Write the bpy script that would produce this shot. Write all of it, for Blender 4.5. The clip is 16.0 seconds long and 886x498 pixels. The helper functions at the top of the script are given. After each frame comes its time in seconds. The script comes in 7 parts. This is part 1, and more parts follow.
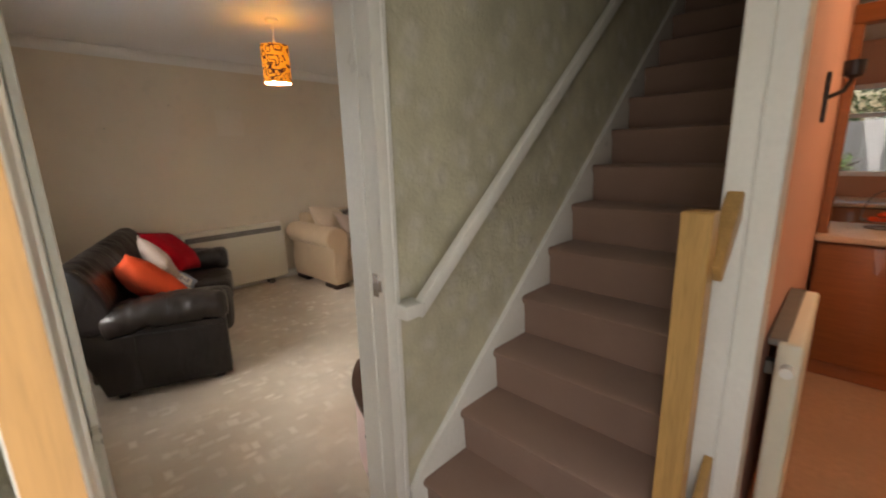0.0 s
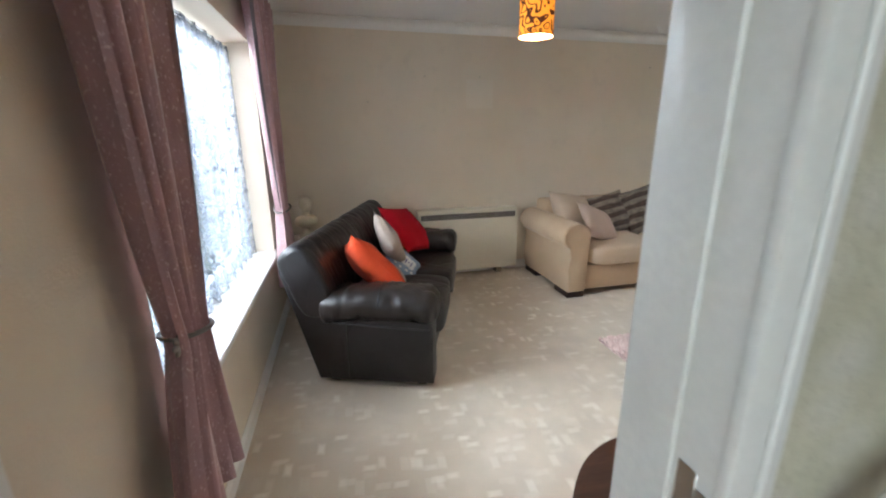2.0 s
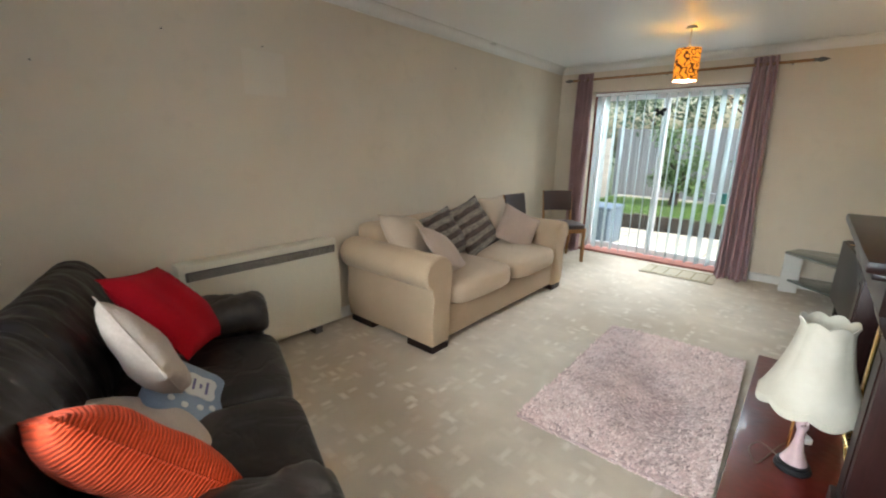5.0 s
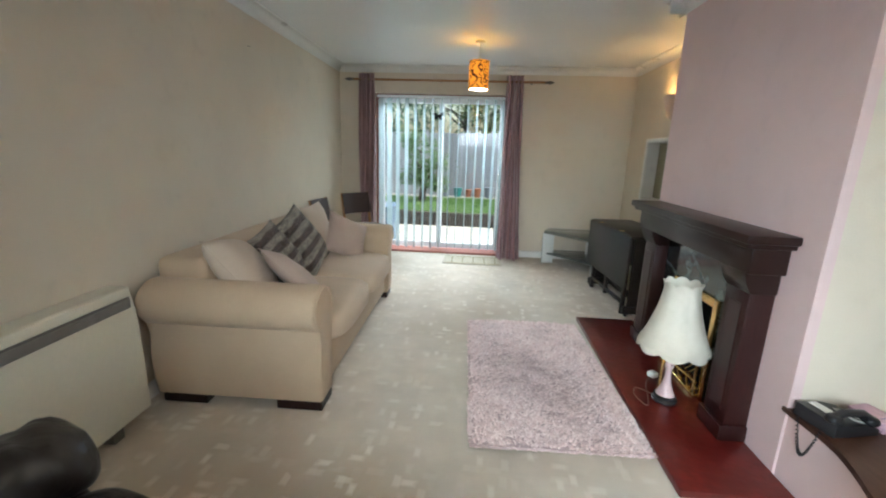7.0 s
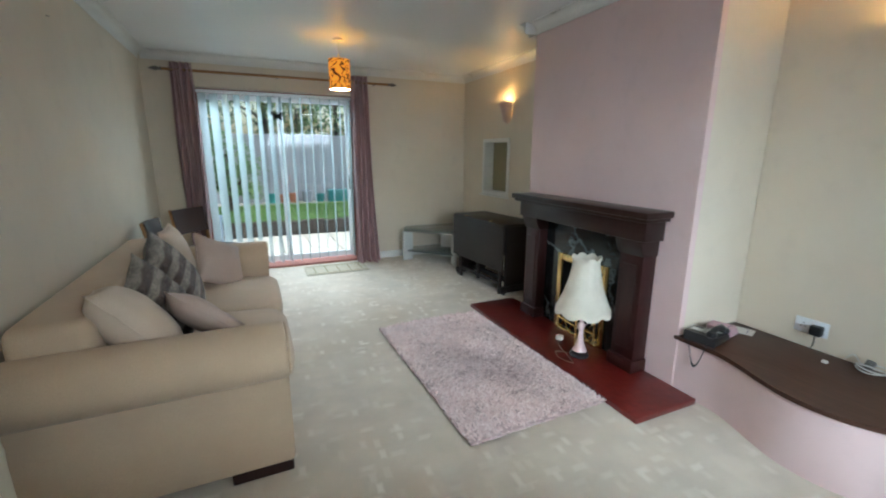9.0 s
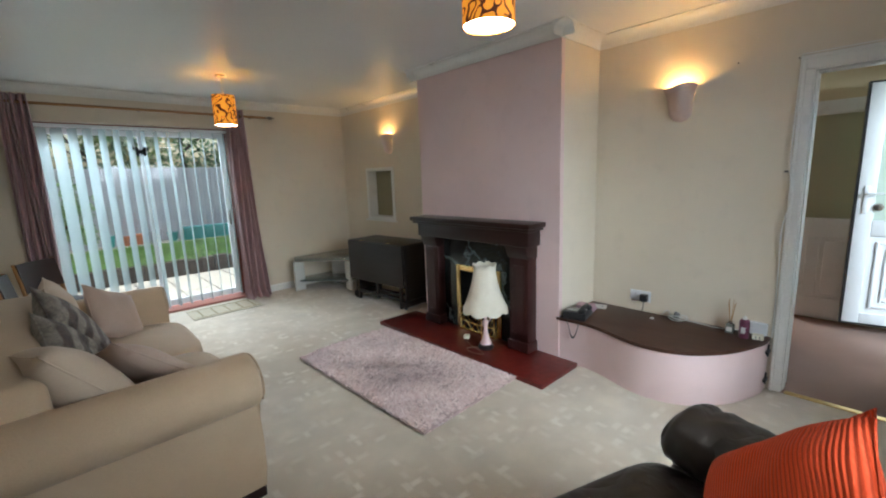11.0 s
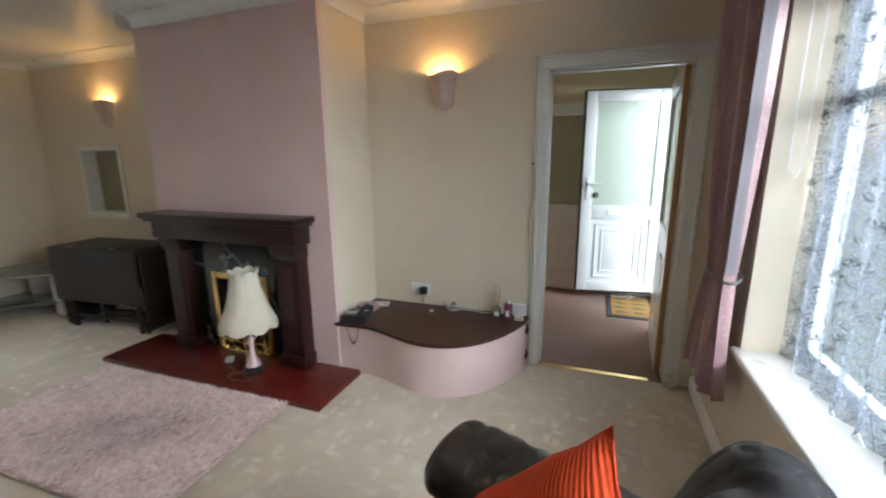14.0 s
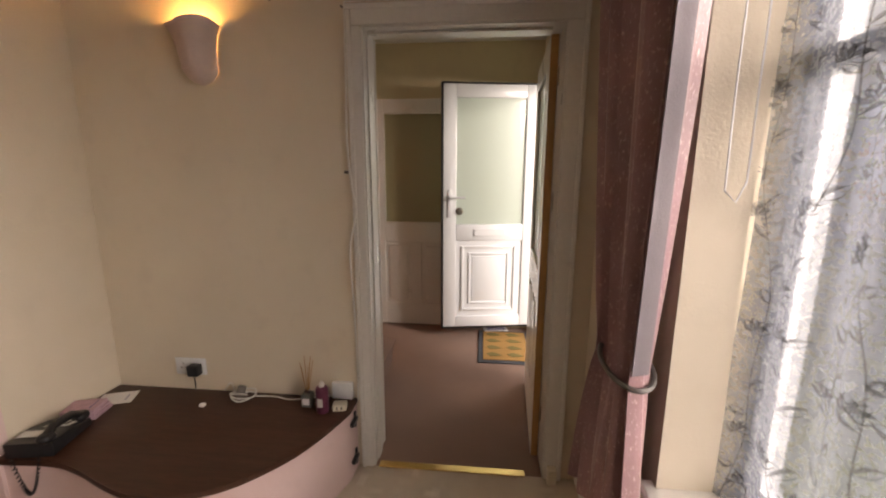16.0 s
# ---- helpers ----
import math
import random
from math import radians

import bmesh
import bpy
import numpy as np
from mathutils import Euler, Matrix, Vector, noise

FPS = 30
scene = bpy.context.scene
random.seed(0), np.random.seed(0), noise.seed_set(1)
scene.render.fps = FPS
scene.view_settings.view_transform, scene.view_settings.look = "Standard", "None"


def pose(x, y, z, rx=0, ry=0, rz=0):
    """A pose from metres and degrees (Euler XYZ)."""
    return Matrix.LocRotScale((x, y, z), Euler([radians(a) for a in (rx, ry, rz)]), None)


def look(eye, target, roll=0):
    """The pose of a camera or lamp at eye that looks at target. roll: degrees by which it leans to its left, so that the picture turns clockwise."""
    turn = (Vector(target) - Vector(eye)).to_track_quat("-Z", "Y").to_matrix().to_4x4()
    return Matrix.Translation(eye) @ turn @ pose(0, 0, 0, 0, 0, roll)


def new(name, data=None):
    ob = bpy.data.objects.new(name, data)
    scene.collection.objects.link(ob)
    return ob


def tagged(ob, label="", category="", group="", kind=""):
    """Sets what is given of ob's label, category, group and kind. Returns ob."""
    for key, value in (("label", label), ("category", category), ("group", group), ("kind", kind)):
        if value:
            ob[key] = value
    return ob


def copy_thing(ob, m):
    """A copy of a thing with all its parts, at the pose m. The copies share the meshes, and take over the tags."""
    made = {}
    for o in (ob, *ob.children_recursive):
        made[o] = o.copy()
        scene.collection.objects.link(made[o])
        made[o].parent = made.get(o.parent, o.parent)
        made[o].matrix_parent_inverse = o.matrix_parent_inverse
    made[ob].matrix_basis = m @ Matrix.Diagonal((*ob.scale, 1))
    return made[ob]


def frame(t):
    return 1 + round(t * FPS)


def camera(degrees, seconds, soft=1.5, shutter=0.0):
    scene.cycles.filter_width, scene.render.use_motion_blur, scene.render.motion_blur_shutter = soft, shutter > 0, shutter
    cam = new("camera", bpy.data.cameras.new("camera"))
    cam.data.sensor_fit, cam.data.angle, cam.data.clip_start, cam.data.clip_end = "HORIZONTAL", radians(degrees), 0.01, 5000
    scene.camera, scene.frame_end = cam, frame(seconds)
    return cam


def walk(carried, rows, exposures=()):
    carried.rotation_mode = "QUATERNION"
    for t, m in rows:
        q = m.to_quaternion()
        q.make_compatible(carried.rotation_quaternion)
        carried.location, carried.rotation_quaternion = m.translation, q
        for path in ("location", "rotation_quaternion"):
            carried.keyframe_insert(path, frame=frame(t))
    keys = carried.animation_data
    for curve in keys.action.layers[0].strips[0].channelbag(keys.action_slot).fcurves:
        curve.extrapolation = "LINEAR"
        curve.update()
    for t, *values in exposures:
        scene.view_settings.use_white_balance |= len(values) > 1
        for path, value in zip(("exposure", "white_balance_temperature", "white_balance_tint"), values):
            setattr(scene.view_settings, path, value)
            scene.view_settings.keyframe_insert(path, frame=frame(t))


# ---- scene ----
cam = camera(93.7, 16.0, 2.0, 0.3)
PATH = [
    (0, (1.238, 0.164, 1.451), (-0.131, 1.552, 1.005), -1.5),
    (0.5, (1.174, 0.323, 1.507), (-0.435, 1.409, 1.027), -1.7),
    (1, (1.001, 0.409, 1.494), (-0.778, 1.171, 0.991), -1.5),
    (1.5, (0.734, 0.492, 1.489), (-1.129, 0.991, 0.959), -1.1),
    (2, (0.483, 0.556, 1.474), (-1.392, 0.996, 0.933), -0.4),
    (2.5, (0.191, 0.554, 1.436), (-1.623, 1.234, 0.937), 0.1),
    (3, (-0.022, 0.576, 1.41), (-1.747, 1.491, 0.979), -0.2),
    (5.3, (-1.103, 0.547, 1.414), (-2.246, 2.112, 0.921), 1.3),
    (5.5, (-1.218, 0.546, 1.419), (-2.249, 2.188, 0.927), 1.4),
    (6, (-1.505, 0.516, 1.406), (-2.234, 2.314, 0.918), 1.6),
    (6.5, (-1.724, 0.537, 1.392), (-2.166, 2.429, 0.918), 1.5),
    (7, (-1.932, 0.535, 1.392), (-2.076, 2.477, 0.935), 1.8),
    (7.5, (-2.101, 0.566, 1.419), (-2.019, 2.511, 0.959), 1.8),
    (8, (-2.33, 0.614, 1.408), (-2.029, 2.539, 0.954), 1.4),
    (8.5, (-2.557, 0.626, 1.424), (-2.031, 2.5, 0.962), 0.9),
    (9, (-2.747, 0.712, 1.402), (-1.959, 2.496, 0.959), 0.2),
    (9.5, (-2.94, 0.718, 1.455), (-1.898, 2.37, 1.025), -0.9),
    (10, (-3.095, 0.695, 1.46), (-1.835, 2.202, 1.083), -1.6),
    (10.2, (-3.137, 0.669, 1.463), (-1.834, 2.145, 1.111), -2.2),
    (12.3, (-3.304, 0.545, 1.436), (-1.931, 1.953, 1.073), -1.9),
    (12.5, (-3.295, 0.536, 1.448), (-1.896, 1.916, 1.074), -1.8),
    (13, (-3.256, 0.573, 1.435), (-1.728, 1.803, 1.046), -1.0),
    (13.5, (-3.06, 0.64, 1.456), (-1.36, 1.604, 1.034), -0.6),
    (14, (-2.79, 0.634, 1.445), (-0.959, 1.315, 1.019), -0.6),
    (14.5, (-2.508, 0.58, 1.44), (-0.6, 1.003, 1.014), -0.2),
    (15, (-2.231, 0.574, 1.442), (-0.295, 0.859, 1.029), -0.0),
    (15.5, (-1.967, 0.502, 1.415), (-0.019, 0.726, 1.021), 0.5),
    (16, (-1.743, 0.463, 1.43), (0.21, 0.652, 1.041), 0.2),
]
EXPOSURES = [(0.0, 0.72, 7400, 16), (0.5, 1.3, 5800, 9), (1.0, 1.35, 5900, 9), (1.5, 1.35, 5800, 11), (2.5, 1.1, 6000, 5), (3.0, 1.0, 6600, 8), (5.5, 1.2, 5900, 4), (7.5, 1.05, 5600, 1), (9.0, 0.9, 5400, 0), (9.5, 0.85, 5400, 0), (10.0, 0.75, 5700, 1), (12.5, 0.8, 5700, 5), (13.0, 0.7, 5800, 5), (13.5, 0.6, 6400, 7), (14.0, 0.55, 6000, 6), (14.5, 0.5, 6700, 11), (15.0, 0.15, 8300, 18), (16.0, 0.1, 8200, 24)]
walk(cam, [(t, look(eye, target, roll)) for t, eye, target, roll in PATH], EXPOSURES)

# ---- light ----
world = bpy.data.worlds.new("overcast_sky")
scene.world = world
world.use_nodes = True
wn = world.node_tree.nodes
sky = wn.new("ShaderNodeTexSky")
sky.sky_type = "NISHITA"
sky.sun_disc = False
sky.sun_elevation, sky.sun_rotation = radians(48), radians(85)
sky.air_density, sky.dust_density, sky.ozone_density = 1.6, 5.0, 1.0
wn["Background"].inputs["Strength"].default_value = 0.20
world.node_tree.links.new(sky.outputs[0], wn["Background"].inputs[0])

sun = new("sun", bpy.data.lights.new("sun", "SUN"))
sun.data.energy, sun.data.angle, sun.data.color = 2.0, radians(14), (1.0, 0.96, 0.9)
sun.matrix_basis = pose(0, 0, 20, 42, 0, 95)


def area_lamp(name, eye, target, w, h, watts, color):
    la = new(name, bpy.data.lights.new(name, "AREA"))
    la.data.shape, la.data.size, la.data.size_y = "RECTANGLE", w, h
    la.data.energy, la.data.color = watts, color
    la.matrix_basis = look(eye, target)
    return la


def bulb_lamp(name, at, watts, color, radius=0.03):
    la = new(name, bpy.data.lights.new(name, "POINT"))
    la.data.energy, la.data.color, la.data.shadow_soft_size = watts, color, radius
    la.matrix_basis = Matrix.Translation(at)
    return la


# sky light that falls in at the patio door and at the front window
area_lamp("skylight_patio", (-2.43, 7.45, 2.74), (-2.2, 3.5, 0.6), 3.0, 0.9, 95, (0.92, 0.97, 1.0))
area_lamp("skylight_front", (-2.4, -3.1, 2.4), (-1.8, 2.1, 0.6), 4.4, 1.6, 570, (0.94, 0.98, 1.0))
area_lamp("skylight_porch", (1.5, -0.55, 1.5), (0.2, 1.0, 0.9), 0.5, 1.6, 7.5, (0.96, 0.98, 1.0))
WARM = (1.0, 0.54, 0.06)

# ---- materials ----


def nodes_of(name):
    m = bpy.data.materials.new(name)
    m.use_nodes = True
    nt = m.node_tree
    return m, nt, nt.nodes["Principled BSDF"]


def put(nt, kind, **inputs):
    n = nt.nodes.new(kind)
    for k, v in inputs.items():
        n.inputs[k.replace("_", " ")].default_value = v
    return n


def mix(nt, fac, a, b):
    n = nt.nodes.new("ShaderNodeMix")
    n.data_type = "RGBA"
    for sock, v in ((0, fac), (6, a), (7, b)):
        if hasattr(v, "is_output"):
            nt.links.new(v, n.inputs[sock])
        else:
            n.inputs[sock].default_value = v if sock == 0 else (*v[:3], 1)
    return n.outputs[2]


def ramp(nt, src, lo, hi):
    n = nt.nodes.new("ShaderNodeMapRange")
    n.inputs["From Min"].default_value, n.inputs["From Max"].default_value = lo, hi
    nt.links.new(src, n.inputs["Value"])
    return n.outputs[0]


def noise_tex(nt, co, scale, detail=4.0, rough=0.55):
    n = put(nt, "ShaderNodeTexNoise", Scale=scale, Detail=detail, Roughness=rough)
    nt.links.new(co, n.inputs["Vector"])
    return n.outputs["Fac"]


def coords(nt, scale=(1, 1, 1), rot=(0, 0, 0)):
    tc = nt.nodes.new("ShaderNodeTexCoord")
    mp = nt.nodes.new("ShaderNodeMapping")
    mp.inputs["Scale"].default_value, mp.inputs["Rotation"].default_value = scale, rot
    nt.links.new(tc.outputs["Object"], mp.inputs["Vector"])
    return mp.outputs[0]


def bump(nt, height, bsdf, strength, distance=0.01):
    b = put(nt, "ShaderNodeBump", Strength=strength, Distance=distance)
    nt.links.new(height, b.inputs["Height"])
    nt.links.new(b.outputs[0], bsdf.inputs["Normal"])


def shade(c, k):
    return tuple(min(1.0, v * k) for v in c)


def surface(name, c, rough=0.6, metal=0.0, var=0.12, scale=6.0, fine=80.0, relief=0.08, stretch=(1, 1, 1), coat=0.0, dist=0.004, per_piece=0.0, sheen=0.0, spec=0.5):
    """Two scales of variation in colour and gloss, with a fine relief."""
    m, nt, b = nodes_of(name)
    co = coords(nt, stretch)
    big, small = noise_tex(nt, co, scale), noise_tex(nt, co, fine, 3.0)
    col = mix(nt, ramp(nt, big, 0.3, 0.7), shade(c, 1 - var), shade(c, 1 + var))
    col = mix(nt, ramp(nt, small, 0.35, 0.75), col, shade(c, 1 - 1.2 * var))
    if per_piece:
        oi = nt.nodes.new("ShaderNodeObjectInfo")
        col = mix(nt, ramp(nt, oi.outputs["Random"], -0.2, 1.4), col, shade(c, 1 - per_piece))
    nt.links.new(col, b.inputs["Base Color"])
    r = nt.nodes.new("ShaderNodeMapRange")
    r.inputs["To Min"].default_value, r.inputs["To Max"].default_value = max(0.02, rough - 0.08), min(1, rough + 0.08)
    nt.links.new(big, r.inputs["Value"])
    nt.links.new(r.outputs[0], b.inputs["Roughness"])
    b.inputs["Metallic"].default_value = metal
    b.inputs["Specular IOR Level"].default_value = spec
    b.inputs["Coat Weight"].default_value = coat
    b.inputs["Sheen Weight"].default_value = 0.3 * sheen
    if relief:
        bump(nt, small, b, relief, dist)
    return m


def wood(name, c, rough=0.35, along="y", coat=0.2, var=0.25):
    m, nt, b = nodes_of(name)
    st = {"x": (1.5, 22, 22), "y": (22, 1.5, 22), "z": (22, 22, 1.5)}[along]
    co = coords(nt, st)
    g = noise_tex(nt, co, 2.0, 6.0, 0.65)
    g2 = noise_tex(nt, co, 9.0, 3.0)
    col = mix(nt, ramp(nt, g, 0.3, 0.7), shade(c, 1 - var), shade(c, 1 + var))
    col = mix(nt, ramp(nt, g2, 0.45, 0.8), col, shade(c, 1 - 1.5 * var))
    nt.links.new(col, b.inputs["Base Color"])
    b.inputs["Roughness"].default_value = rough
    b.inputs["Coat Weight"].default_value = coat
    b.inputs["Specular IOR Level"].default_value = 0.35
    bump(nt, g, b, 0.06, 0.002)
    return m


M = {}
WALL = (0.68, 0.60, 0.48)


def wallpaper(name, c, strength, scale, var=0.06):
    """Painted woodchip or embossed paper: fine relief, faint clouds and marks."""
    m, nt, b = nodes_of(name)
    co = coords(nt)
    big, mid, small = noise_tex(nt, co, 1.1), noise_tex(nt, co, 7.0), noise_tex(nt, co, scale, 2.0)
    col = mix(nt, ramp(nt, big, 0.25, 0.75), shade(c, 1 - var), shade(c, 1 + var))
    col = mix(nt, ramp(nt, mid, 0.55, 0.8), col, shade(c, 1 - var))
    nt.links.new(col, b.inputs["Base Color"])
    b.inputs["Roughness"].default_value = 0.72
    bump(nt, small, b, strength, 0.004)
    return m


M["wall"] = wallpaper("magnolia_wallpaper", WALL, 0.25, 120)
M["pink_wall"] = wallpaper("pink_painted_plaster", (0.70, 0.53, 0.51), 0.15, 70)
M["hall_wall"] = wallpaper("yellow_cream_paint", (0.66, 0.56, 0.36), 0.12, 90)
M["ceiling"] = surface("white_eggshell_ceiling", (0.78, 0.78, 0.77), 0.36, var=0.03, scale=1.5, fine=40, relief=0.06)
M["white"] = surface("white_gloss_paint", (0.78, 0.77, 0.73), 0.3, var=0.04, scale=5, fine=60, relief=0.05, coat=0.2)
M["upvc"] = surface("white_upvc", (0.80, 0.82, 0.84), 0.22, var=0.02, scale=4, fine=40, relief=0.0, coat=0.2)


def floral_paper():
    """Embossed cream wallpaper with pale floral clusters."""
    m, nt, b = nodes_of("embossed_floral_wallpaper")
    co = coords(nt)
    v = put(nt, "ShaderNodeTexVoronoi", Scale=9.0)
    nt.links.new(co, v.inputs["Vector"])
    w = put(nt, "ShaderNodeTexWave", Scale=7.0, Distortion=9.0, Detail=2.0)
    nt.links.new(co, w.inputs["Vector"])
    small = noise_tex(nt, co, 60)
    big = noise_tex(nt, co, 6.0, 3.0)
    c = (0.56, 0.53, 0.40)
    col = mix(nt, ramp(nt, big, 0.35, 0.65), shade(c, 0.9), shade(c, 1.12))
    col = mix(nt, ramp(nt, v.outputs["Distance"], 0.5, 0.15), col, (0.62, 0.59, 0.50))
    nt.links.new(col, b.inputs["Base Color"])
    b.inputs["Roughness"].default_value = 0.55
    h = nt.nodes.new("ShaderNodeMath")
    h.operation = "MULTIPLY"
    nt.links.new(w.outputs["Fac"], h.inputs[0])
    nt.links.new(ramp(nt, v.outputs["Distance"], 0.55, 0.2), h.inputs[1])
    a = nt.nodes.new("ShaderNodeMath")
    a.operation = "ADD"
    nt.links.new(h.outputs[0], a.inputs[0])
    nt.links.new(small, a.inputs[1])
    bump(nt, a.outputs[0], b, 0.65, 0.005)
    return m


M["floral"] = floral_paper()


def patterned_carpet():
    """Beige cut pile with small paler blocks sculpted at random, and worn stains."""
    m, nt, b = nodes_of("beige_sculpted_carpet")
    base = (0.61, 0.53, 0.425)
    col = None
    fine = noise_tex(nt, coords(nt), 420, 2.0)
    mid = noise_tex(nt, coords(nt), 5.0, 5.0)
    big = noise_tex(nt, coords(nt), 0.9, 3.0)
    col = mix(nt, ramp(nt, mid, 0.3, 0.7), shade(base, 0.90), shade(base, 1.08))
    col = mix(nt, ramp(nt, big, 0.46, 0.72), col, (0.45, 0.36, 0.255))
    heights = []
    for st, sc in (((1, 2.0, 1), 7.5), ((2.0, 1, 1), 8.5)):
        v = put(nt, "ShaderNodeTexVoronoi", Scale=sc, Randomness=0.9)
        v.distance = "CHEBYCHEV"
        nt.links.new(coords(nt, st, (0, 0, 0.1)), v.inputs["Vector"])
        k = ramp(nt, v.outputs["Distance"], 0.34, 0.12)
        sep = nt.nodes.new("ShaderNodeSeparateColor")
        nt.links.new(v.outputs["Color"], sep.inputs[0])
        mu = nt.nodes.new("ShaderNodeMath")
        mu.operation = "MULTIPLY"
        nt.links.new(k, mu.inputs[0])
        nt.links.new(ramp(nt, sep.outputs[0], 0.25, 1.1), mu.inputs[1])
        col = mix(nt, mu.outputs[0], col, (0.75, 0.685, 0.58))
        heights.append(mu.outputs[0])
    nt.links.new(col, b.inputs["Base Color"])
    b.inputs["Roughness"].default_value = 0.95
    b.inputs["Sheen Weight"].default_value = 0.25
    a = nt.nodes.new("ShaderNodeMath")
    a.operation = "ADD"
    nt.links.new(fine, a.inputs[0])
    nt.links.new(heights[0], a.inputs[1])
    bump(nt, a.outputs[0], b, 0.5, 0.004)
    return m


M["carpet"] = patterned_carpet()
M["hall_carpet"] = surface("rose_brown_carpet", (0.30, 0.19, 0.145), 0.95, var=0.12, scale=3, fine=350, relief=0.5, dist=0.004, sheen=0.3)


def leather_hide(name, c, rough):
    """Soft hide: fine grain, shallow puckers and sharp creases between them."""
    m, nt, b = nodes_of(name)
    co = coords(nt)
    grain, cloud = noise_tex(nt, co, 190, 2.0), noise_tex(nt, co, 5.0)
    pucker = put(nt, "ShaderNodeTexNoise", Scale=4.5, Detail=3.0, Roughness=0.5, Distortion=0.4)
    nt.links.new(coords(nt, (1, 1, 0.55)), pucker.inputs["Vector"])
    d = nt.nodes.new("ShaderNodeMath")
    d.operation = "SUBTRACT"
    nt.links.new(pucker.outputs["Fac"], d.inputs[0])
    d.inputs[1].default_value = 0.5
    a = nt.nodes.new("ShaderNodeMath")
    a.operation = "ABSOLUTE"
    nt.links.new(d.outputs[0], a.inputs[0])
    crease = ramp(nt, a.outputs[0], 0.0, 0.09)
    h = nt.nodes.new("ShaderNodeMath")
    h.operation = "MULTIPLY_ADD"
    nt.links.new(grain, h.inputs[0])
    h.inputs[1].default_value = 0.10
    nt.links.new(crease, h.inputs[2])
    col = mix(nt, ramp(nt, cloud, 0.3, 0.7), shade(c, 0.75), shade(c, 1.35))
    nt.links.new(col, b.inputs["Base Color"])
    b.inputs["Roughness"].default_value = rough
    b.inputs["Specular IOR Level"].default_value = 0.45
    bump(nt, h.outputs[0], b, 0.26, 0.012)
    return m


M["leather"] = leather_hide("dark_brown_leather", (0.0135, 0.0108, 0.0108), 0.36)
M["leather_worn"] = leather_hide("scuffed_brown_leather", (0.019, 0.0145, 0.0125), 0.35)
M["sofa"] = surface("beige_chenille", (0.52, 0.385, 0.255), 0.9, var=0.08, scale=4, fine=260, relief=0.35, dist=0.002, sheen=0.35)
M["seat_cloth"] = surface("pale_beige_seat_cloth", (0.56, 0.43, 0.305), 0.9, var=0.08, scale=4, fine=260, relief=0.35, dist=0.002, sheen=0.35)
M["cream_cloth"] = surface("cream_cushion_cloth", (0.57, 0.455, 0.345), 0.9, var=0.07, scale=5, fine=240, relief=0.3, dist=0.002, sheen=0.3)
M["mahogany"] = wood("dark_mahogany", (0.020, 0.0065, 0.005), 0.34, "y", 0.15)
M["mahogany_z"] = wood("dark_mahogany_upright", (0.028, 0.006, 0.005), 0.42, "z", 0.1)
M["dark_table"] = wood("black_brown_veneer", (0.018, 0.013, 0.011), 0.42, "y", 0.1)
M["shelf_wood"] = wood("walnut_laminate", (0.065, 0.027, 0.016), 0.45, "y", 0.0)
M["pine"] = wood("varnished_pine", (0.42, 0.24, 0.085), 0.4, "z", 0.2, 0.15)
M["door_edge"] = wood("bare_timber_edge", (0.47, 0.26, 0.10), 0.5, "z", 0.1, 0.12)
M["kitchen_wood"] = wood("orange_brown_cupboard", (0.26, 0.09, 0.03), 0.4, "x", 0.2, 0.12)
M["heater"] = surface("cream_enamel", (0.70, 0.66, 0.54), 0.4, var=0.03, scale=3, fine=50, relief=0.03)
M["grille"] = surface("grey_metal_grille", (0.16, 0.15, 0.14), 0.5, 0.3, fine=30)
M["brass"] = surface("polished_brass", (0.83, 0.60, 0.25), 0.22, 1.0, var=0.08, fine=40, relief=0.02)
M["chrome"] = surface("worn_chrome", (0.62, 0.60, 0.57), 0.25, 1.0, var=0.05, fine=40, relief=0.02)
M["black"] = surface("black_plastic", (0.018, 0.018, 0.02), 0.35, var=0.1, fine=60, relief=0.04)
M["soot"] = surface("sooty_iron", (0.01, 0.01, 0.01), 0.7, 0.2, var=0.3, fine=30, relief=0.3)

# ---- mesh helpers ----
I4 = Matrix.Identity(4)


def bx(bm, x0, y0, z0, x1, y1, z1, bev=0.0, seg=1, m=I4):
    """A box, with bevelled edges where bev is given."""
    vs = bmesh.ops.create_cube(bm, size=1.0, matrix=m @ Matrix.Translation(((x0 + x1) / 2, (y0 + y1) / 2, (z0 + z1) / 2)) @ Matrix.Diagonal((abs(x1 - x0), abs(y1 - y0), abs(z1 - z0), 1)))["verts"]
    if bev:
        es = {e for v in vs for e in v.link_edges}
        bmesh.ops.bevel(bm, geom=list(es), offset=bev, segments=seg, profile=0.5, affect="EDGES")
    return bm


def box(*a, **k):
    return bx(bmesh.new(), *a, **k)


def lathe(bm, profile, seg=24, m=I4, cap=True):
    """A turned body from (radius, height) pairs."""
    rings = []
    for r, z in profile:
        rings.append([bm.verts.new(m @ Vector((r * math.cos(a), r * math.sin(a), z))) for a in (2 * math.pi * i / seg for i in range(seg))])
    for p, q in zip(rings, rings[1:]):
        for i in range(seg):
            j = (i + 1) % seg
            bm.faces.new((p[i], p[j], q[j], q[i]))
    if cap:
        bm.faces.new(list(reversed(rings[0])))
        bm.faces.new(rings[-1])
    return bm


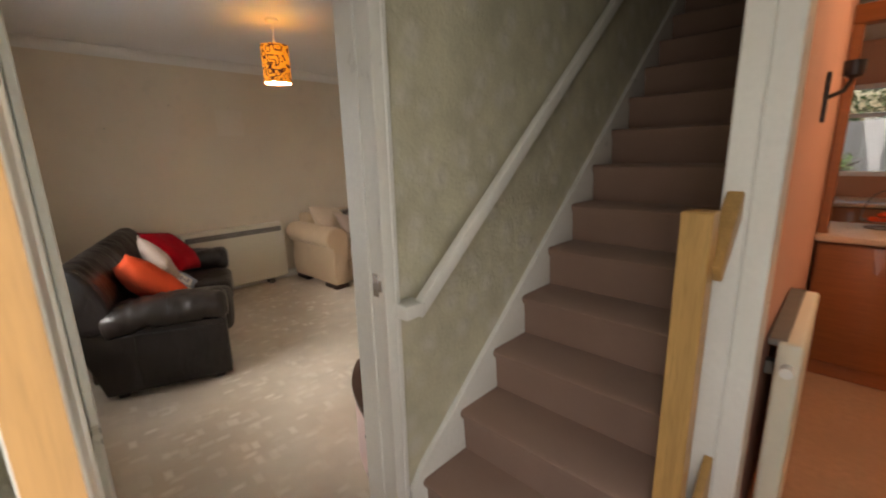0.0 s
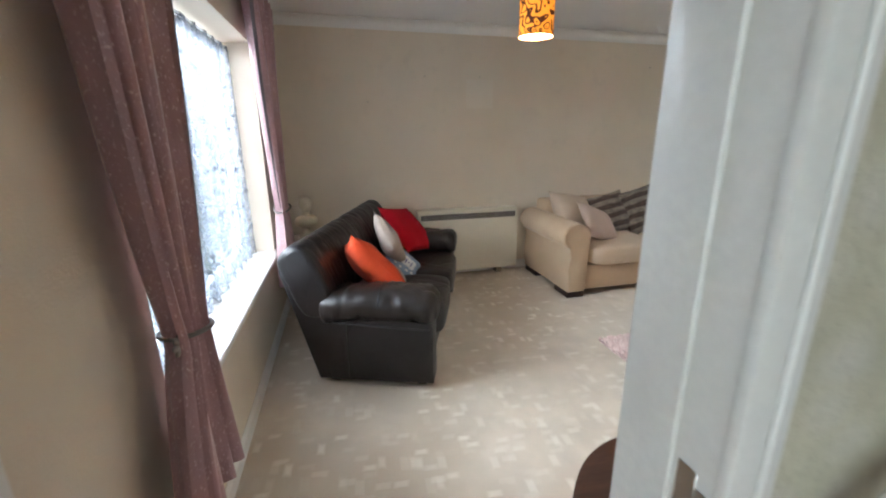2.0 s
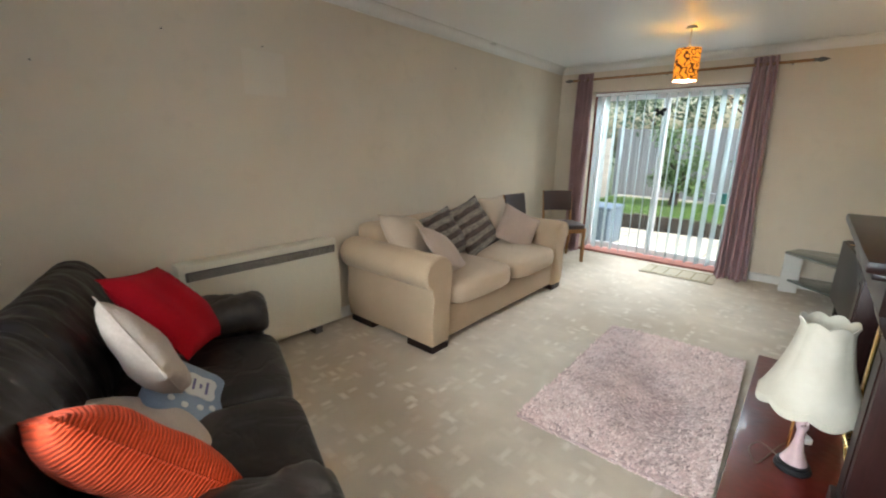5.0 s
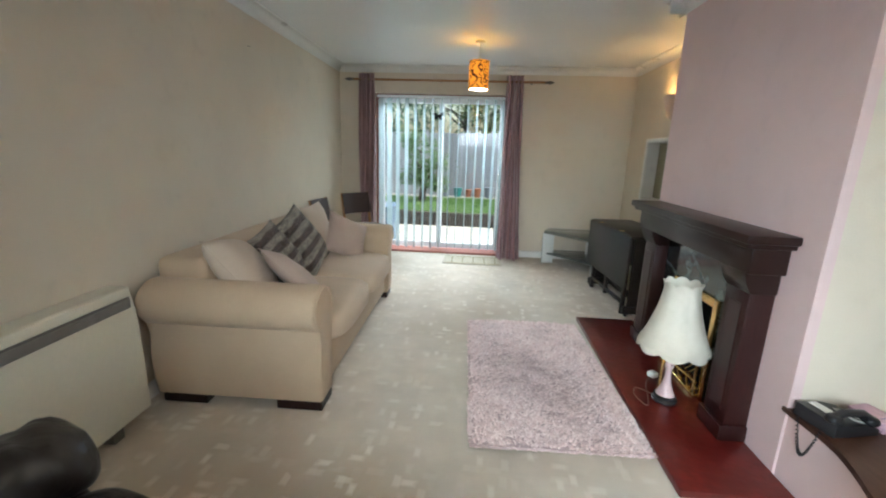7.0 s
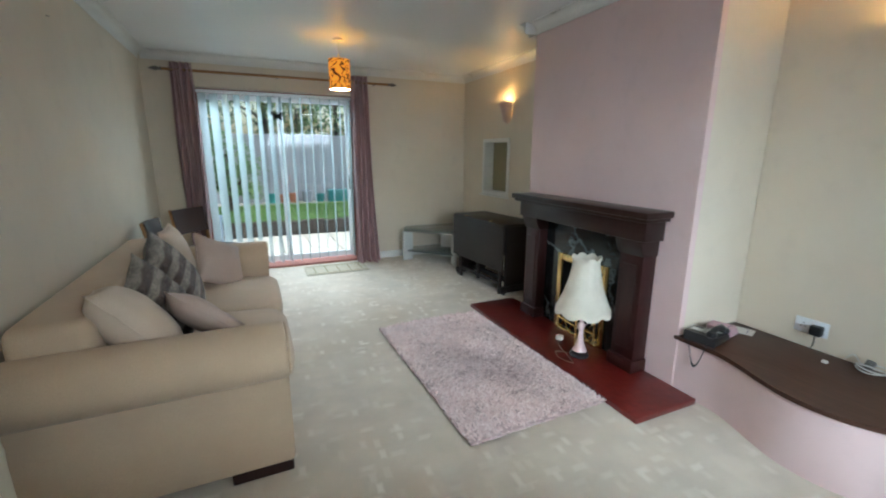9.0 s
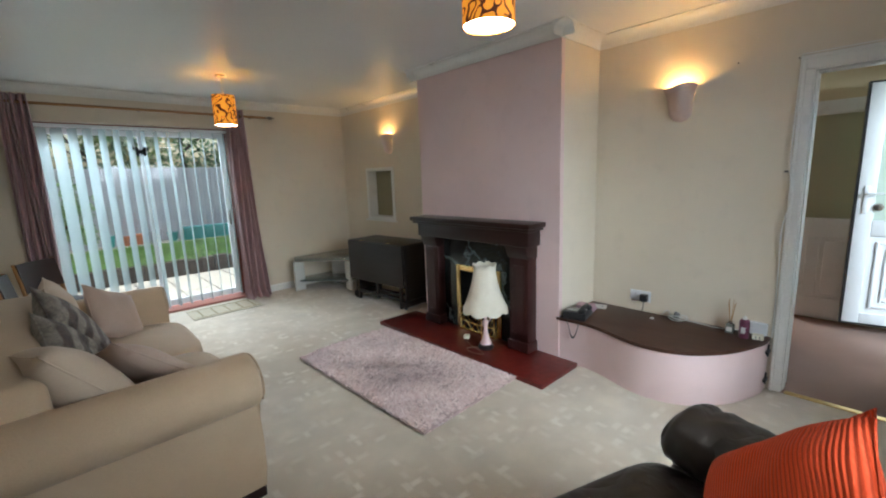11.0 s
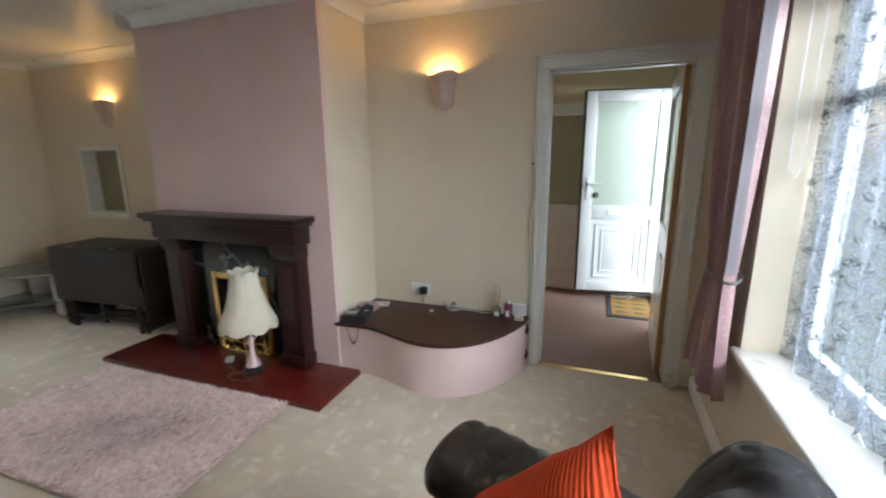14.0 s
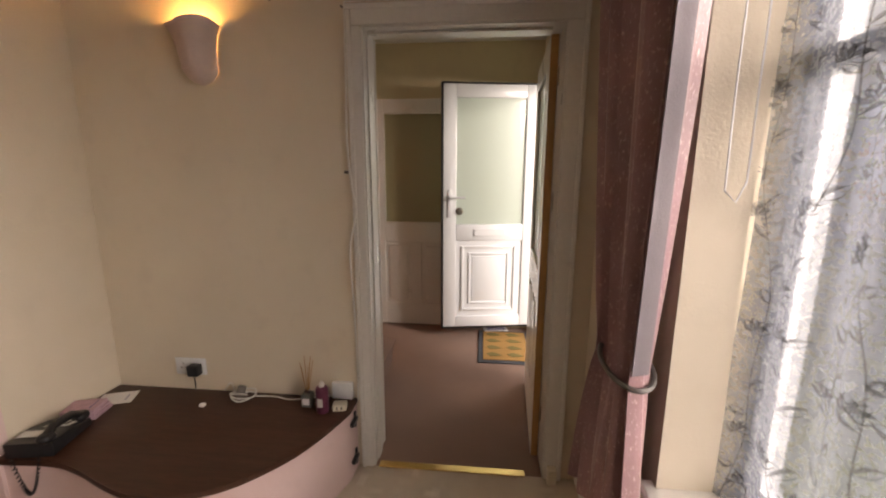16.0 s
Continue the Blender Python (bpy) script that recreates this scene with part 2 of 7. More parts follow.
def tube(bm, pts, r, seg=8, closed=False):
    """A round rod swept along points; r may be a number or one radius per point."""
    pts = [Vector(p) for p in pts]
    rs = r if isinstance(r, (list, tuple)) else [r] * len(pts)
    rings = []
    for i, p in enumerate(pts):
        a, b = pts[max(0, i - 1)], pts[min(len(pts) - 1, i + 1)]
        d = (b - a).normalized()
        up = Vector((0, 0, 1)) if abs(d.z) < 0.9 else Vector((1, 0, 0))
        u = d.cross(up).normalized()
        v = d.cross(u).normalized()
        rings.append([bm.verts.new(p + rs[i] * (math.cos(t) * u + math.sin(t) * v)) for t in (2 * math.pi * k / seg for k in range(seg))])
    for p, q in zip(rings, rings[1:]):
        for i in range(seg):
            j = (i + 1) % seg
            bm.faces.new((p[i], p[j], q[j], q[i]))
    bm.faces.new(list(reversed(rings[0])))
    bm.faces.new(rings[-1])
    return bm


def prism(bm, poly, h0, h1, m=I4, bev=0.0, seg=2):
    """A polygon in the local xy plane, drawn out from h0 to h1 along local z."""
    lo = [bm.verts.new(m @ Vector((x, y, h0))) for x, y in poly]
    hi = [bm.verts.new(m @ Vector((x, y, h1))) for x, y in poly]
    n = len(poly)
    caps = [bm.faces.new(list(reversed(lo))), bm.faces.new(hi)]
    for i in range(n):
        j = (i + 1) % n
        bm.faces.new((lo[i], lo[j], hi[j], hi[i]))
    if bev:
        es = {e for f in caps for e in f.edges}
        bmesh.ops.bevel(bm, geom=list(es), offset=bev, segments=seg, profile=0.5, affect="EDGES")
    return bm


YZ = Matrix(((0, 0, 1, 0), (1, 0, 0, 0), (0, 1, 0, 0), (0, 0, 0, 1)))   # local (x, y, z) lies at world (z -> x, x -> y, y -> z)
XZ = Matrix(((1, 0, 0, 0), (0, 0, 1, 0), (0, 1, 0, 0), (0, 0, 0, 1)))   # local (x, y, z) lies at world (x, z -> y, y -> z)


def sheet(bm, fn, nu, nv, thick=0.0):
    """A surface from fn(u, v) with u and v from 0 to 1; given a thickness along its normals by a second layer."""
    g = [[bm.verts.new(fn(i / nu, j / nv)) for j in range(nv + 1)] for i in range(nu + 1)]
    for i in range(nu):
        for j in range(nv):
            bm.faces.new((g[i][j], g[i + 1][j], g[i + 1][j + 1], g[i][j + 1]))
    if thick:
        bmesh.ops.recalc_face_normals(bm, faces=bm.faces)
        bmesh.ops.solidify(bm, geom=list(bm.faces), thickness=thick)
    return bm


def link(ob, parent):
    ob.parent = parent
    return ob


def part(name, bm, material, parent, label="", smooth=40, kind=""):
    """One mesh object under a thing or a part."""
    me = bpy.data.meshes.new(name)
    bmesh.ops.recalc_face_normals(bm, faces=bm.faces)
    bm.to_mesh(me)
    bm.free()
    me.materials.append(material)
    if smooth:
        me.shade_smooth()
        me.set_sharp_from_angle(angle=radians(smooth))
    ob = new(name, me)
    ob.parent = parent
    return tagged(ob, label, "", "", kind)


def thing(name, m, label, category, group="", kind=""):
    e = new(name)
    e.matrix_basis = m
    return tagged(e, label, category, group, kind)


def solo(name, bm, material, label, category, group="", kind="", m=I4, smooth=40):
    ob = part(name, bm, material, None, "", smooth)
    ob.matrix_basis = m
    return tagged(ob, label, category, group, kind)


def piece(name, me, parent, m):
    ob = new(name, me)
    ob.parent, ob.matrix_basis = parent, m
    return ob


def mesh_of(bm, name, material, smooth=0):
    me = bpy.data.meshes.new(name)
    bmesh.ops.recalc_face_normals(bm, faces=bm.faces)
    bm.to_mesh(me)
    bm.free()
    me.materials.append(material)
    if smooth:
        me.shade_smooth()
        me.set_sharp_from_angle(angle=radians(smooth))
    return me


def soft(bm, sx, sy, sz, p=3.0, n=10, m=I4, sag=0.0):
    """A stuffed block: a superellipsoid of half sizes sx, sy, sz; p sets how square it is."""
    def f(c, e):
        return math.copysign(abs(c) ** e, c)
    e = 2.0 / p
    rows = []
    for j in range(n + 1):
        b = -math.pi / 2 + math.pi * j / n
        rows.append([m @ Vector((sx * f(math.cos(b), e) * f(math.cos(a), e), sy * f(math.cos(b), e) * f(math.sin(a), e),
                                 sz * f(math.sin(b), e) - sag * math.cos(b) ** 2)) for a in (2 * math.pi * i / (3 * n) for i in range(3 * n))])
    vs = [[bm.verts.new(p_) for p_ in r] for r in rows[1:-1]]
    lo, hi = bm.verts.new(rows[0][0]), bm.verts.new(rows[-1][0])
    k = 3 * n
    for p_, q in zip(vs, vs[1:]):
        for i in range(k):
            bm.faces.new((p_[i], p_[(i + 1) % k], q[(i + 1) % k], q[i]))
    for i in range(k):
        bm.faces.new((lo, vs[0][(i + 1) % k], vs[0][i]))
        bm.faces.new((hi, vs[-1][i], vs[-1][(i + 1) % k]))
    return bm


def pillow(bm, w, h, d, n=14, wobble=0.012, seed=0.0):
    """A scatter cushion standing in the local xz plane: pinched corners, full middle."""
    for side in (1, -1):
        g = []
        for i in range(n + 1):
            row = []
            for j in range(n + 1):
                u, v = 2 * i / n - 1, 2 * j / n - 1
                pin = 1 - 0.07 * (1 - u * u) * abs(v) ** 3, 1 - 0.07 * (1 - v * v) * abs(u) ** 3
                t = max(0.0, (1 - abs(u) ** 2.6) * (1 - abs(v) ** 2.6)) ** 0.55
                k = noise.noise(Vector((u * 1.7 + seed, v * 1.7, side * 2.0 + seed)))
                row.append(bm.verts.new((w / 2 * u * pin[1], side * (d / 2 * t + wobble * k * t), h / 2 * v * pin[0] + wobble * 0.6 * k * t)))
            g.append(row)
        for i in range(n):
            for j in range(n):
                bm.faces.new((g[i][j], g[i + 1][j], g[i + 1][j + 1], g[i][j + 1]))
    bmesh.ops.remove_doubles(bm, verts=bm.verts, dist=0.0005)
    return bm


def holed(bm, u0, u1, z0, z1, d0, d1, holes, along="x", m=I4):
    """A wall from u0 to u1 and z0 to z1, thick from d0 to d1, cut by holes (ua, ub, za, zb)."""
    us = sorted({u0, u1, *[c for h in holes for c in h[:2]]})
    for a, b in zip(us, us[1:]):
        cut = sorted((h[2], h[3]) for h in holes if h[0] <= a + 1e-6 and h[1] >= b - 1e-6)
        z = z0
        for ca, cb in [*cut, (z1, z1)]:
            if ca - z > 1e-4:
                if along == "x":
                    bx(bm, a, d0, z, b, d1, ca, m=m)
                else:
                    bx(bm, d0, a, z, d1, b, ca, m=m)
            z = cb
    bmesh.ops.remove_doubles(bm, verts=bm.verts, dist=0.0001)
    return bm


# ---- structure ----
CEIL, FAR, BRX = 2.447, 6.20, -0.545
LEFT = pose(-3.635, 0, 0, 0, 0, 1.3)      # the long wall runs a little out of square


def structure(name, bm, material, label="", smooth=0):
    return solo(name, bm, material, label, "", "", "structure", smooth=smooth)


structure("floor", box(-3.95, -0.02, -0.12, 0.0, FAR, 0.0), M["carpet"], "beige sculpted carpet with paler blocks")
structure("floor_hall", box(0.0, -0.02, -0.12, 2.1, 1.45, -0.001), M["hall_carpet"], "rose-brown hall carpet")
structure("ceiling", box(-4.0, -0.3, CEIL, 0.17, FAR + 0.3, CEIL + 0.1), M["ceiling"], "white painted ceiling")
structure("ceiling_hall", box(0.172, -0.3, 2.42, 2.2, 1.10, 2.52), M["ceiling"], "white painted hall ceiling")
structure("wall_left", box(-0.2, -0.3, -0.1, 0.0, FAR + 0.3, CEIL, m=LEFT), M["wall"], "magnolia papered wall with picture nails")
structure("wall_patio", holed(bmesh.new(), -3.9, 0.17, -0.1, CEIL, FAR, FAR + 0.28, [(-3.32, -1.55, 0.02, 2.12)]), M["wall"], "magnolia wall round the patio door")
structure("wall_front", holed(bmesh.new(), -4.0, 2.2, -0.1, CEIL, -0.28, 0.0, [(-2.80, -0.75, 0.60, 2.06), (0.72, 1.66, 0.03, 2.12)]), M["wall"], "magnolia wall round the front window")
structure("wall_hall", holed(bmesh.new(), 0.0, 2.245, 0.0, CEIL, 0.0, 0.085, [(0.153, 0.9655, 0.0, 1.985)], "y"), M["wall"], "magnolia wall with a doorway")
structure("wall_stair", holed(bmesh.new(), 0.0, 6.2, -0.1, 4.9, 0.085, 0.17, [(0.153, 0.9655, -0.1, 1.985), (5.03, 5.57, 0.94, 1.56)], "y"), M["floral"], "embossed floral wallpaper on the stair wall")
structure("wall_alcove", holed(bmesh.new(), 3.80, FAR, 0.0, CEIL, 0.0, 0.085, [(5.03, 5.57, 0.94, 1.56)], "y"), M["wall"], "magnolia alcove wall with a hatch")
structure("chimney_breast", holed(bmesh.new(), 2.245, 3.80, 0.0, CEIL, BRX, BRX + 0.045, [(2.72, 3.36, 0.0, 0.62)], "y"), M["pink_wall"], "pink painted chimney breast")
cb = bmesh.new()
bx(cb, BRX + 0.046, 2.248, 0, 0.085, 2.30, CEIL)
structure("chimney_side", cb, M["wall"], "cream side of the chimney breast")
structure("chimney_side_far", box(BRX + 0.046, 3.74, 0, 0.085, 3.797, CEIL), M["wall"], "cream far side of the chimney breast")
structure("chimney_back", box(0.03, 2.30, 0, 0.085, 3.74, CEIL), M["wall"])
structure("wall_hall_back", box(1.87, -0.0, -0.1, 2.0, 1.45, 2.6), M["hall_wall"], "yellow cream hall wall")
structure("wall_kitchen", holed(bmesh.new(), 1.06, 2.0, -0.1, 2.6, 1.45, 1.55, [(1.09, 1.86, 0.0, 2.0)]), M["hall_wall"], "cream wall with the kitchen doorway")
structure("wall_stair_side", box(1.06, 1.551, -0.1, 1.09, 4.05, 4.9), M["floral"], "papered stair side wall")
structure("wall_stair_top", box(0.17, 4.85, 2.45, 1.06, 4.95, 4.9), M["floral"])
structure("wall_stair_upper", box(1.06, 4.051, 2.43, 1.09, 6.2, 4.9), M["floral"])
structure("floor_landing", box(0.17, 3.95, 2.44, 1.06, 4.85, 2.53), M["hall_carpet"])
structure("ceiling_stair", box(0.0, 1.0, 4.9, 2.0, 6.4, 5.0), M["ceiling"])
structure("ceiling_hall_end", box(1.062, 1.101, 2.42, 2.2, 1.46, 2.52), M["ceiling"])
structure("wall_landing", box(0.17, 1.0, 2.53, 2.0, 1.1, 4.9), M["floral"])
structure("wall_landing_side", box(1.06, 1.1, 2.53, 1.15, 1.551, 4.9), M["floral"])


def coving(name, length, m):
    """Plaster cove: a concave quarter between wall and ceiling, 0.07 m each way."""
    r = 0.072
    poly = [(0, -r - 0.012), (0.008, -r - 0.012), (0.008, -r)]
    poly += [(r - (r - 0.008) * math.cos(a) + 0.0, -(r - (r - 0.008) * math.sin(a)) + 0.0) for a in (math.pi / 2 * i / 6 for i in range(1, 6))]
    poly += [(r, -0.008), (r + 0.012, -0.008), (r + 0.012, 0), (0, 0)]
    return structure(name, prism(bmesh.new(), poly, 0, length, m), M["white"], "white plaster coving", 40)


def run(x, y, ang):
    """A coving pose: it runs along the direction ang and leans out to its left."""
    d = Vector((math.cos(radians(ang)), math.sin(radians(ang)), 0))
    n = Vector((-d.y, d.x, 0))
    return Matrix(((n.x, 0, d.x, x), (n.y, 0, d.y, y), (0, 1, 0, CEIL - 0.001), (0, 0, 0, 1)))


coving("trim_coving_left", 6.2, run(-3.778, 6.2, -88.7))
coving("trim_coving_far", 3.75, run(0.0, 6.198, 180))
coving("trim_coving_alcove", 2.40, run(-0.002, 3.80, 90))
coving("trim_coving_breast_far", 0.66, run(0.0, 3.80, 180) @ Matrix.Diagonal((-1, 1, 1, 1)))
coving("trim_coving_breast", 1.55 + 0.21, run(BRX - 0.001, 2.245 - 0.1, 90))
coving("trim_coving_breast_near", 0.66, run(0.0, 2.245, 180))
coving("trim_coving_hall_side", 2.245, run(-0.002, 0.0, 90))
coving("trim_coving_front", 3.64, run(-3.64, 0.002, 0))


def skirting(name, length, m, h=0.10, mat="white"):
    poly = [(0, 0), (0.016, 0), (0.016, h - 0.02), (0.010, h - 0.008), (0.004, h), (0, h)]
    q = m.copy()
    q.translation.z = 0.001
    return structure(name, prism(bmesh.new(), poly, 0, length, q), M[mat], "painted skirting board", 0)


skirting("baseboard_left", 6.2, run(-3.777, 6.2, -88.7), 0.09)
skirting("baseboard_far_a", 1.50, run(-0.002, 6.199, 180), 0.09)
skirting("baseboard_far_b", 0.40, run(-3.36, 6.199, 180), 0.09)
skirting("baseboard_front", 3.62, run(-3.63, 0.001, 0), 0.09)
skirting("baseboard_alcove", 2.4, run(-0.001, 3.80, 90), 0.09)


def architrave(name, x, y0, y1, top, side, w=0.068, t=0.02):
    """Moulded door trim round an opening in a wall that stands across x; side is the way it faces."""
    s = side
    for nm, a, b, z0, z1 in (("left", y0 - w, y0, 0, top), ("right", y1, y1 + 0.058, 0, top), ("head", y0 - w, y1 + 0.058, top, top + w)):
        bm = box(x, a, z0, x + s * t, b, z1, 0.006, 2)
        if nm == "head":
            bx(bm, x + s * t, a, z1 - 0.022, x + s * (t + 0.008), b, z1 - 0.002, 0.003)
        elif nm == "left":
            bx(bm, x + s * t, a + 0.002, z0, x + s * (t + 0.008), a + 0.022, z1 + w - 0.024, 0.003)
        else:
            bx(bm, x + s * t, b - 0.022, z0, x + s * (t + 0.008), b - 0.002, z1 + w - 0.024, 0.003)
        structure(name + "_" + nm, bm, M["white"], "white gloss moulded architrave", 30)


architrave("trim_door_living", -0.001, 0.158, 0.962, 1.975, -1, 0.08, 0.011)
architrave("trim_door_hall", 0.171, 0.158, 0.952, 1.975, 1, 0.08)
jb = bmesh.new()
bx(jb, -0.0, 0.154, 0.0, 0.17, 0.162, 1.969)
bx(jb, -0.0, 0.957, 0.0, 0.17, 0.9645, 1.969)
bx(jb, -0.0, 0.154, 1.969, 0.17, 0.962, 1.985)
bx(jb, 0.05, 0.949, 0.0, 0.11, 0.957, 1.969, 0.002)
bx(jb, 0.05, 0.206, 1.958, 0.11, 0.948, 1.969, 0.003)
structure("trim_door_lining", jb, M["white"], "white gloss door lining", 30)
structure("trim_threshold", box(-0.012, 0.24, 0.0, 0.03, 0.94, 0.008, 0.003), M["brass"], "brass threshold strip", 30)
kb = bmesh.new()
bx(kb, 1.062, 1.43, 0, 1.12, 1.57, 2.0, 0.004)
bx(kb, 1.00, 1.432, 0, 1.062, 1.449, 2.06, 0.005)
bx(kb, 1.122, 1.432, 1.995, 1.86, 1.449, 2.06, 0.005)
bx(kb, 1.84, 1.46, 0, 1.87, 1.57, 2.0, 0.004)
structure("trim_door_kitchen", kb, M["white"], "white gloss kitchen door lining", 30)
# ---- beige sofa ----


def beige_sofa():
    t = thing("sofa", pose(-2.695, 2.44, 0, 0, 0, 1.0), "beige chenille two-seat sofa with scroll arms along the wall", "sofa")
    L, D = 2.04, 0.93
    part("base", box(-D + 0.02, 0.14, 0.055, -0.035, L - 0.14, 0.30, 0.02, 2), M["sofa"], t)
    part("back", box(-D, 0.12, 0.10, -0.66, L - 0.12, 0.80, 0.05, 4), M["sofa"], t)
    for k in (0, 1):
        # scroll arm: panel with an outward roll on top, seen end-on at the front
        poly = [(0.03, 0.055), (0.20, 0.055), (0.205, 0.40), (0.21, 0.49)]
        poly += [(0.083 + 0.138 * math.cos(a), 0.575 + 0.122 * math.sin(a)) for a in (radians(d) for d in range(-18, 253, 15))]
        poly += [(0.035, 0.40), (0.018, 0.28), (0.022, 0.15)]
        if k:
            poly = [(L - y, z) for y, z in reversed(poly)]
        arm = part("arm", prism(bmesh.new(), poly, -D, 0.0, YZ, 0.018, 3), M["sofa"], t, "", 60)
        yc = 0.083 if not k else L - 0.083
        pts = [(0.004, yc + 0.126 * math.cos(a), 0.575 + 0.110 * math.sin(a)) for a in (radians(d) for d in range(-20, 221, 20))]
        part("piping", tube(bmesh.new(), pts, 0.005, 6), M["sofa"], arm)
        y0, y1 = (0.235, L / 2 - 0.006) if not k else (L / 2 + 0.006, L - 0.235)
        m = Matrix.Translation((-0.318, (y0 + y1) / 2, 0.38))
        bm = soft(bmesh.new(), 0.375, (y1 - y0) / 2 + 0.012, 0.095, 5.0, 12, m)
        for v in bm.verts:
            u, w = (v.co.x + 0.318) / 0.375, (v.co.y - (y0 + y1) / 2) / ((y1 - y0) / 2)
            if v.co.z > 0.38:
                v.co.z += 0.018 * (1 - u * u) * (1 - w * w) + 0.012 * noise.noise(Vector((v.co.x * 4, v.co.y * 4, 3)))
        part("seat_cushion", bm, M["seat_cloth"], t, "plump pale cushion", 70)
        for x in (-D + 0.03, -0.26):
            part("foot", box(x, 0.03 if not k else L - 0.20, 0.0, x + 0.25, 0.20 if not k else L - 0.03, 0.056, 0.005), M["mahogany"], t, "dark wood block foot")
    return t


beige_sofa()

# ---- leather sofa ----


def bolster(bm, prof, t0, t1, place, blunt=0.05, pucker=0.0, seed=0.0, cuts=40):
    """A stuffed roll: a closed smoothed profile swept from t0 to t1, with rounded ends and gathers in its cover."""
    ring = []
    k = len(prof)
    for i in range(k):
        p0, p1, p2, p3 = (Vector(prof[(i + d) % k]) for d in (-1, 0, 1, 2))
        for j in range(4):
            t = j / 4
            ring.append(0.5 * (2 * p1 + (p2 - p0) * t + (2 * p0 - 5 * p1 + 4 * p2 - p3) * t * t + (3 * p1 - p0 - 3 * p2 + p3) * t ** 3))
    c = sum(ring, Vector((0, 0))) / len(ring)
    rows = []
    for i in range(cuts + 1):
        u = -math.cos(math.pi * i / cuts)
        t = (t0 + t1) / 2 + (t1 - t0) / 2 * u
        d = (t1 - t0) / 2 * (1 - abs(u))
        e = 1.0 if d >= blunt else math.sqrt(max(0.0, 1 - (1 - d / blunt) ** 2))
        row = []
        for q in ring:
            r = q - c
            ln = r.length
            f = noise.noise(Vector((t * 19 + seed, q.x * 5, q.y * 5))) + 0.6 * noise.noise(Vector((t * 47 + seed, q.x * 9, q.y * 9)))
            push = pucker * (0.25 - abs(f))
            row.append(bm.verts.new(place(t, *(c + r * max(0.05, (ln - blunt * (1 - e) + push) / ln)))))
        rows.append(row)
    n = len(ring)
    for a, b in zip(rows, rows[1:]):
        for i in range(n):
            bm.faces.new((a[i], a[(i + 1) % n], b[(i + 1) % n], b[i]))
    bm.faces.new(list(reversed(rows[0])))
    bm.faces.new(rows[-1])
    bmesh.ops.recalc_face_normals(bm, faces=bm.faces)
    return bm


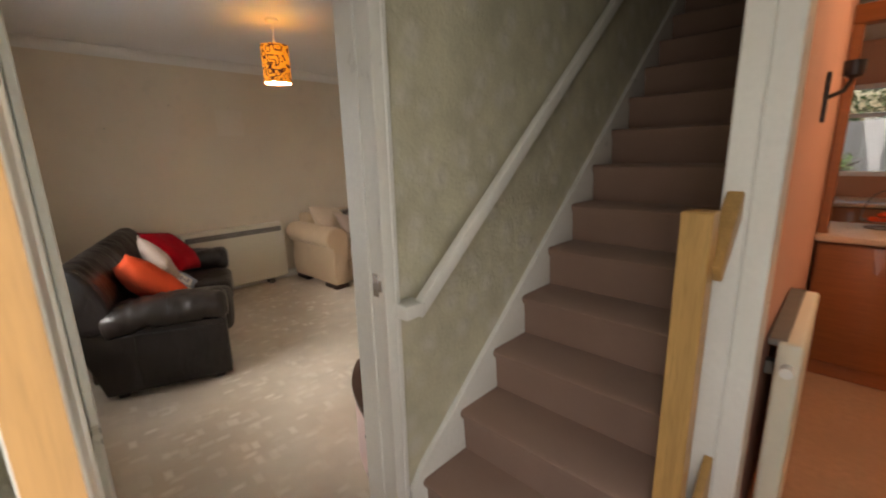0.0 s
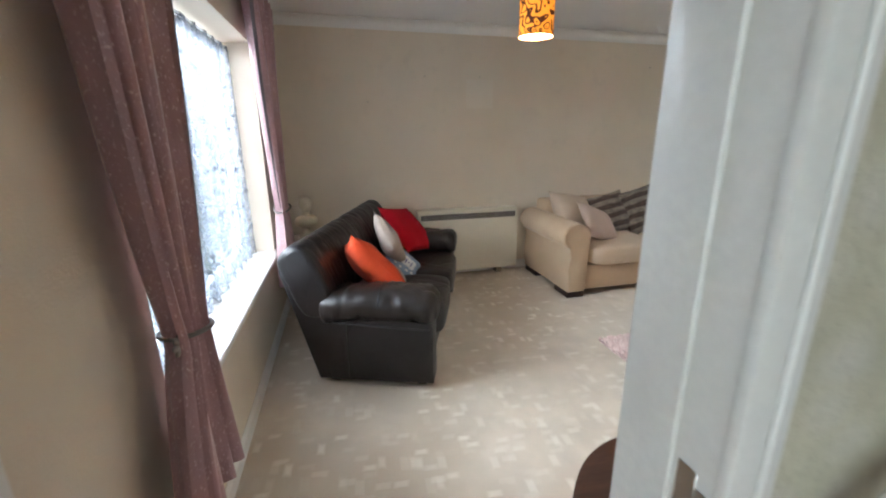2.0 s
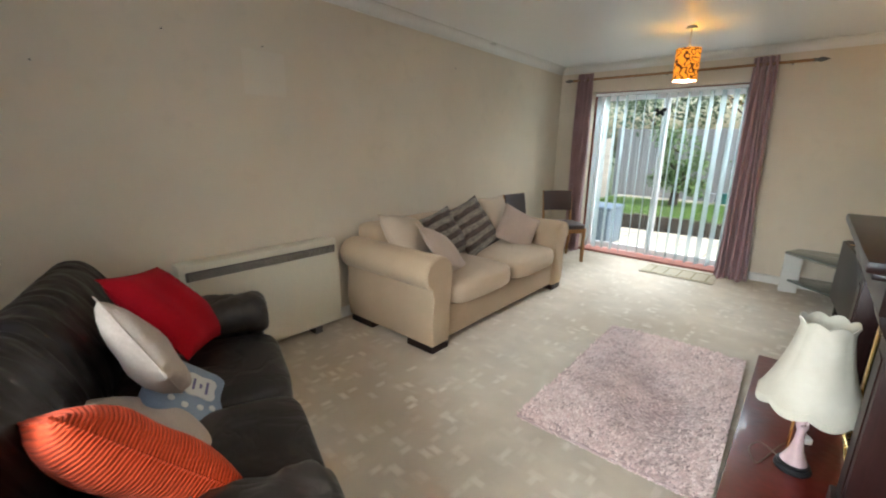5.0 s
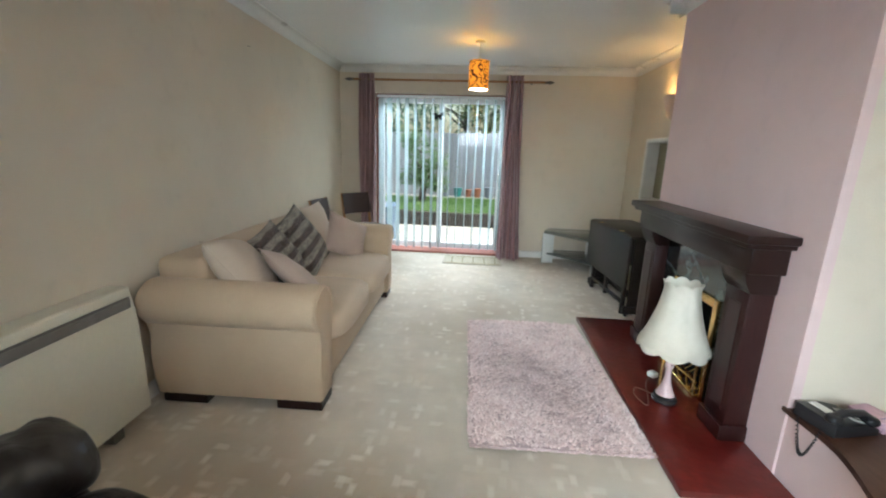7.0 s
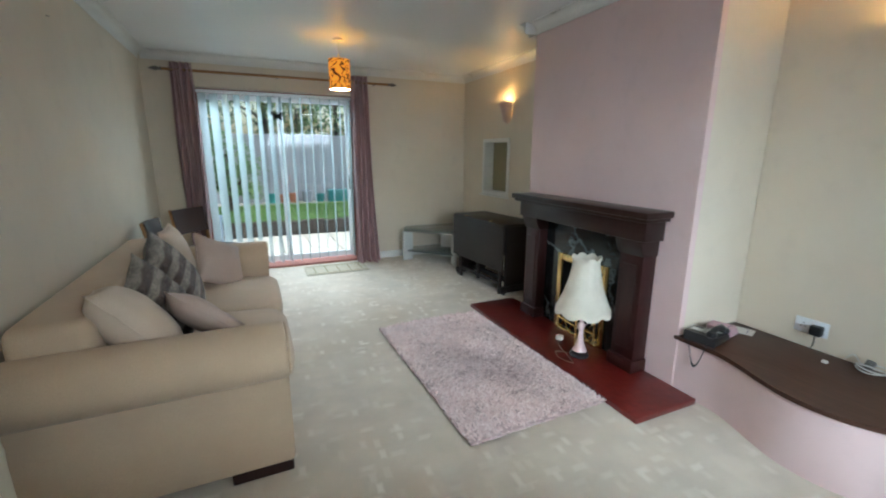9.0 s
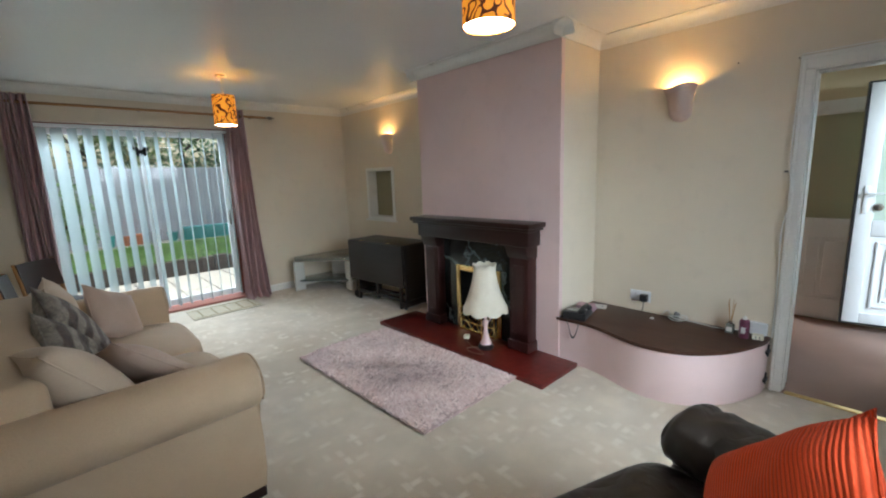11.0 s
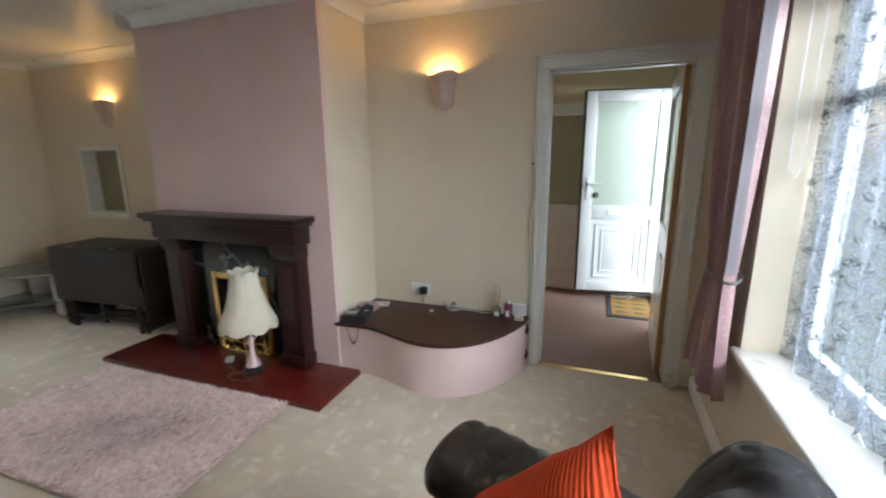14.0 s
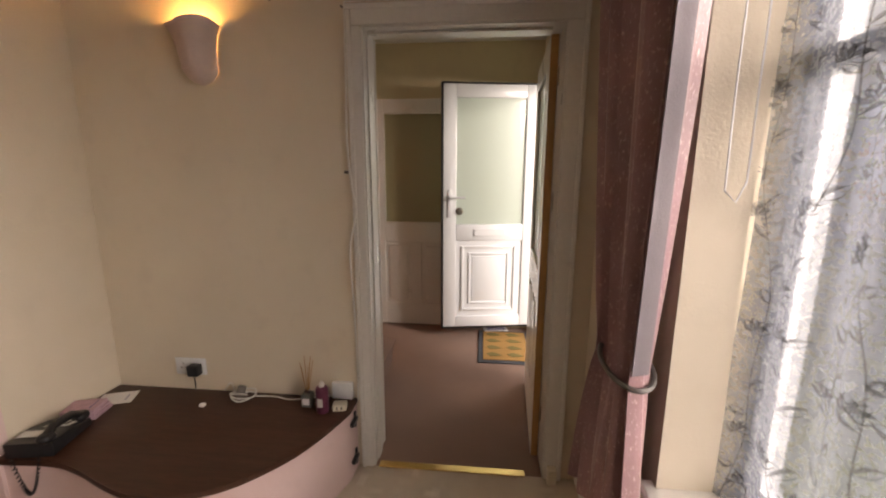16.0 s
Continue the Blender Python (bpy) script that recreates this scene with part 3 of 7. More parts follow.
def leather_sofa():
    t = thing("leather_sofa", pose(-1.60, 0.98, 0, 0, 0, -19), "dark brown leather two-seat sofa with padded arms", "sofa")
    L = 1.66
    part("base", box(-L + 0.2, -0.80, 0.05, -0.2, -0.03, 0.30, 0.03, 3), M["leather"], t)
    # the back leans out behind
    back = [(-0.62, 0.06), (-0.69, 0.06), (-0.885, 0.72), (-0.86, 0.77), (-0.70, 0.74)]
    part("back", prism(bmesh.new(), back, -L + 0.03, -0.03, YZ, 0.03, 3), M["leather"], t, "", 60)
    pillow_back = [(-0.60, 0.45), (-0.575, 0.54), (-0.60, 0.66), (-0.655, 0.79), (-0.715, 0.865), (-0.785, 0.875), (-0.85, 0.83), (-0.885, 0.755), (-0.83, 0.60), (-0.74, 0.45)]
    pad_round = [(0.138 * math.copysign(abs(math.cos(a)) ** 0.8, math.cos(a)), 0.10 * math.copysign(abs(math.sin(a)) ** 0.8, math.sin(a))) for a in (2 * math.pi * i / 16 for i in range(16))]
    for k in (0, 1):
        x0, x1 = (-0.21, -0.0) if not k else (-L, -L + 0.21)
        xm = (x0 + x1) / 2
        side = [(-0.0, 0.045), (-0.0, 0.40), (-0.02, 0.45), (-0.62, 0.50), (-0.82, 0.70), (-0.885, 0.725), (-0.69, 0.045)]
        panel = part("side_panel", prism(bmesh.new(), side, x0 + 0.01, x1 - 0.01, YZ, 0.02, 3), M["leather"], t, "", 60)
        xo = x1 - 0.006 if not k else x0 + 0.006
        part("seam", tube(bmesh.new(), [(xo, -0.02, 0.395), (xo, -0.25, 0.405), (xo, -0.62, 0.425)], 0.006, 6), M["leather"], panel)
        part("seam", tube(bmesh.new(), [(xo, -0.50, 0.41), (xo, -0.50, 0.24), (xo, -0.50, 0.06)], 0.003, 5), M["leather"], panel)
        pad = part("arm_pad", bolster(bmesh.new(), pad_round, -0.655, 0.025,
                                      lambda y, a, b: Vector((xm + a, y, 0.508 + b + 0.022 * math.cos((y + 0.28) * 4.2) - 0.10 * max(0.0, -y - 0.48))), 0.055, 0.022, 3.0 * k), M["leather_worn"], t, "creased padded armrest with a scuffed end", 70)
        part("stitching", tube(bmesh.new(), [(xm + 0.139 * math.copysign(abs(math.cos(a)) ** 0.8, math.cos(a)), -0.30, 0.53 + 0.101 * math.sin(a) ** 0.8) for a in (radians(d) for d in range(0, 181, 12))], 0.003, 5), M["black"], pad)
        xs = (-L / 2 + 0.003, -0.20) if not k else (-L + 0.20, -L / 2 - 0.003)
        bm = soft(bmesh.new(), (xs[1] - xs[0]) / 2, 0.375, 0.105, 7.0, 14, Matrix.Translation(((xs[0] + xs[1]) / 2, -0.33, 0.355)))
        for v in bm.verts:
            v.co.z += 0.010 * noise.noise(Vector((v.co.x * 6, v.co.y * 6, 5)))
        part("seat_cushion", bm, M["leather"], t, "", 70)
        xb = (-L / 2 + 0.002, 0.005) if not k else (-L - 0.005, -L / 2 - 0.002)
        part("back_cushion", bolster(bmesh.new(), pillow_back, *xb, lambda x, a, b: Vector((x, a, b)), 0.05, 0.018, 7.0 + 5 * k, 72), M["leather"], t, "creased pillow back", 70)
        for y in (-0.08, -0.62):
            part("foot", box(xm - 0.03, y - 0.03, 0, xm + 0.03, y + 0.03, 0.05, 0.004), M["black"], t)
    return t


leather_sofa()

# ---- storage heater ----


M["grille_bar"] = surface("pale_grey_grille_bar", (0.33, 0.31, 0.28), 0.5, 0.2, fine=30)


def storage_heater():
    t = thing("storage_heater", LEFT @ pose(0.0, 1.245, 0), "cream enamelled storage heater with a top grille", "heater")
    poly = [(0.004, 0.06), (0.125, 0.06), (0.135, 0.07), (0.125, 0.60), (0.105, 0.705), (0.095, 0.712), (0.004, 0.712)]
    part("body", prism(bmesh.new(), poly, 0.0, 1.075, Matrix(((1, 0, 0, 0), (0, 0, 1, 0), (0, 1, 0, 0), (0, 0, 0, 1))), 0.006, 2), M["heater"], t, "", 30)
    g = part("grille", box(0.118, 0.03, 0.615, 0.1285, 1.045, 0.67, 0.002), M["grille"], t, "dark slotted outlet grille")
    me = mesh_of(box(0, 0, 0, 0.004, 0.985, 0.0022), "slat", M["grille_bar"])
    for i in range(7):
        piece("slat", me, g, Matrix.Translation((0.1278, 0.045, 0.619 + 0.0068 * i)))
    for y in (0.12, 0.85):
        part("foot", box(0.02, y, 0, 0.12, y + 0.06, 0.062, 0.003), M["grille"], t)
    return t


storage_heater()

# ---- fireplace ----


def marble():
    m, nt, b = nodes_of("dark_green_marble")
    co = coords(nt)
    w = noise_tex(nt, co, 2.2, 8.0, 0.62)
    v = nt.nodes.new("ShaderNodeMath")
    v.operation = "SUBTRACT"
    nt.links.new(w, v.inputs[0])
    v.inputs[1].default_value = 0.5
    a = nt.nodes.new("ShaderNodeMath")
    a.operation = "ABSOLUTE"
    nt.links.new(v.outputs[0], a.inputs[0])
    col = mix(nt, ramp(nt, a.outputs[0], 0.022, 0.0), (0.012, 0.017, 0.017), (0.13, 0.155, 0.155))
    nt.links.new(col, b.inputs["Base Color"])
    b.inputs["Roughness"].default_value = 0.12
    return m


M["marble"] = marble()
M["hearth"] = surface("oxblood_painted_stone", (0.115, 0.010, 0.007), 0.34, var=0.25, scale=6, fine=22, relief=0.35, dist=0.006, coat=0.3)


def fire_surround():
    t = thing("fire_surround", pose(BRX, 0, 0), "dark mahogany fire surround with corbels and mantel shelf", "fireplace")
    Y0, Y1 = 2.36, 3.74
    sh = bmesh.new()
    bx(sh, -0.225, Y0, 1.045, -0.002, Y1, 1.085, 0.008, 2)
    bx(sh, -0.205, Y0 + 0.02, 1.022, -0.002, Y1 - 0.02, 1.045, 0.006, 2)
    part("mantel_shelf", sh, M["mahogany"], t)
    part("frieze", box(-0.165, Y0 + 0.05, 0.90, -0.002, Y1 - 0.05, 1.022, 0.006, 2), M["mahogany"], t)
    for y0, y1 in ((Y0 + 0.085, Y0 + 0.265), (Y1 - 0.265, Y1 - 0.085)):
        leg = bmesh.new()
        bx(leg, -0.115, y0, 0.036, -0.002, y1, 0.80, 0.006, 2)
        bx(leg, -0.135, y0 - 0.012, 0.036, -0.002, y1 + 0.012, 0.12, 0.006, 2)
        lg = part("leg", leg, M["mahogany_z"], t)
        cor = [(-0.002, 0.80), (-0.118, 0.80), (-0.135, 0.83), (-0.15, 0.86), (-0.16, 0.90), (-0.002, 0.90)]
        part("corbel", prism(bmesh.new(), cor, y0 - 0.008, y1 + 0.008, XZ, 0.004), M["mahogany"], lg)
        bm = bmesh.new()
        bx(bm, -0.12, y0 + 0.035, 0.18, -0.1145, y1 - 0.035, 0.74, 0.004)
        part("panel", bm, M["mahogany_z"], lg)
    bp = holed(bmesh.new(), Y0 + 0.265, Y1 - 0.265, 0.036, 0.90, -0.03, -0.002, [(2.78, 3.30, 0.036, 0.64)], "y")
    part("marble_panel", bp, M["marble"], t, "veined dark green marble back panel", 0)
    fr = bmesh.new()
    bx(fr, -0.046, 2.775, 0.036, -0.026, 2.825, 0.645, 0.006, 2)
    bx(fr, -0.046, 3.255, 0.036, -0.026, 3.305, 0.645, 0.006, 2)
    bx(fr, -0.046, 2.826, 0.592, -0.026, 3.254, 0.645, 0.006, 2)
    part("brass_frame", fr, M["brass"], t, "polished brass trim")
    fb = bmesh.new()
    bx(fb, 0.30, 2.75, 0.02, 0.32, 3.33, 0.64)
    bx(fb, 0.0, 2.75, 0.02, 0.30, 2.775, 0.64)
    bx(fb, 0.0, 3.31, 0.02, 0.30, 3.33, 0.64)
    bx(fb, 0.0, 2.775, 0.62, 0.30, 3.31, 0.64)
    bx(fb, 0.0, 2.775, 0.02, 0.30, 3.31, 0.034)
    part("firebox", fb, M["soot"], t, "sooty black firebox")
    return t


fire_surround()


def fire_grate():
    t = thing("fire_grate", pose(BRX - 0.05, 3.04, 0.036), "brass fret and coal grate in the fireplace", "grate")
    for i in range(9):
        y = -0.18 + 0.045 * i
        part("bar", tube(bmesh.new(), [(0.0, y, 0.10), (-0.03, y + 0.01, 0.13), (0.0, y, 0.17), (0.02, y, 0.20)], 0.006, 6), M["brass"], t)
    for z in (0.09, 0.21):
        part("rail", tube(bmesh.new(), [(-0.005, -0.21, z), (-0.03, 0.0, z), (-0.005, 0.21, z)], 0.009, 8), M["brass"], t)
    fr = bmesh.new()
    pts = [(0.0, -0.21 + 0.42 * i / 28, 0.045 + 0.03 * math.sin(i * 0.9)) for i in range(29)]
    tube(fr, pts, 0.008, 6)
    bx(fr, -0.02, -0.22, 0.0, 0.01, 0.22, 0.018, 0.003)
    part("fret", fr, M["brass"], t)
    for y in (-0.2, 0.2):
        part("finial", lathe(bmesh.new(), [(0.016, 0), (0.018, 0.03), (0.008, 0.05), (0.008, 0.2), (0.018, 0.225), (0.012, 0.245), (0.002, 0.255)], 12, pose(-0.01, y, 0)), M["brass"], t)
    rng = random.Random(3)
    for i in range(26):
        m = pose(0.10 + rng.uniform(-0.06, 0.07), rng.uniform(-0.17, 0.17), 0.15 + rng.uniform(-0.03, 0.05), rng.uniform(0, 90), rng.uniform(0, 90), rng.uniform(0, 90))
        r = rng.uniform(0.022, 0.036)
        part("coal", soft(bmesh.new(), r, r * 0.8, r * 0.7, 2.6, 5, m), M["soot"], t)
    return t


fire_grate()
hb = box(-1.015, 2.08, 0.0, BRX - 0.001, 3.99, 0.036, 0.006, 2)
solo("hearth", hb, M["hearth"], "oxblood red painted hearth slab in front of the fireplace", "hearth")

# ---- curved telephone shelf ----
EDGE = [(-0.545, 2.25), (-0.535, 2.12), (-0.535, 2.0), (-0.565, 1.88), (-0.61, 1.76), (-0.645, 1.64), (-0.65, 1.54), (-0.63, 1.43), (-0.575, 1.32),
        (-0.49, 1.23), (-0.38, 1.15), (-0.25, 1.09), (-0.12, 1.045)]


def smooth_line(pts, k=4):
    out = []
    for i in range(len(pts) - 1):
        p0, p1, p2, p3 = (Vector(pts[max(0, min(len(pts) - 1, i + d))]) for d in (-1, 0, 1, 2))
        for j in range(k):
            t = j / k
            out.append(0.5 * (2 * p1 + (p2 - p0) * t + (2 * p0 - 5 * p1 + 4 * p2 - p3) * t * t + (3 * p1 - p0 - 3 * p2 + p3) * t ** 3))
    out.append(Vector(pts[-1]))
    return [tuple(p) for p in out]


def curved_shelf():
    t = thing("shelf_unit", I4, "low pink curved wall unit with a dark wooden top", "shelf")
    line = smooth_line(EDGE)
    base = [(x + 0.012, y) for x, y in line] + [(-0.003, 1.04), (-0.003, 2.243)]
    part("base", prism(bmesh.new(), base, 0.0, 0.334, I4), M["pink_wall"], t, "pink painted plaster base", 60)
    top = [(x - 0.008, y) for x, y in line] + [(-0.10, 1.035), (-0.003, 1.035), (-0.003, 2.25)]
    top[0] = (-0.553, 2.262)
    part("top", prism(bmesh.new(), top, 0.335, 0.358, I4, 0.004, 2), M["shelf_wood"], t, "dark walnut top", 60)
    for z in (0.08, 0.27):
        bm = box(-0.11, 1.022, z, -0.04, 1.04, z + 0.02, 0.004)
        bx(bm, -0.06, 1.028, z - 0.03, -0.045, 1.038, z + 0.05, 0.003)
        part("hinge", bm, M["black"], t, "black iron hinge")
    return t


curved_shelf()

# ---- rug ----


def shaggy_rug():
    m, nt, b = nodes_of("pink_shag")
    ge = nt.nodes.new("ShaderNodeNewGeometry")
    co = coords(nt)
    big = noise_tex(nt, co, 4.0, 4.0)
    col = mix(nt, ge.outputs["Random Per Island"], (0.68, 0.48, 0.45), (0.95, 0.80, 0.76))
    col = mix(nt, ramp(nt, big, 0.54, 0.74), col, (0.62, 0.46, 0.425))
    tuft = noise_tex(nt, co, 26.0, 3.0)
    col = mix(nt, ramp(nt, tuft, 0.60, 0.74), col, (0.54, 0.39, 0.36))
    nt.links.new(col, b.inputs["Base Color"])
    b.inputs["Roughness"].default_value = 0.85
    b.inputs["Sheen Weight"].default_value = 0.5
    t = thing("rug", pose(-1.905, 2.268, 0.001, 0, 0, 1.6), "dusty pink shaggy rug beside the hearth", "rug")
    W, H = 0.87, 1.53
    rng = np.random.default_rng(4)
    bm = sheet(bmesh.new(), lambda u, v: Vector((W * u, H * v, 0.014 + 0.008 * noise.noise(Vector((u * 9, v * 14, 0))))), 40, 64, 0.012)
    part("backing", bm, M["rug_pad"], t, "", 60)
    n = 24000
    x, y = rng.uniform(0.0, W, n), rng.uniform(0.0, H, n)
    flow = np.sin(x * 7 + y * 3) * 1.3 + np.cos(y * 5) * 1.1 + rng.normal(0, 0.9, n)
    lean = rng.uniform(0.014, 0.046, n)
    hgt = rng.uniform(0.012, 0.034, n)
    wd = rng.uniform(0.003, 0.008, n)
    a, c = np.cos(flow), np.sin(flow)
    z0 = np.full(n, 0.010)
    v = np.empty((n, 5, 3))
    v[:, 0] = np.stack([x - c * wd, y + a * wd, z0], 1)
    v[:, 1] = np.stack([x + c * wd, y - a * wd, z0], 1)
    v[:, 2] = np.stack([x + a * lean * 0.5 + c * wd, y + c * lean * 0.5 - a * wd, z0 + hgt * 0.75], 1)
    v[:, 3] = np.stack([x + a * lean * 0.5 - c * wd, y + c * lean * 0.5 + a * wd, z0 + hgt * 0.75], 1)
    v[:, 4] = np.stack([x + a * lean * 1.3, y + c * lean * 1.3, z0 + hgt], 1)
    # the pile keeps to the backing, but for a short fringe
    v[:, :, 0] = np.clip(v[:, :, 0], -0.012, W + 0.012)
    v[:, :, 1] = np.clip(v[:, :, 1], -0.014, H + 0.014)
    base = np.arange(n)[:, None] * 5
    faces = np.concatenate([(base + [0, 1, 2]), (base + [0, 2, 3]), (base + [3, 2, 4])]).tolist()
    me = bpy.data.meshes.new("fur")
    me.from_pydata(v.reshape(-1, 3).tolist(), [], faces)
    me.materials.append(m)
    ob = new("fur", me)
    ob.parent = t
    tagged(ob, "matted pink shag pile", "", "", "stuff")


M["rug_pad"] = surface("rug_backing", (0.58, 0.43, 0.41), 0.95, fine=200, relief=0.4)
shaggy_rug()

# ---- pendants and wall lamps ----


def printed_shade():
    m, nt, b = nodes_of("orange_floral_shade")
    co = coords(nt)
    d = put(nt, "ShaderNodeTexNoise", Scale=9.0, Detail=1.0)
    nt.links.new(co, d.inputs["Vector"])
    v = put(nt, "ShaderNodeTexVoronoi", Scale=19.0)
    v.feature = "SMOOTH_F1"
    nt.links.new(mix(nt, 0.12, (0, 0, 0), d.outputs["Color"]), v.inputs["Vector"])
    ad = nt.nodes.new("ShaderNodeVectorMath")
    nt.links.new(co, ad.inputs[0])
    sc = nt.nodes.new("ShaderNodeVectorMath")
    sc.operation = "SCALE"
    sc.inputs["Scale"].default_value = 0.09
    nt.links.new(d.outputs["Color"], sc.inputs[0])
    nt.links.new(sc.outputs[0], ad.inputs[1])
    nt.links.new(ad.outputs[0], v.inputs["Vector"])
    mu = nt.nodes.new("ShaderNodeMath")
    mu.operation = "MULTIPLY"
    mu.inputs[1].default_value = 24.0
    nt.links.new(v.outputs["Distance"], mu.inputs[0])
    si = nt.nodes.new("ShaderNodeMath")
    si.operation = "SINE"
    nt.links.new(mu.outputs[0], si.inputs[0])
    rings = ramp(nt, si.outputs[0], 0.25, 0.5)
    near = ramp(nt, v.outputs["Distance"], 0.70, 0.62)
    k = nt.nodes.new("ShaderNodeMath")
    k.operation = "MULTIPLY"
    nt.links.new(rings, k.inputs[0])
    nt.links.new(near, k.inputs[1])
    col = mix(nt, k.outputs[0], (0.95, 0.42, 0.05), (0.10, 0.025, 0.012))
    nt.links.new(col, b.inputs["Base Color"])
    b.inputs["Roughness"].default_value = 0.8
    # the lit cloth gives off the bulb's light
    nt.links.new(mix(nt, k.outputs[0], (1.0, 0.30, 0.015), (0.05, 0.008, 0.002)), b.inputs["Emission Color"])
    b.inputs["Emission Strength"].default_value = 0.42
    return m


def glow(name, c, s):
    m, nt, b = nodes_of(name)
    b.inputs["Base Color"].default_value = (*c, 1)
    b.inputs["Emission Color"].default_value = (*c, 1)
    b.inputs["Emission Strength"].default_value = s
    return m


M["shade_print"] = printed_shade()
M["diffuser"] = glow("lit_white_diffuser", (1.0, 0.88, 0.70), 24.0)


def pendant(x, y):
    t = thing("pendant_lamp", pose(x, y, 0), "lit pendant lamp with an orange floral drum shade", "ceiling lamp", "pendant lamps")
    part("rose", lathe(bmesh.new(), [(0.045, CEIL - 0.024), (0.045, CEIL - 0.008), (0.038, CEIL - 0.001)], 24), M["white"], t, "white ceiling rose")
    part("cord", tube(bmesh.new(), [(0, 0, 2.29), (0.001, 0, 2.36), (0, 0, CEIL - 0.02)], 0.0045, 8), M["white"], t, "white flex")
    part("lamp_holder", lathe(bmesh.new(), [(0.018, 2.22), (0.018, 2.28), (0.008, 2.30)], 16), M["white"], t)
    bm = lathe(bmesh.new(), [(0.098, 2.0), (0.098, 2.26)], 40, cap=False)
    sh = part("shade", bm, M["shade_print"], t, "orange cloth with dark flowers", 60)
    for z in (2.0, 2.26):
        part("rim", tube(bmesh.new(), [(0.098 * math.cos(a), 0.098 * math.sin(a), z) for a in (2 * math.pi * i / 40 for i in range(41))], 0.0025, 6), M["shade_print"], sh)
    part("diffuser", lathe(bmesh.new(), [(0.094, 2.004), (0.094, 2.008)], 40), M["diffuser"], t, "glowing white diffuser")
    # added disc, hidden in the shade: keeps the diffuser's glow off the ceiling
    part("light_stop", lathe(bmesh.new(), [(0.0955, 2.0095), (0.0955, 2.012)], 40), M["white"], t, "added white disc blocking upward light from the diffuser")
    bulb_lamp("pendant_bulb", (x, y, 2.225), 2.4, WARM, 0.035)
    return t


pendant(-1.965, 1.69)
pendant(-1.957, 4.92)
M["plaster_pink"] = surface("pale_pink_ceramic", (0.62, 0.48, 0.43), 0.4, var=0.04, fine=50, relief=0.05)


def wall_lamp(y, z):
    """A ceramic uplighter rolled from a sheet, with a lap across its front."""
    t = thing("wall_lamp", pose(0, y, z), "lit pale pink ceramic wall uplighter", "wall lamp", "wall lamps")

    def body(u, v):
        a = math.pi * (u - 0.5)
        w = 0.062 + 0.046 * v ** 1.8 + 0.004 * math.sin(v * 6)
        d = 0.045 + 0.065 * v
        zz = -0.125 + 0.23 * v + (0.012 * math.sin(u * 7) if v > 0.9 else 0)
        if v < 0.3:
            k = max(0.0, 1 - (1 - v / 0.3) ** 2) ** 0.5
            w, d = w * k + 0.004, d * k + 0.004
        return Vector((-0.004 - d * math.cos(a), w * math.sin(a) - 0.012 * (1 - v), zz))
    part("body", sheet(bmesh.new(), body, 24, 18, 0.006), M["plaster_pink"], t, "", 70)

    def lap(u, v):
        p = body(0.16 + 0.40 * u - 0.08 * v + 0.05, 0.30 + 0.715 * v)
        return p + Vector((-0.008 * math.sin(math.pi * u), 0, 0))
    part("lap", sheet(bmesh.new(), lap, 12, 12, 0.005), M["plaster_pink"], t, "", 70)
    slit = [body(0.67 - 0.06 * k, 0.55 + 0.24 * k) + Vector((-0.012, 0, 0)) for k in (0.0, 0.25, 0.5, 0.75, 1.0)]
    part("seam", tube(bmesh.new(), slit, 0.0012, 5), M["plaster_pink"], t, "raised seam along the lap")
    part("bulb", lathe(bmesh.new(), [(0.004, -0.01), (0.018, 0.01), (0.02, 0.035), (0.012, 0.055), (0.002, 0.06)], 14, pose(-0.05, 0, 0)), M["bulb_glow"], t, "glowing bulb")
    bulb_lamp("wall_lamp_bulb", (-0.055, y, z + 0.085), 3.6, (1.0, 0.55, 0.17), 0.02)
    return t


M["bulb_glow"] = glow("lit_bulb", (1.0, 0.7, 0.35), 6.0)
wall_lamp(1.655, 1.885)
wall_lamp(5.06, 1.885)
# ---- patio door, blinds, curtains ----
M["red_frame"] = wood("red_brown_timber_frame", (0.20, 0.055, 0.035), 0.4, "z", 0.2, 0.15)
M["pink_sill"] = surface("terracotta_threshold", (0.42, 0.17, 0.13), 0.5, var=0.12, fine=60, relief=0.1)


def clear_glass():
    m, nt, b = nodes_of("clear_glass")
    b.inputs["Base Color"].default_value = (1, 1, 1, 1)
    b.inputs["Roughness"].default_value = 0.0
    b.inputs["Transmission Weight"].default_value = 1.0
    b.inputs["IOR"].default_value = 1.45
    return m


def frosted_glass():
    m, nt, b = nodes_of("obscured_glass")
    b.inputs["Base Color"].default_value = (0.82, 0.93, 0.84, 1)
    b.inputs["Roughness"].default_value = 0.34
    b.inputs["Coat Weight"].default_value = 0.6
    b.inputs["Coat Roughness"].default_value = 0.06
    b.inputs["Transmission Weight"].default_value = 0.5
    bump(nt, noise_tex(nt, coords(nt), 90, 2.0), b, 0.12, 0.006)
    return m




def shaded_glass():
    """Obscured glass, mostly reflective; the dim wall's shade behind it is painted in as green-brown."""
    m, nt, b = nodes_of("obscured_glass_shaded_olive")
    b.inputs["Base Color"].default_value = (0.50, 0.48, 0.29, 1)
    b.inputs["Roughness"].default_value = 0.3
    b.inputs["Transmission Weight"].default_value = 0.35
    bump(nt, noise_tex(nt, coords(nt), 70, 2.0), b, 0.3, 0.006)
    return m


M["glass"], M["frosted"], M["shaded_glass"] = clear_glass(), frosted_glass(), shaded_glass()


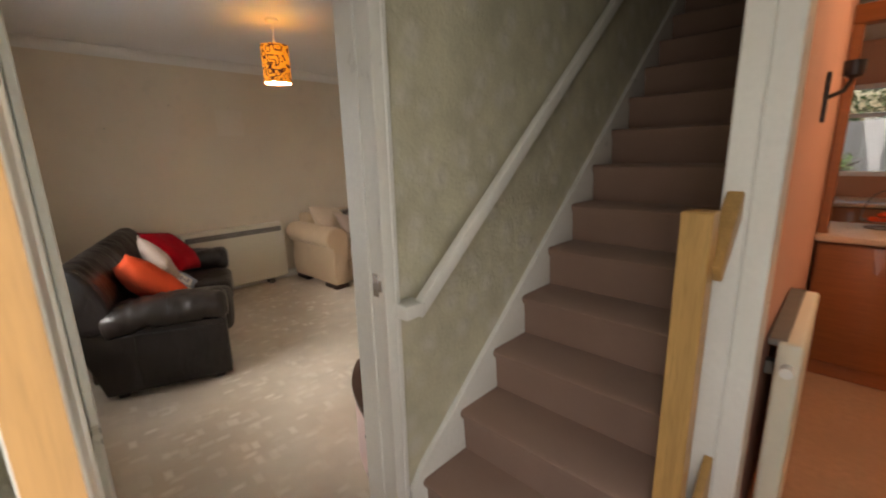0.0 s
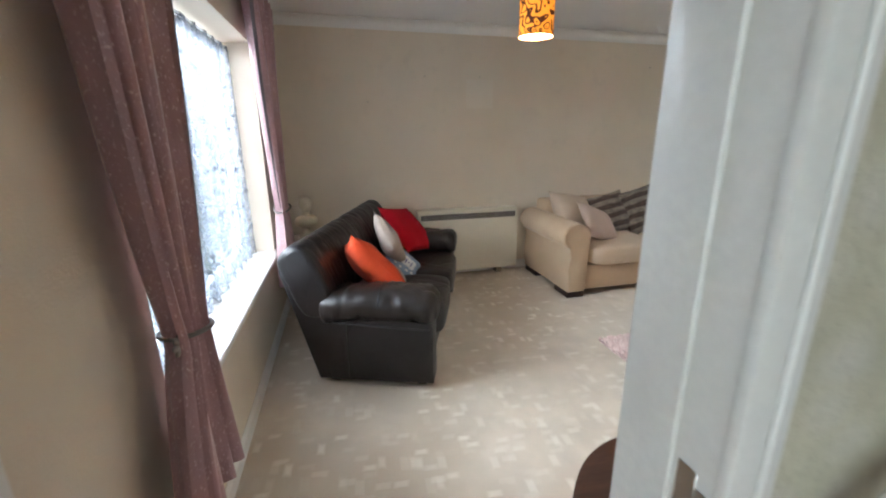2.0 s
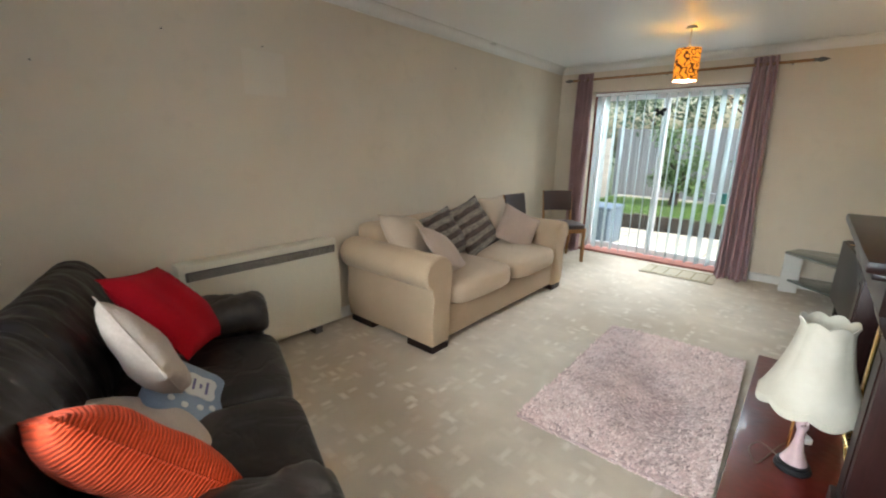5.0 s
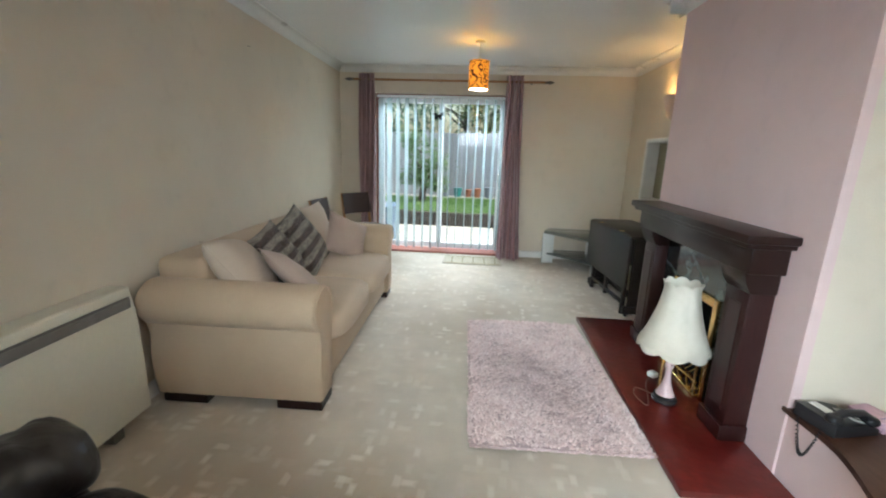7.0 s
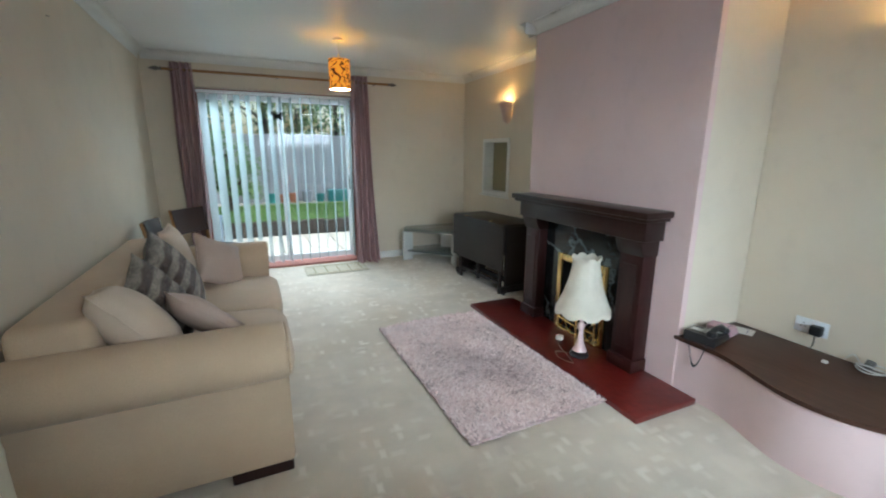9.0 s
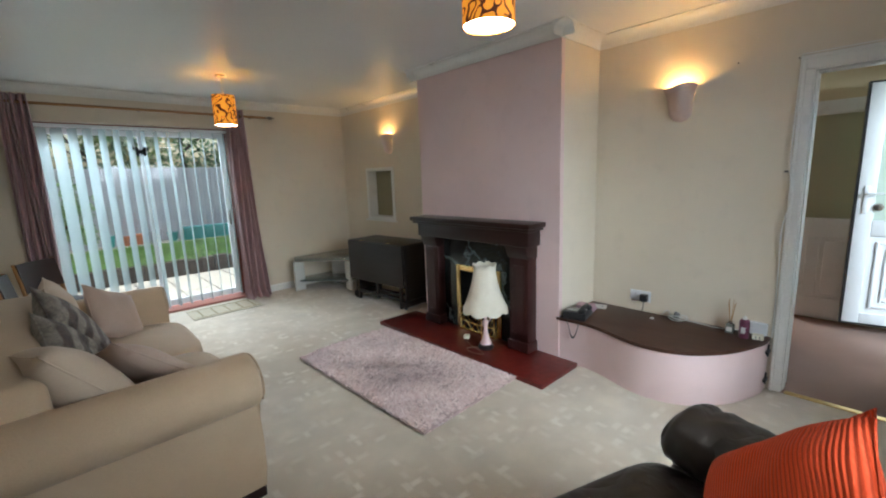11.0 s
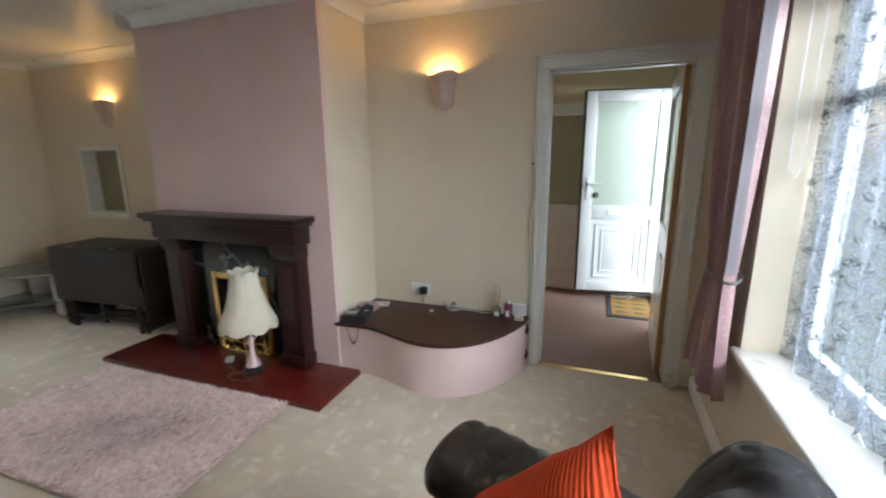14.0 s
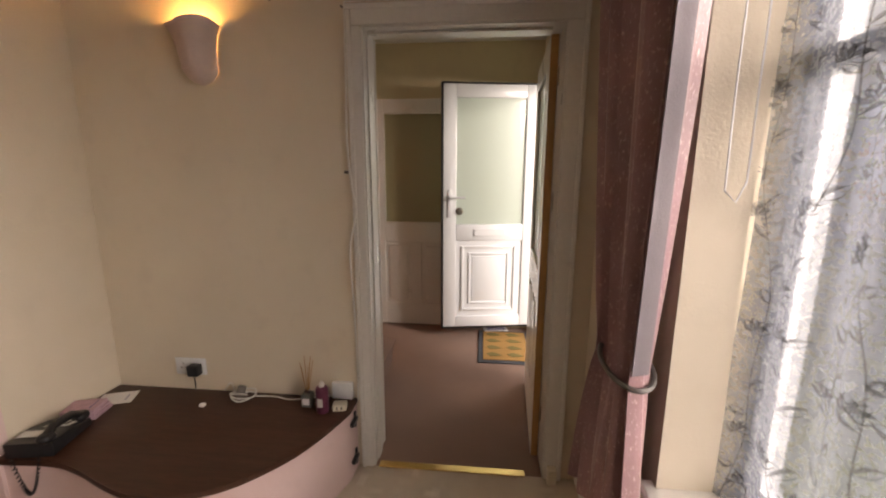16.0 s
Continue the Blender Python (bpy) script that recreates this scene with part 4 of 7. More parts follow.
def sheer(name, c, opacity, scale=0.0):
    """Cloth that lets part of the light straight through and scatters the rest."""
    m, nt, b = nodes_of(name)
    out = nt.nodes["Material Output"]
    tr = put(nt, "ShaderNodeBsdfTransparent")
    tl = put(nt, "ShaderNodeBsdfTranslucent", Color=(*c, 1))
    df = put(nt, "ShaderNodeBsdfDiffuse", Color=(*c, 1))
    m1, m2 = put(nt, "ShaderNodeMixShader", Fac=0.5), put(nt, "ShaderNodeMixShader", Fac=opacity)
    nt.links.new(df.outputs[0], m1.inputs[1])
    nt.links.new(tl.outputs[0], m1.inputs[2])
    nt.links.new(tr.outputs[0], m2.inputs[1])
    nt.links.new(m1.outputs[0], m2.inputs[2])
    nt.links.new(m2.outputs[0], out.inputs["Surface"])
    if scale:
        n = noise_tex(nt, coords(nt), scale, 2.0)
        k = nt.nodes.new("ShaderNodeMapRange")
        k.inputs["To Min"].default_value, k.inputs["To Max"].default_value = opacity - 0.09, opacity + 0.09
        nt.links.new(n, k.inputs["Value"])
        nt.links.new(k.outputs[0], m2.inputs["Fac"])
    return m


M["slat"] = sheer("white_blind_cloth", (0.50, 0.585, 0.59), 0.66)
# white cloth coloured dark grey to hold down its backlit brightness; lace darker still
M["net"] = sheer("darkened_white_net", (0.14, 0.154, 0.18), 0.68, 90)
M["lace"] = sheer("darkened_lace", (0.10, 0.11, 0.128), 0.60)


def patio_door():
    t = thing("door_patio", I4, "white sliding patio door with a red-brown timber surround", "", "", "structure")
    y0, y1 = FAR + 0.12, FAR + 0.19
    su = bmesh.new()
    bx(su, -3.318, y0 - 0.02, 0.03, -3.275, y1 + 0.04, 2.118, 0.003)
    bx(su, -1.595, y0 - 0.02, 0.03, -1.552, y1 + 0.04, 2.118, 0.003)
    bx(su, -3.274, y0 - 0.02, 2.075, -1.596, y1 + 0.04, 2.118, 0.003)
    part("timber_surround", su, M["red_frame"], t)
    for a, b, yy in ((-3.272, -2.40, y0 + 0.035), (-2.47, -1.598, y0)):
        fr = bmesh.new()
        bx(fr, a, yy, 0.055, a + 0.06, yy + 0.032, 2.072, 0.005)
        bx(fr, b - 0.06, yy, 0.055, b, yy + 0.032, 2.072, 0.005)
        bx(fr, a + 0.06, yy, 0.055, b - 0.06, yy + 0.032, 0.125, 0.005)
        bx(fr, a + 0.06, yy, 2.01, b - 0.06, yy + 0.032, 2.072, 0.005)
        f = part("frame", fr, M["upvc"], t)
        g = part("pane", box(a + 0.058, yy + 0.012, 0.123, b - 0.058, yy + 0.018, 2.012), M["glass"], f, "", 0)
        g.visible_shadow = False
    h = bmesh.new()
    bx(h, -1.645, y0 - 0.03, 0.95, -1.625, y0, 1.13, 0.006, 2)
    part("handle", h, M["chrome"], t)
    part("threshold", box(-3.318, FAR - 0.02, 0.0, -1.552, FAR + 0.26, 0.028, 0.004), M["pink_sill"], t, "terracotta red threshold")
    return t


patio_door()


def vertical_blind():
    t = thing("vertical_blind", pose(0, FAR + 0.055, 0), "half-open white vertical blind at the patio door", "blind")
    part("headrail", box(-3.29, -0.02, 2.065, -1.56, 0.02, 2.10, 0.004), M["upvc"], t)
    sl = mesh_of(sheet(bmesh.new(), lambda u, v: Vector((0.127 * (u - 0.5), 0.008 * math.cos(math.pi * (u - 0.5)) - 0.003, 0.075 + 1.985 * v)), 6, 2), "slat", M["slat"], 60)
    me_w = mesh_of(box(-0.058, -0.002, 0.055, 0.058, 0.002, 0.076), "weight", M["slat"])
    rng = random.Random(8)
    xs = [-3.245 + 0.1165 * i for i in range(15)]
    for x in xs:
        m = pose(x, 0, 0, 0, 0, 138 - 72 * (x + 3.245) / 1.63 + rng.uniform(-4, 4))
        s = piece("slat", sl, t, m)
        piece("weight", me_w, s, I4)
    for dy in (-0.012, 0.012):
        part("chain", tube(bmesh.new(), [(xs[i], dy, 0.07 + (0.0 if i % 2 else 0.004)) for i in range(len(xs))], 0.0015, 5), M["upvc"], t)
    part("pull_chain", tube(bmesh.new(), [(-1.59, -0.03, 2.07), (-1.585, -0.032, 1.4), (-1.59, -0.03, 0.75), (-1.60, -0.032, 1.4), (-1.60, -0.03, 2.07)], 0.002, 5), M["upvc"], t)
    return t


vertical_blind()


def butterfly():
    t = thing("butterfly_ornament", pose(-2.47, FAR + 0.03, 1.84, 0, 0, 0), "small dark metal butterfly hung on the blind", "ornament")
    for s in (-1, 1):
        w = [(0, 0), (0.03 * s, 0.045), (0.07 * s, 0.05), (0.075 * s, 0.015), (0.04 * s, -0.005), (0.055 * s, -0.035), (0.03 * s, -0.05), (0.008 * s, -0.02)]
        part("wing", prism(bmesh.new(), w if s > 0 else list(reversed(w)), -0.002, 0.002, XZ @ pose(0, 0, 0, 0, 18 * s, 0)), M["soot"], t)
    part("body", lathe(bmesh.new(), [(0.002, -0.045), (0.006, -0.02), (0.006, 0.03), (0.002, 0.05)], 8), M["soot"], t)


butterfly()

CURT = (0.35, 0.205, 0.215)


def curtain_cloth():
    m, nt, b = nodes_of("dusky_pink_crushed_velvet")
    co = coords(nt, (1, 1, 0.5))
    n1, n2 = noise_tex(nt, co, 160, 3.0), noise_tex(nt, co, 9.0, 3.0)
    col = mix(nt, ramp(nt, n2, 0.3, 0.7), shade(CURT, 0.85), shade(CURT, 1.15))
    # the shimmer's glints are painted in as fine pale flecks
    col = mix(nt, ramp(nt, n1, 0.58, 0.72), col, (0.62, 0.46, 0.44))
    nt.links.new(col, b.inputs["Base Color"])
    b.inputs["Roughness"].default_value = 0.42
    b.inputs["Sheen Weight"].default_value = 0.25
    bump(nt, n1, b, 0.3, 0.002)
    return m


M["curtain"] = curtain_cloth()
M["lining"] = surface("grey_curtain_lining", (0.20, 0.175, 0.19), 0.8, var=0.05, fine=200, relief=0.15)


def patio_curtain(x0, x1, foot, folds, seed):
    t = thing("curtain", pose(0, FAR - 0.10, 0), "dusky pink eyelet curtain reaching the carpet", "curtain", "patio curtains")

    def f(u, v):
        z = 2.33 * v + 0.004
        k = 1 - v
        x = x0 + (x1 - x0) * u + foot * k * (u - 0.2) + 0.012 * math.sin(5 * v + seed + 9 * u)
        y = 0.045 * math.sin(2 * math.pi * folds * u + 0.5 * math.sin(3 * v + seed)) * (0.75 + 0.35 * k)
        if v < 0.03:
            y -= (0.03 - v) * 2.0 * (1 + math.sin(u * 11))
        return Vector((x, y, z))
    part("cloth", sheet(bmesh.new(), f, 14 * folds, 30, 0.003), M["curtain"], t, "", 80)
    for i in range(folds * 2):
        u = (i + 0.5) / (folds * 2)
        part("eyelet", tube(bmesh.new(), [(x0 + (x1 - x0) * u, 0.022 * math.cos(a), 2.262 + 0.022 * math.sin(a)) for a in (2 * math.pi * k / 14 for k in range(15))], 0.004, 5), M["chrome"], t)
    return t


patio_curtain(-1.60, -1.42, 0.14, 5, 0.3)
patio_curtain(-3.49, -3.29, 0.02, 5, 1.7)
M["pole"] = wood("oak_curtain_pole", (0.36, 0.19, 0.075), 0.4, "x", 0.2, 0.15)


def curtain_pole():
    t = thing("curtain_pole", pose(0, FAR - 0.10, 2.262), "wooden curtain pole with spear finials", "curtain pole")
    part("pole", tube(bmesh.new(), [(-3.56, 0, 0), (-2.4, 0, 0), (-1.14, 0, 0)], 0.014, 12), M["pole"], t)
    for s, x in ((-1, -3.56), (1, -1.14)):
        prof = [(0.014, 0), (0.02, 0.008), (0.01, 0.02), (0.022, 0.05), (0.018, 0.075), (0.001, 0.12)]
        part("finial", lathe(bmesh.new(), prof, 14, pose(x, 0, 0, 0, 90 * s, 0)), M["grille"], t, "dark metal spear finial")
    for x in (-3.50, -2.44, -1.30):
        part("bracket", box(x - 0.008, 0.0, -0.012, x + 0.008, 0.099, 0.012, 0.002), M["grille"], t)


curtain_pole()


def door_mat(name, m, w, h, c, stripe, label, mat_bars):
    t = thing(name, m, label, "mat")
    part("mat", box(0, 0, 0.001, w, h, 0.010, 0.004), c, t)
    for x0, y0, x1, y1 in mat_bars:
        part("stripe", box(x0, y0, 0.0102, x1, y1, 0.0125, 0.001), stripe, t)
    return t


M["mat_cream"] = surface("cream_cotton_mat", (0.52, 0.46, 0.34), 0.95, fine=200, relief=0.5)
M["mat_line"] = surface("olive_mat_stripe", (0.30, 0.25, 0.15), 0.95, fine=200, relief=0.4)
door_mat("patio_mat", pose(-2.31, 5.64, 0, 0, 0, 0), 0.75, 0.42, M["mat_cream"], M["mat_line"], "pale striped cotton mat before the patio door",
         [(0.03, 0.03, 0.72, 0.045), (0.03, 0.375, 0.72, 0.39)] + [(0.10 + 0.14 * i, 0.07, 0.115 + 0.14 * i, 0.35) for i in range(5)])

# ---- front window ----


def front_window():
    t = thing("window_1", I4, "white front window with a deep painted sill", "", "", "structure")
    fr = bmesh.new()
    y0, y1 = -0.262, -0.205
    for a, b, c, d in ((-2.80, -2.74, 0.60, 2.06), (-0.81, -0.75, 0.60, 2.06), (-2.74, -0.81, 0.60, 0.67), (-2.74, -0.81, 1.99, 2.06), (-1.81, -1.75, 0.67, 1.99), (-1.75, -0.81, 1.62, 1.67)):
        bx(fr, a, y0, c, b, y1, d, 0.006)
    part("window_frame", fr, M["upvc"], t)
    for a, b, c, d in ((-2.74, -1.81, 0.67, 1.99), (-1.75, -0.81, 0.67, 1.62), (-1.75, -0.81, 1.67, 1.99)):
        g = part("pane", box(a, -0.236, c, b, -0.230, d), M["glass"], t, "", 0)
        g.visible_shadow = False
    part("window_sill", box(-2.87, -0.204, 0.582, -0.72, 0.035, 0.612, 0.010, 3), M["white"], t, "white painted sill board")
    return t


front_window()


def reveal_parts():
    bm = bmesh.new()
    bx(bm, -2.803, -0.20, 0.612, -2.795, 0.0, 2.058)
    bx(bm, -0.755, -0.20, 0.612, -0.747, 0.0, 2.058)
    structure("trim_reveal", bm, M["wall"], "cream window reveal")


reveal_parts()


def net_curtain():
    t = thing("net_curtain", pose(0, -0.15, 0), "white floral net curtain hung in the window", "net curtain")
    X0, X1, Z0, Z1 = -2.79, -0.755, 0.622, 2.03

    def f(u, v):
        x = X0 + (X1 - X0) * u
        k = 1 - v
        y = (0.011 + 0.009 * k) * math.sin(2 * math.pi * 13 * u + 1.2 * math.sin(9 * u) + 0.6 * k) + 0.003 * math.sin(2 * math.pi * 31 * u)
        return Vector((x + 0.01 * math.sin(7 * v + 20 * u) * k, y, Z0 + 0.02 * math.sin(2 * math.pi * 26 * u) * (k ** 6) + (Z1 - Z0) * v))
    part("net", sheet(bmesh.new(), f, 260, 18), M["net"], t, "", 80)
    part("rod", tube(bmesh.new(), [(X0 + 0.005, 0.0, Z1 - 0.008), (X1 - 0.005, 0.0, Z1 - 0.008)], 0.006, 8), M["upvc"], t)
    # embroidered stems, leaves and butterflies lie on the room side of the net
    rng = random.Random(12)
    bm = bmesh.new()

    def on(u, v, lift=0.004):
        return f(u, v) + Vector((0, lift, 0))

    def leaf(u, v, a, ln, wd):
        # two thin edges, one of them shaded in half way to the midrib
        for side, inner in ((1, 0.72), (-1, 0.25)):
            prev = None
            for k in range(8):
                s = k / 7
                w = wd * math.sin(math.pi * s) + 0.0006
                cur = []
                for q in (w * inner, w):
                    dx = math.cos(a) * ln * s - side * math.sin(a) * q
                    dz = math.sin(a) * ln * s + side * math.cos(a) * q
                    cur.append(bm.verts.new(on(u + dx / (X1 - X0), min(1, max(0, v + dz / (Z1 - Z0))))))
                if prev:
                    bm.faces.new((prev[0], prev[1], cur[1], cur[0]))
                prev = cur
    for c in range(28):
        u0 = (c + 0.5) / 28
        ph = rng.uniform(0, 6)
        shift = rng.randrange(11)
        prev = None
        for i in range(60):
            v = i / 60
            u = u0 + 0.012 * math.sin(8 * v + ph) + 0.005 * math.sin(21 * v + ph)
            p, q = on(u - 0.0006, v), on(u + 0.0006, v)
            cur = (bm.verts.new(p), bm.verts.new(q))
            if prev:
                bm.faces.new((prev[0], prev[1], cur[1], cur[0]))
            prev = cur
            if (i + shift) % 3 == 2 and rng.random() < 0.9:
                side = 1 if (i // 3) % 2 else -1
                leaf(u, v, radians(90 - side * rng.uniform(35, 75)), rng.uniform(0.028, 0.052), rng.uniform(0.007, 0.013))
            if (i + shift) % 11 == 7:
                for a in (30, 75, 120, 165):
                    leaf(u + 0.008, v, radians(a + rng.uniform(-12, 12)), 0.032, 0.012)
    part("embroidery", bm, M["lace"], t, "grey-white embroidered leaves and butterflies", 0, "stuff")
    bm = bmesh.new()
    for i in range(90):
        u0, u1 = i / 90, (i + 1) / 90
        prev = None
        for j in range(5):
            s = j / 4
            z = Z0 - 0.02 + 0.02 * (1 - (2 * s - 1) ** 2) * -0.6
            p = on(u0 + (u1 - u0) * s, 0.0)
            cur = (bm.verts.new(p), bm.verts.new(Vector((p.x, p.y, z))))
            if prev:
                bm.faces.new((prev[0], prev[1], cur[1], cur[0]))
            prev = cur
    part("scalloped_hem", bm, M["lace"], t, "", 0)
    return t


net_curtain()


def tied_curtain(xo, xi, tie_x, seed, label):
    """A window curtain gathered by a tieback; xo is its outer edge, xi its inner."""
    t = thing("curtain", pose(0, 0.095, 0), label, "curtain", "window curtains")
    s = 1 if xi > xo else -1
    ztie, zb, zt = 0.945, 0.41, 2.31

    def f(u, v):
        z = zb + (zt - zb) * v
        if z > ztie:
            k = ((z - ztie) / (zt - ztie)) ** 0.75
        else:
            k = 0.62 * ((ztie - z) / (ztie - zb)) ** 0.7
        a0, a1 = tie_x - 0.10 * s, tie_x + 0.10 * s
        e0, e1 = xo, xi
        x = (a0 + (e0 - a0) * k) * (1 - u) + (a1 + (e1 - a1) * k) * u
        amp = 0.028 + 0.022 * k
        y = amp * math.sin(2 * math.pi * 5 * u + seed + 0.8 * math.sin(2.5 * v)) + 0.012 * math.sin(2 * math.pi * 11 * u)
        if z < ztie:
            y += 0.008 * (ztie - z) / (ztie - zb)
        return Vector((x + 0.01 * math.sin(6 * v + seed), y, z))
    part("cloth", sheet(bmesh.new(), f, 70, 44, 0.003), M["curtain"], t, "", 80)
    part("lining", sheet(bmesh.new(), lambda u, v: f(0.975 + 0.035 * u, 0.29 + 0.71 * v) + Vector((0.004 * s + 0.008 * s * u, -0.012, 0.0)), 10, 40, 0.002), M["lining"], t, "silver-grey lining turned out at the edge", 80)
    ring = [(tie_x + 0.106 * math.cos(a), 0.058 * math.sin(a), ztie - 0.02 * math.cos(a) * s) for a in (2 * math.pi * i / 22 for i in range(23))]
    tb = part("tieback", tube(bmesh.new(), ring, 0.007, 6), M["grille"], t, "dark cord tieback")
    fl = bmesh.new()
    for i in range(6):
        a = i * math.pi / 3
        soft(fl, 0.016, 0.006, 0.009, 2.2, 5, pose(tie_x - 0.125 * s, 0.02, ztie + 0.01) @ pose(0, 0, 0, 0, math.degrees(a), 0) @ Matrix.Translation((0.015, 0, 0)))
    part("rosette", fl, M["grille"], tb, "dark metal flower")
    for i in range(6):
        u = (i + 0.5) / 6
        part("eyelet", tube(bmesh.new(), [(xo + (xi - xo) * u, 0.022 * math.cos(a), zt - 0.05 + 0.022 * math.sin(a)) for a in (2 * math.pi * k / 12 for k in range(13))], 0.004, 5), M["chrome"], t)
    return t


tied_curtain(-0.37, -0.92, -0.725, 0.4, "dusky pink shimmering curtain tied back beside the doorway")
tied_curtain(-3.12, -2.34, -2.75, 2.0, "dusky pink shimmering curtain tied back in the window corner")
tp = thing("curtain_pole", pose(0, 0.095, 2.26), "metal curtain pole over the front window", "curtain pole")
part("pole", tube(bmesh.new(), [(-3.30, 0, 0), (-0.15, 0, 0)], 0.014, 12), M["chrome"], tp)
for px in (-3.05, -1.78, -0.45):
    part("bracket", box(px - 0.008, -0.094, -0.012, px + 0.008, 0.0, 0.012, 0.002), M["chrome"], tp)
part("bead_chain", tube(bmesh.new(), [(-0.775, -0.10, 2.05), (-0.776, -0.10, 1.6), (-0.78, -0.10, 1.40), (-0.776, -0.085, 1.355), (-0.775, -0.06, 1.38), (-0.775, -0.055, 1.6), (-0.775, -0.055, 2.05)], 0.0022, 5), M["upvc"],
     thing("blind_chain", I4, "white beaded blind cord loop in the reveal", "cord"))

# ---- living room door, hall doors ----


def glazed_door(name, m, label, w=0.70, h=1.955, glass_z=0.93, mat="white", edge=None, two_panels=True, pane="frosted"):
    """A half-glazed door; local x runs from its hinge, y through its thickness."""
    t = thing(name, m, label, "", "", "structure")
    th, st = 0.036, 0.10
    fr = bmesh.new()
    bx(fr, 0, 0, 0, st, th, h, 0.003)
    bx(fr, w - st, 0, 0, w, th, h, 0.003)
    bx(fr, st, 0, h - 0.11, w - st, th, h, 0.003)
    bx(fr, st, 0, glass_z - 0.17, w - st, th, glass_z, 0.003)
    bx(fr, st, 0, 0, w - st, th, 0.20, 0.003)
    bx(fr, st, 0.010, 0.20, w - st, th - 0.010, glass_z - 0.17)
    mid = w / 2
    if two_panels:
        bx(fr, mid - 0.045, 0, 0.20, mid + 0.045, th, glass_z - 0.17, 0.003)
    part("frame", fr, M[mat], t, "", 30)
    for a, b in ((st, mid - 0.045), (mid + 0.045, w - st)):
        for y0, y1 in ((-0.001, 0.012), (th - 0.012, th + 0.001)):
            part("panel", box(a + 0.035, y0, 0.235, b - 0.035, y1, glass_z - 0.205, 0.006, 2), M[mat], t)
    part("pane", box(st - 0.004, 0.014, glass_z - 0.004, w - st + 0.004, 0.022, h - 0.106), M[pane], t, "obscured glass", 0)
    bd = bmesh.new()
    for y0, y1 in ((0.0, 0.010), (th - 0.010, th)):
        for a, b, c, d in ((st, st + 0.012, glass_z, h - 0.11), (w - st - 0.012, w - st, glass_z, h - 0.11), (st + 0.012, w - st - 0.012, glass_z, glass_z + 0.012), (st + 0.012, w - st - 0.012, h - 0.122, h - 0.11)):
            bx(bd, a, y0 - 0.003, c, b, y1 + 0.003, d, 0.003)
    part("glazing_bead", bd, M[mat], t)
    if edge:
        e = bmesh.new()
        bx(e, w, 0.002, 0.002, w + 0.003, th - 0.002, h - 0.002)
        bx(e, -0.003, 0.002, 0.002, 0.0, th - 0.002, h - 0.002)
        part("edge", e, M[edge], t, "bare varnished timber edge")
    for z in (0.2, 1.75):
        part("hinge", lathe(bmesh.new(), [(0.006, z), (0.006, z + 0.08)], 10, pose(-0.008, th / 2 - 0.024, 0)), M["chrome"], t)
    return t


glazed_door("door_living", pose(0.135, 0.166, 0.012, 0, 0, -3.0), "half-glazed white door standing open into the hall", w=0.73, edge="door_edge")
glazed_door("door_kitchen", pose(1.835, 1.425, 0.012, 0, 0, -90.5), "half-glazed white door folded back on the hall wall", w=0.762, h=1.97, pane="shaded_glass")


def lever(parent, m, side=1):
    h = bmesh.new()
    bx(h, -0.016, -0.006, -0.11, 0.016, 0.0, 0.11, 0.004, 2, m)
    tube(h, [m @ Vector(p) for p in ((0, -0.004, 0.03), (0, -0.05, 0.03), (0.03 * side, -0.055, 0.03), (0.12 * side, -0.052, 0.03))], 0.009, 8)
    return part("handle", h, M["white"], parent, "white lever handle")


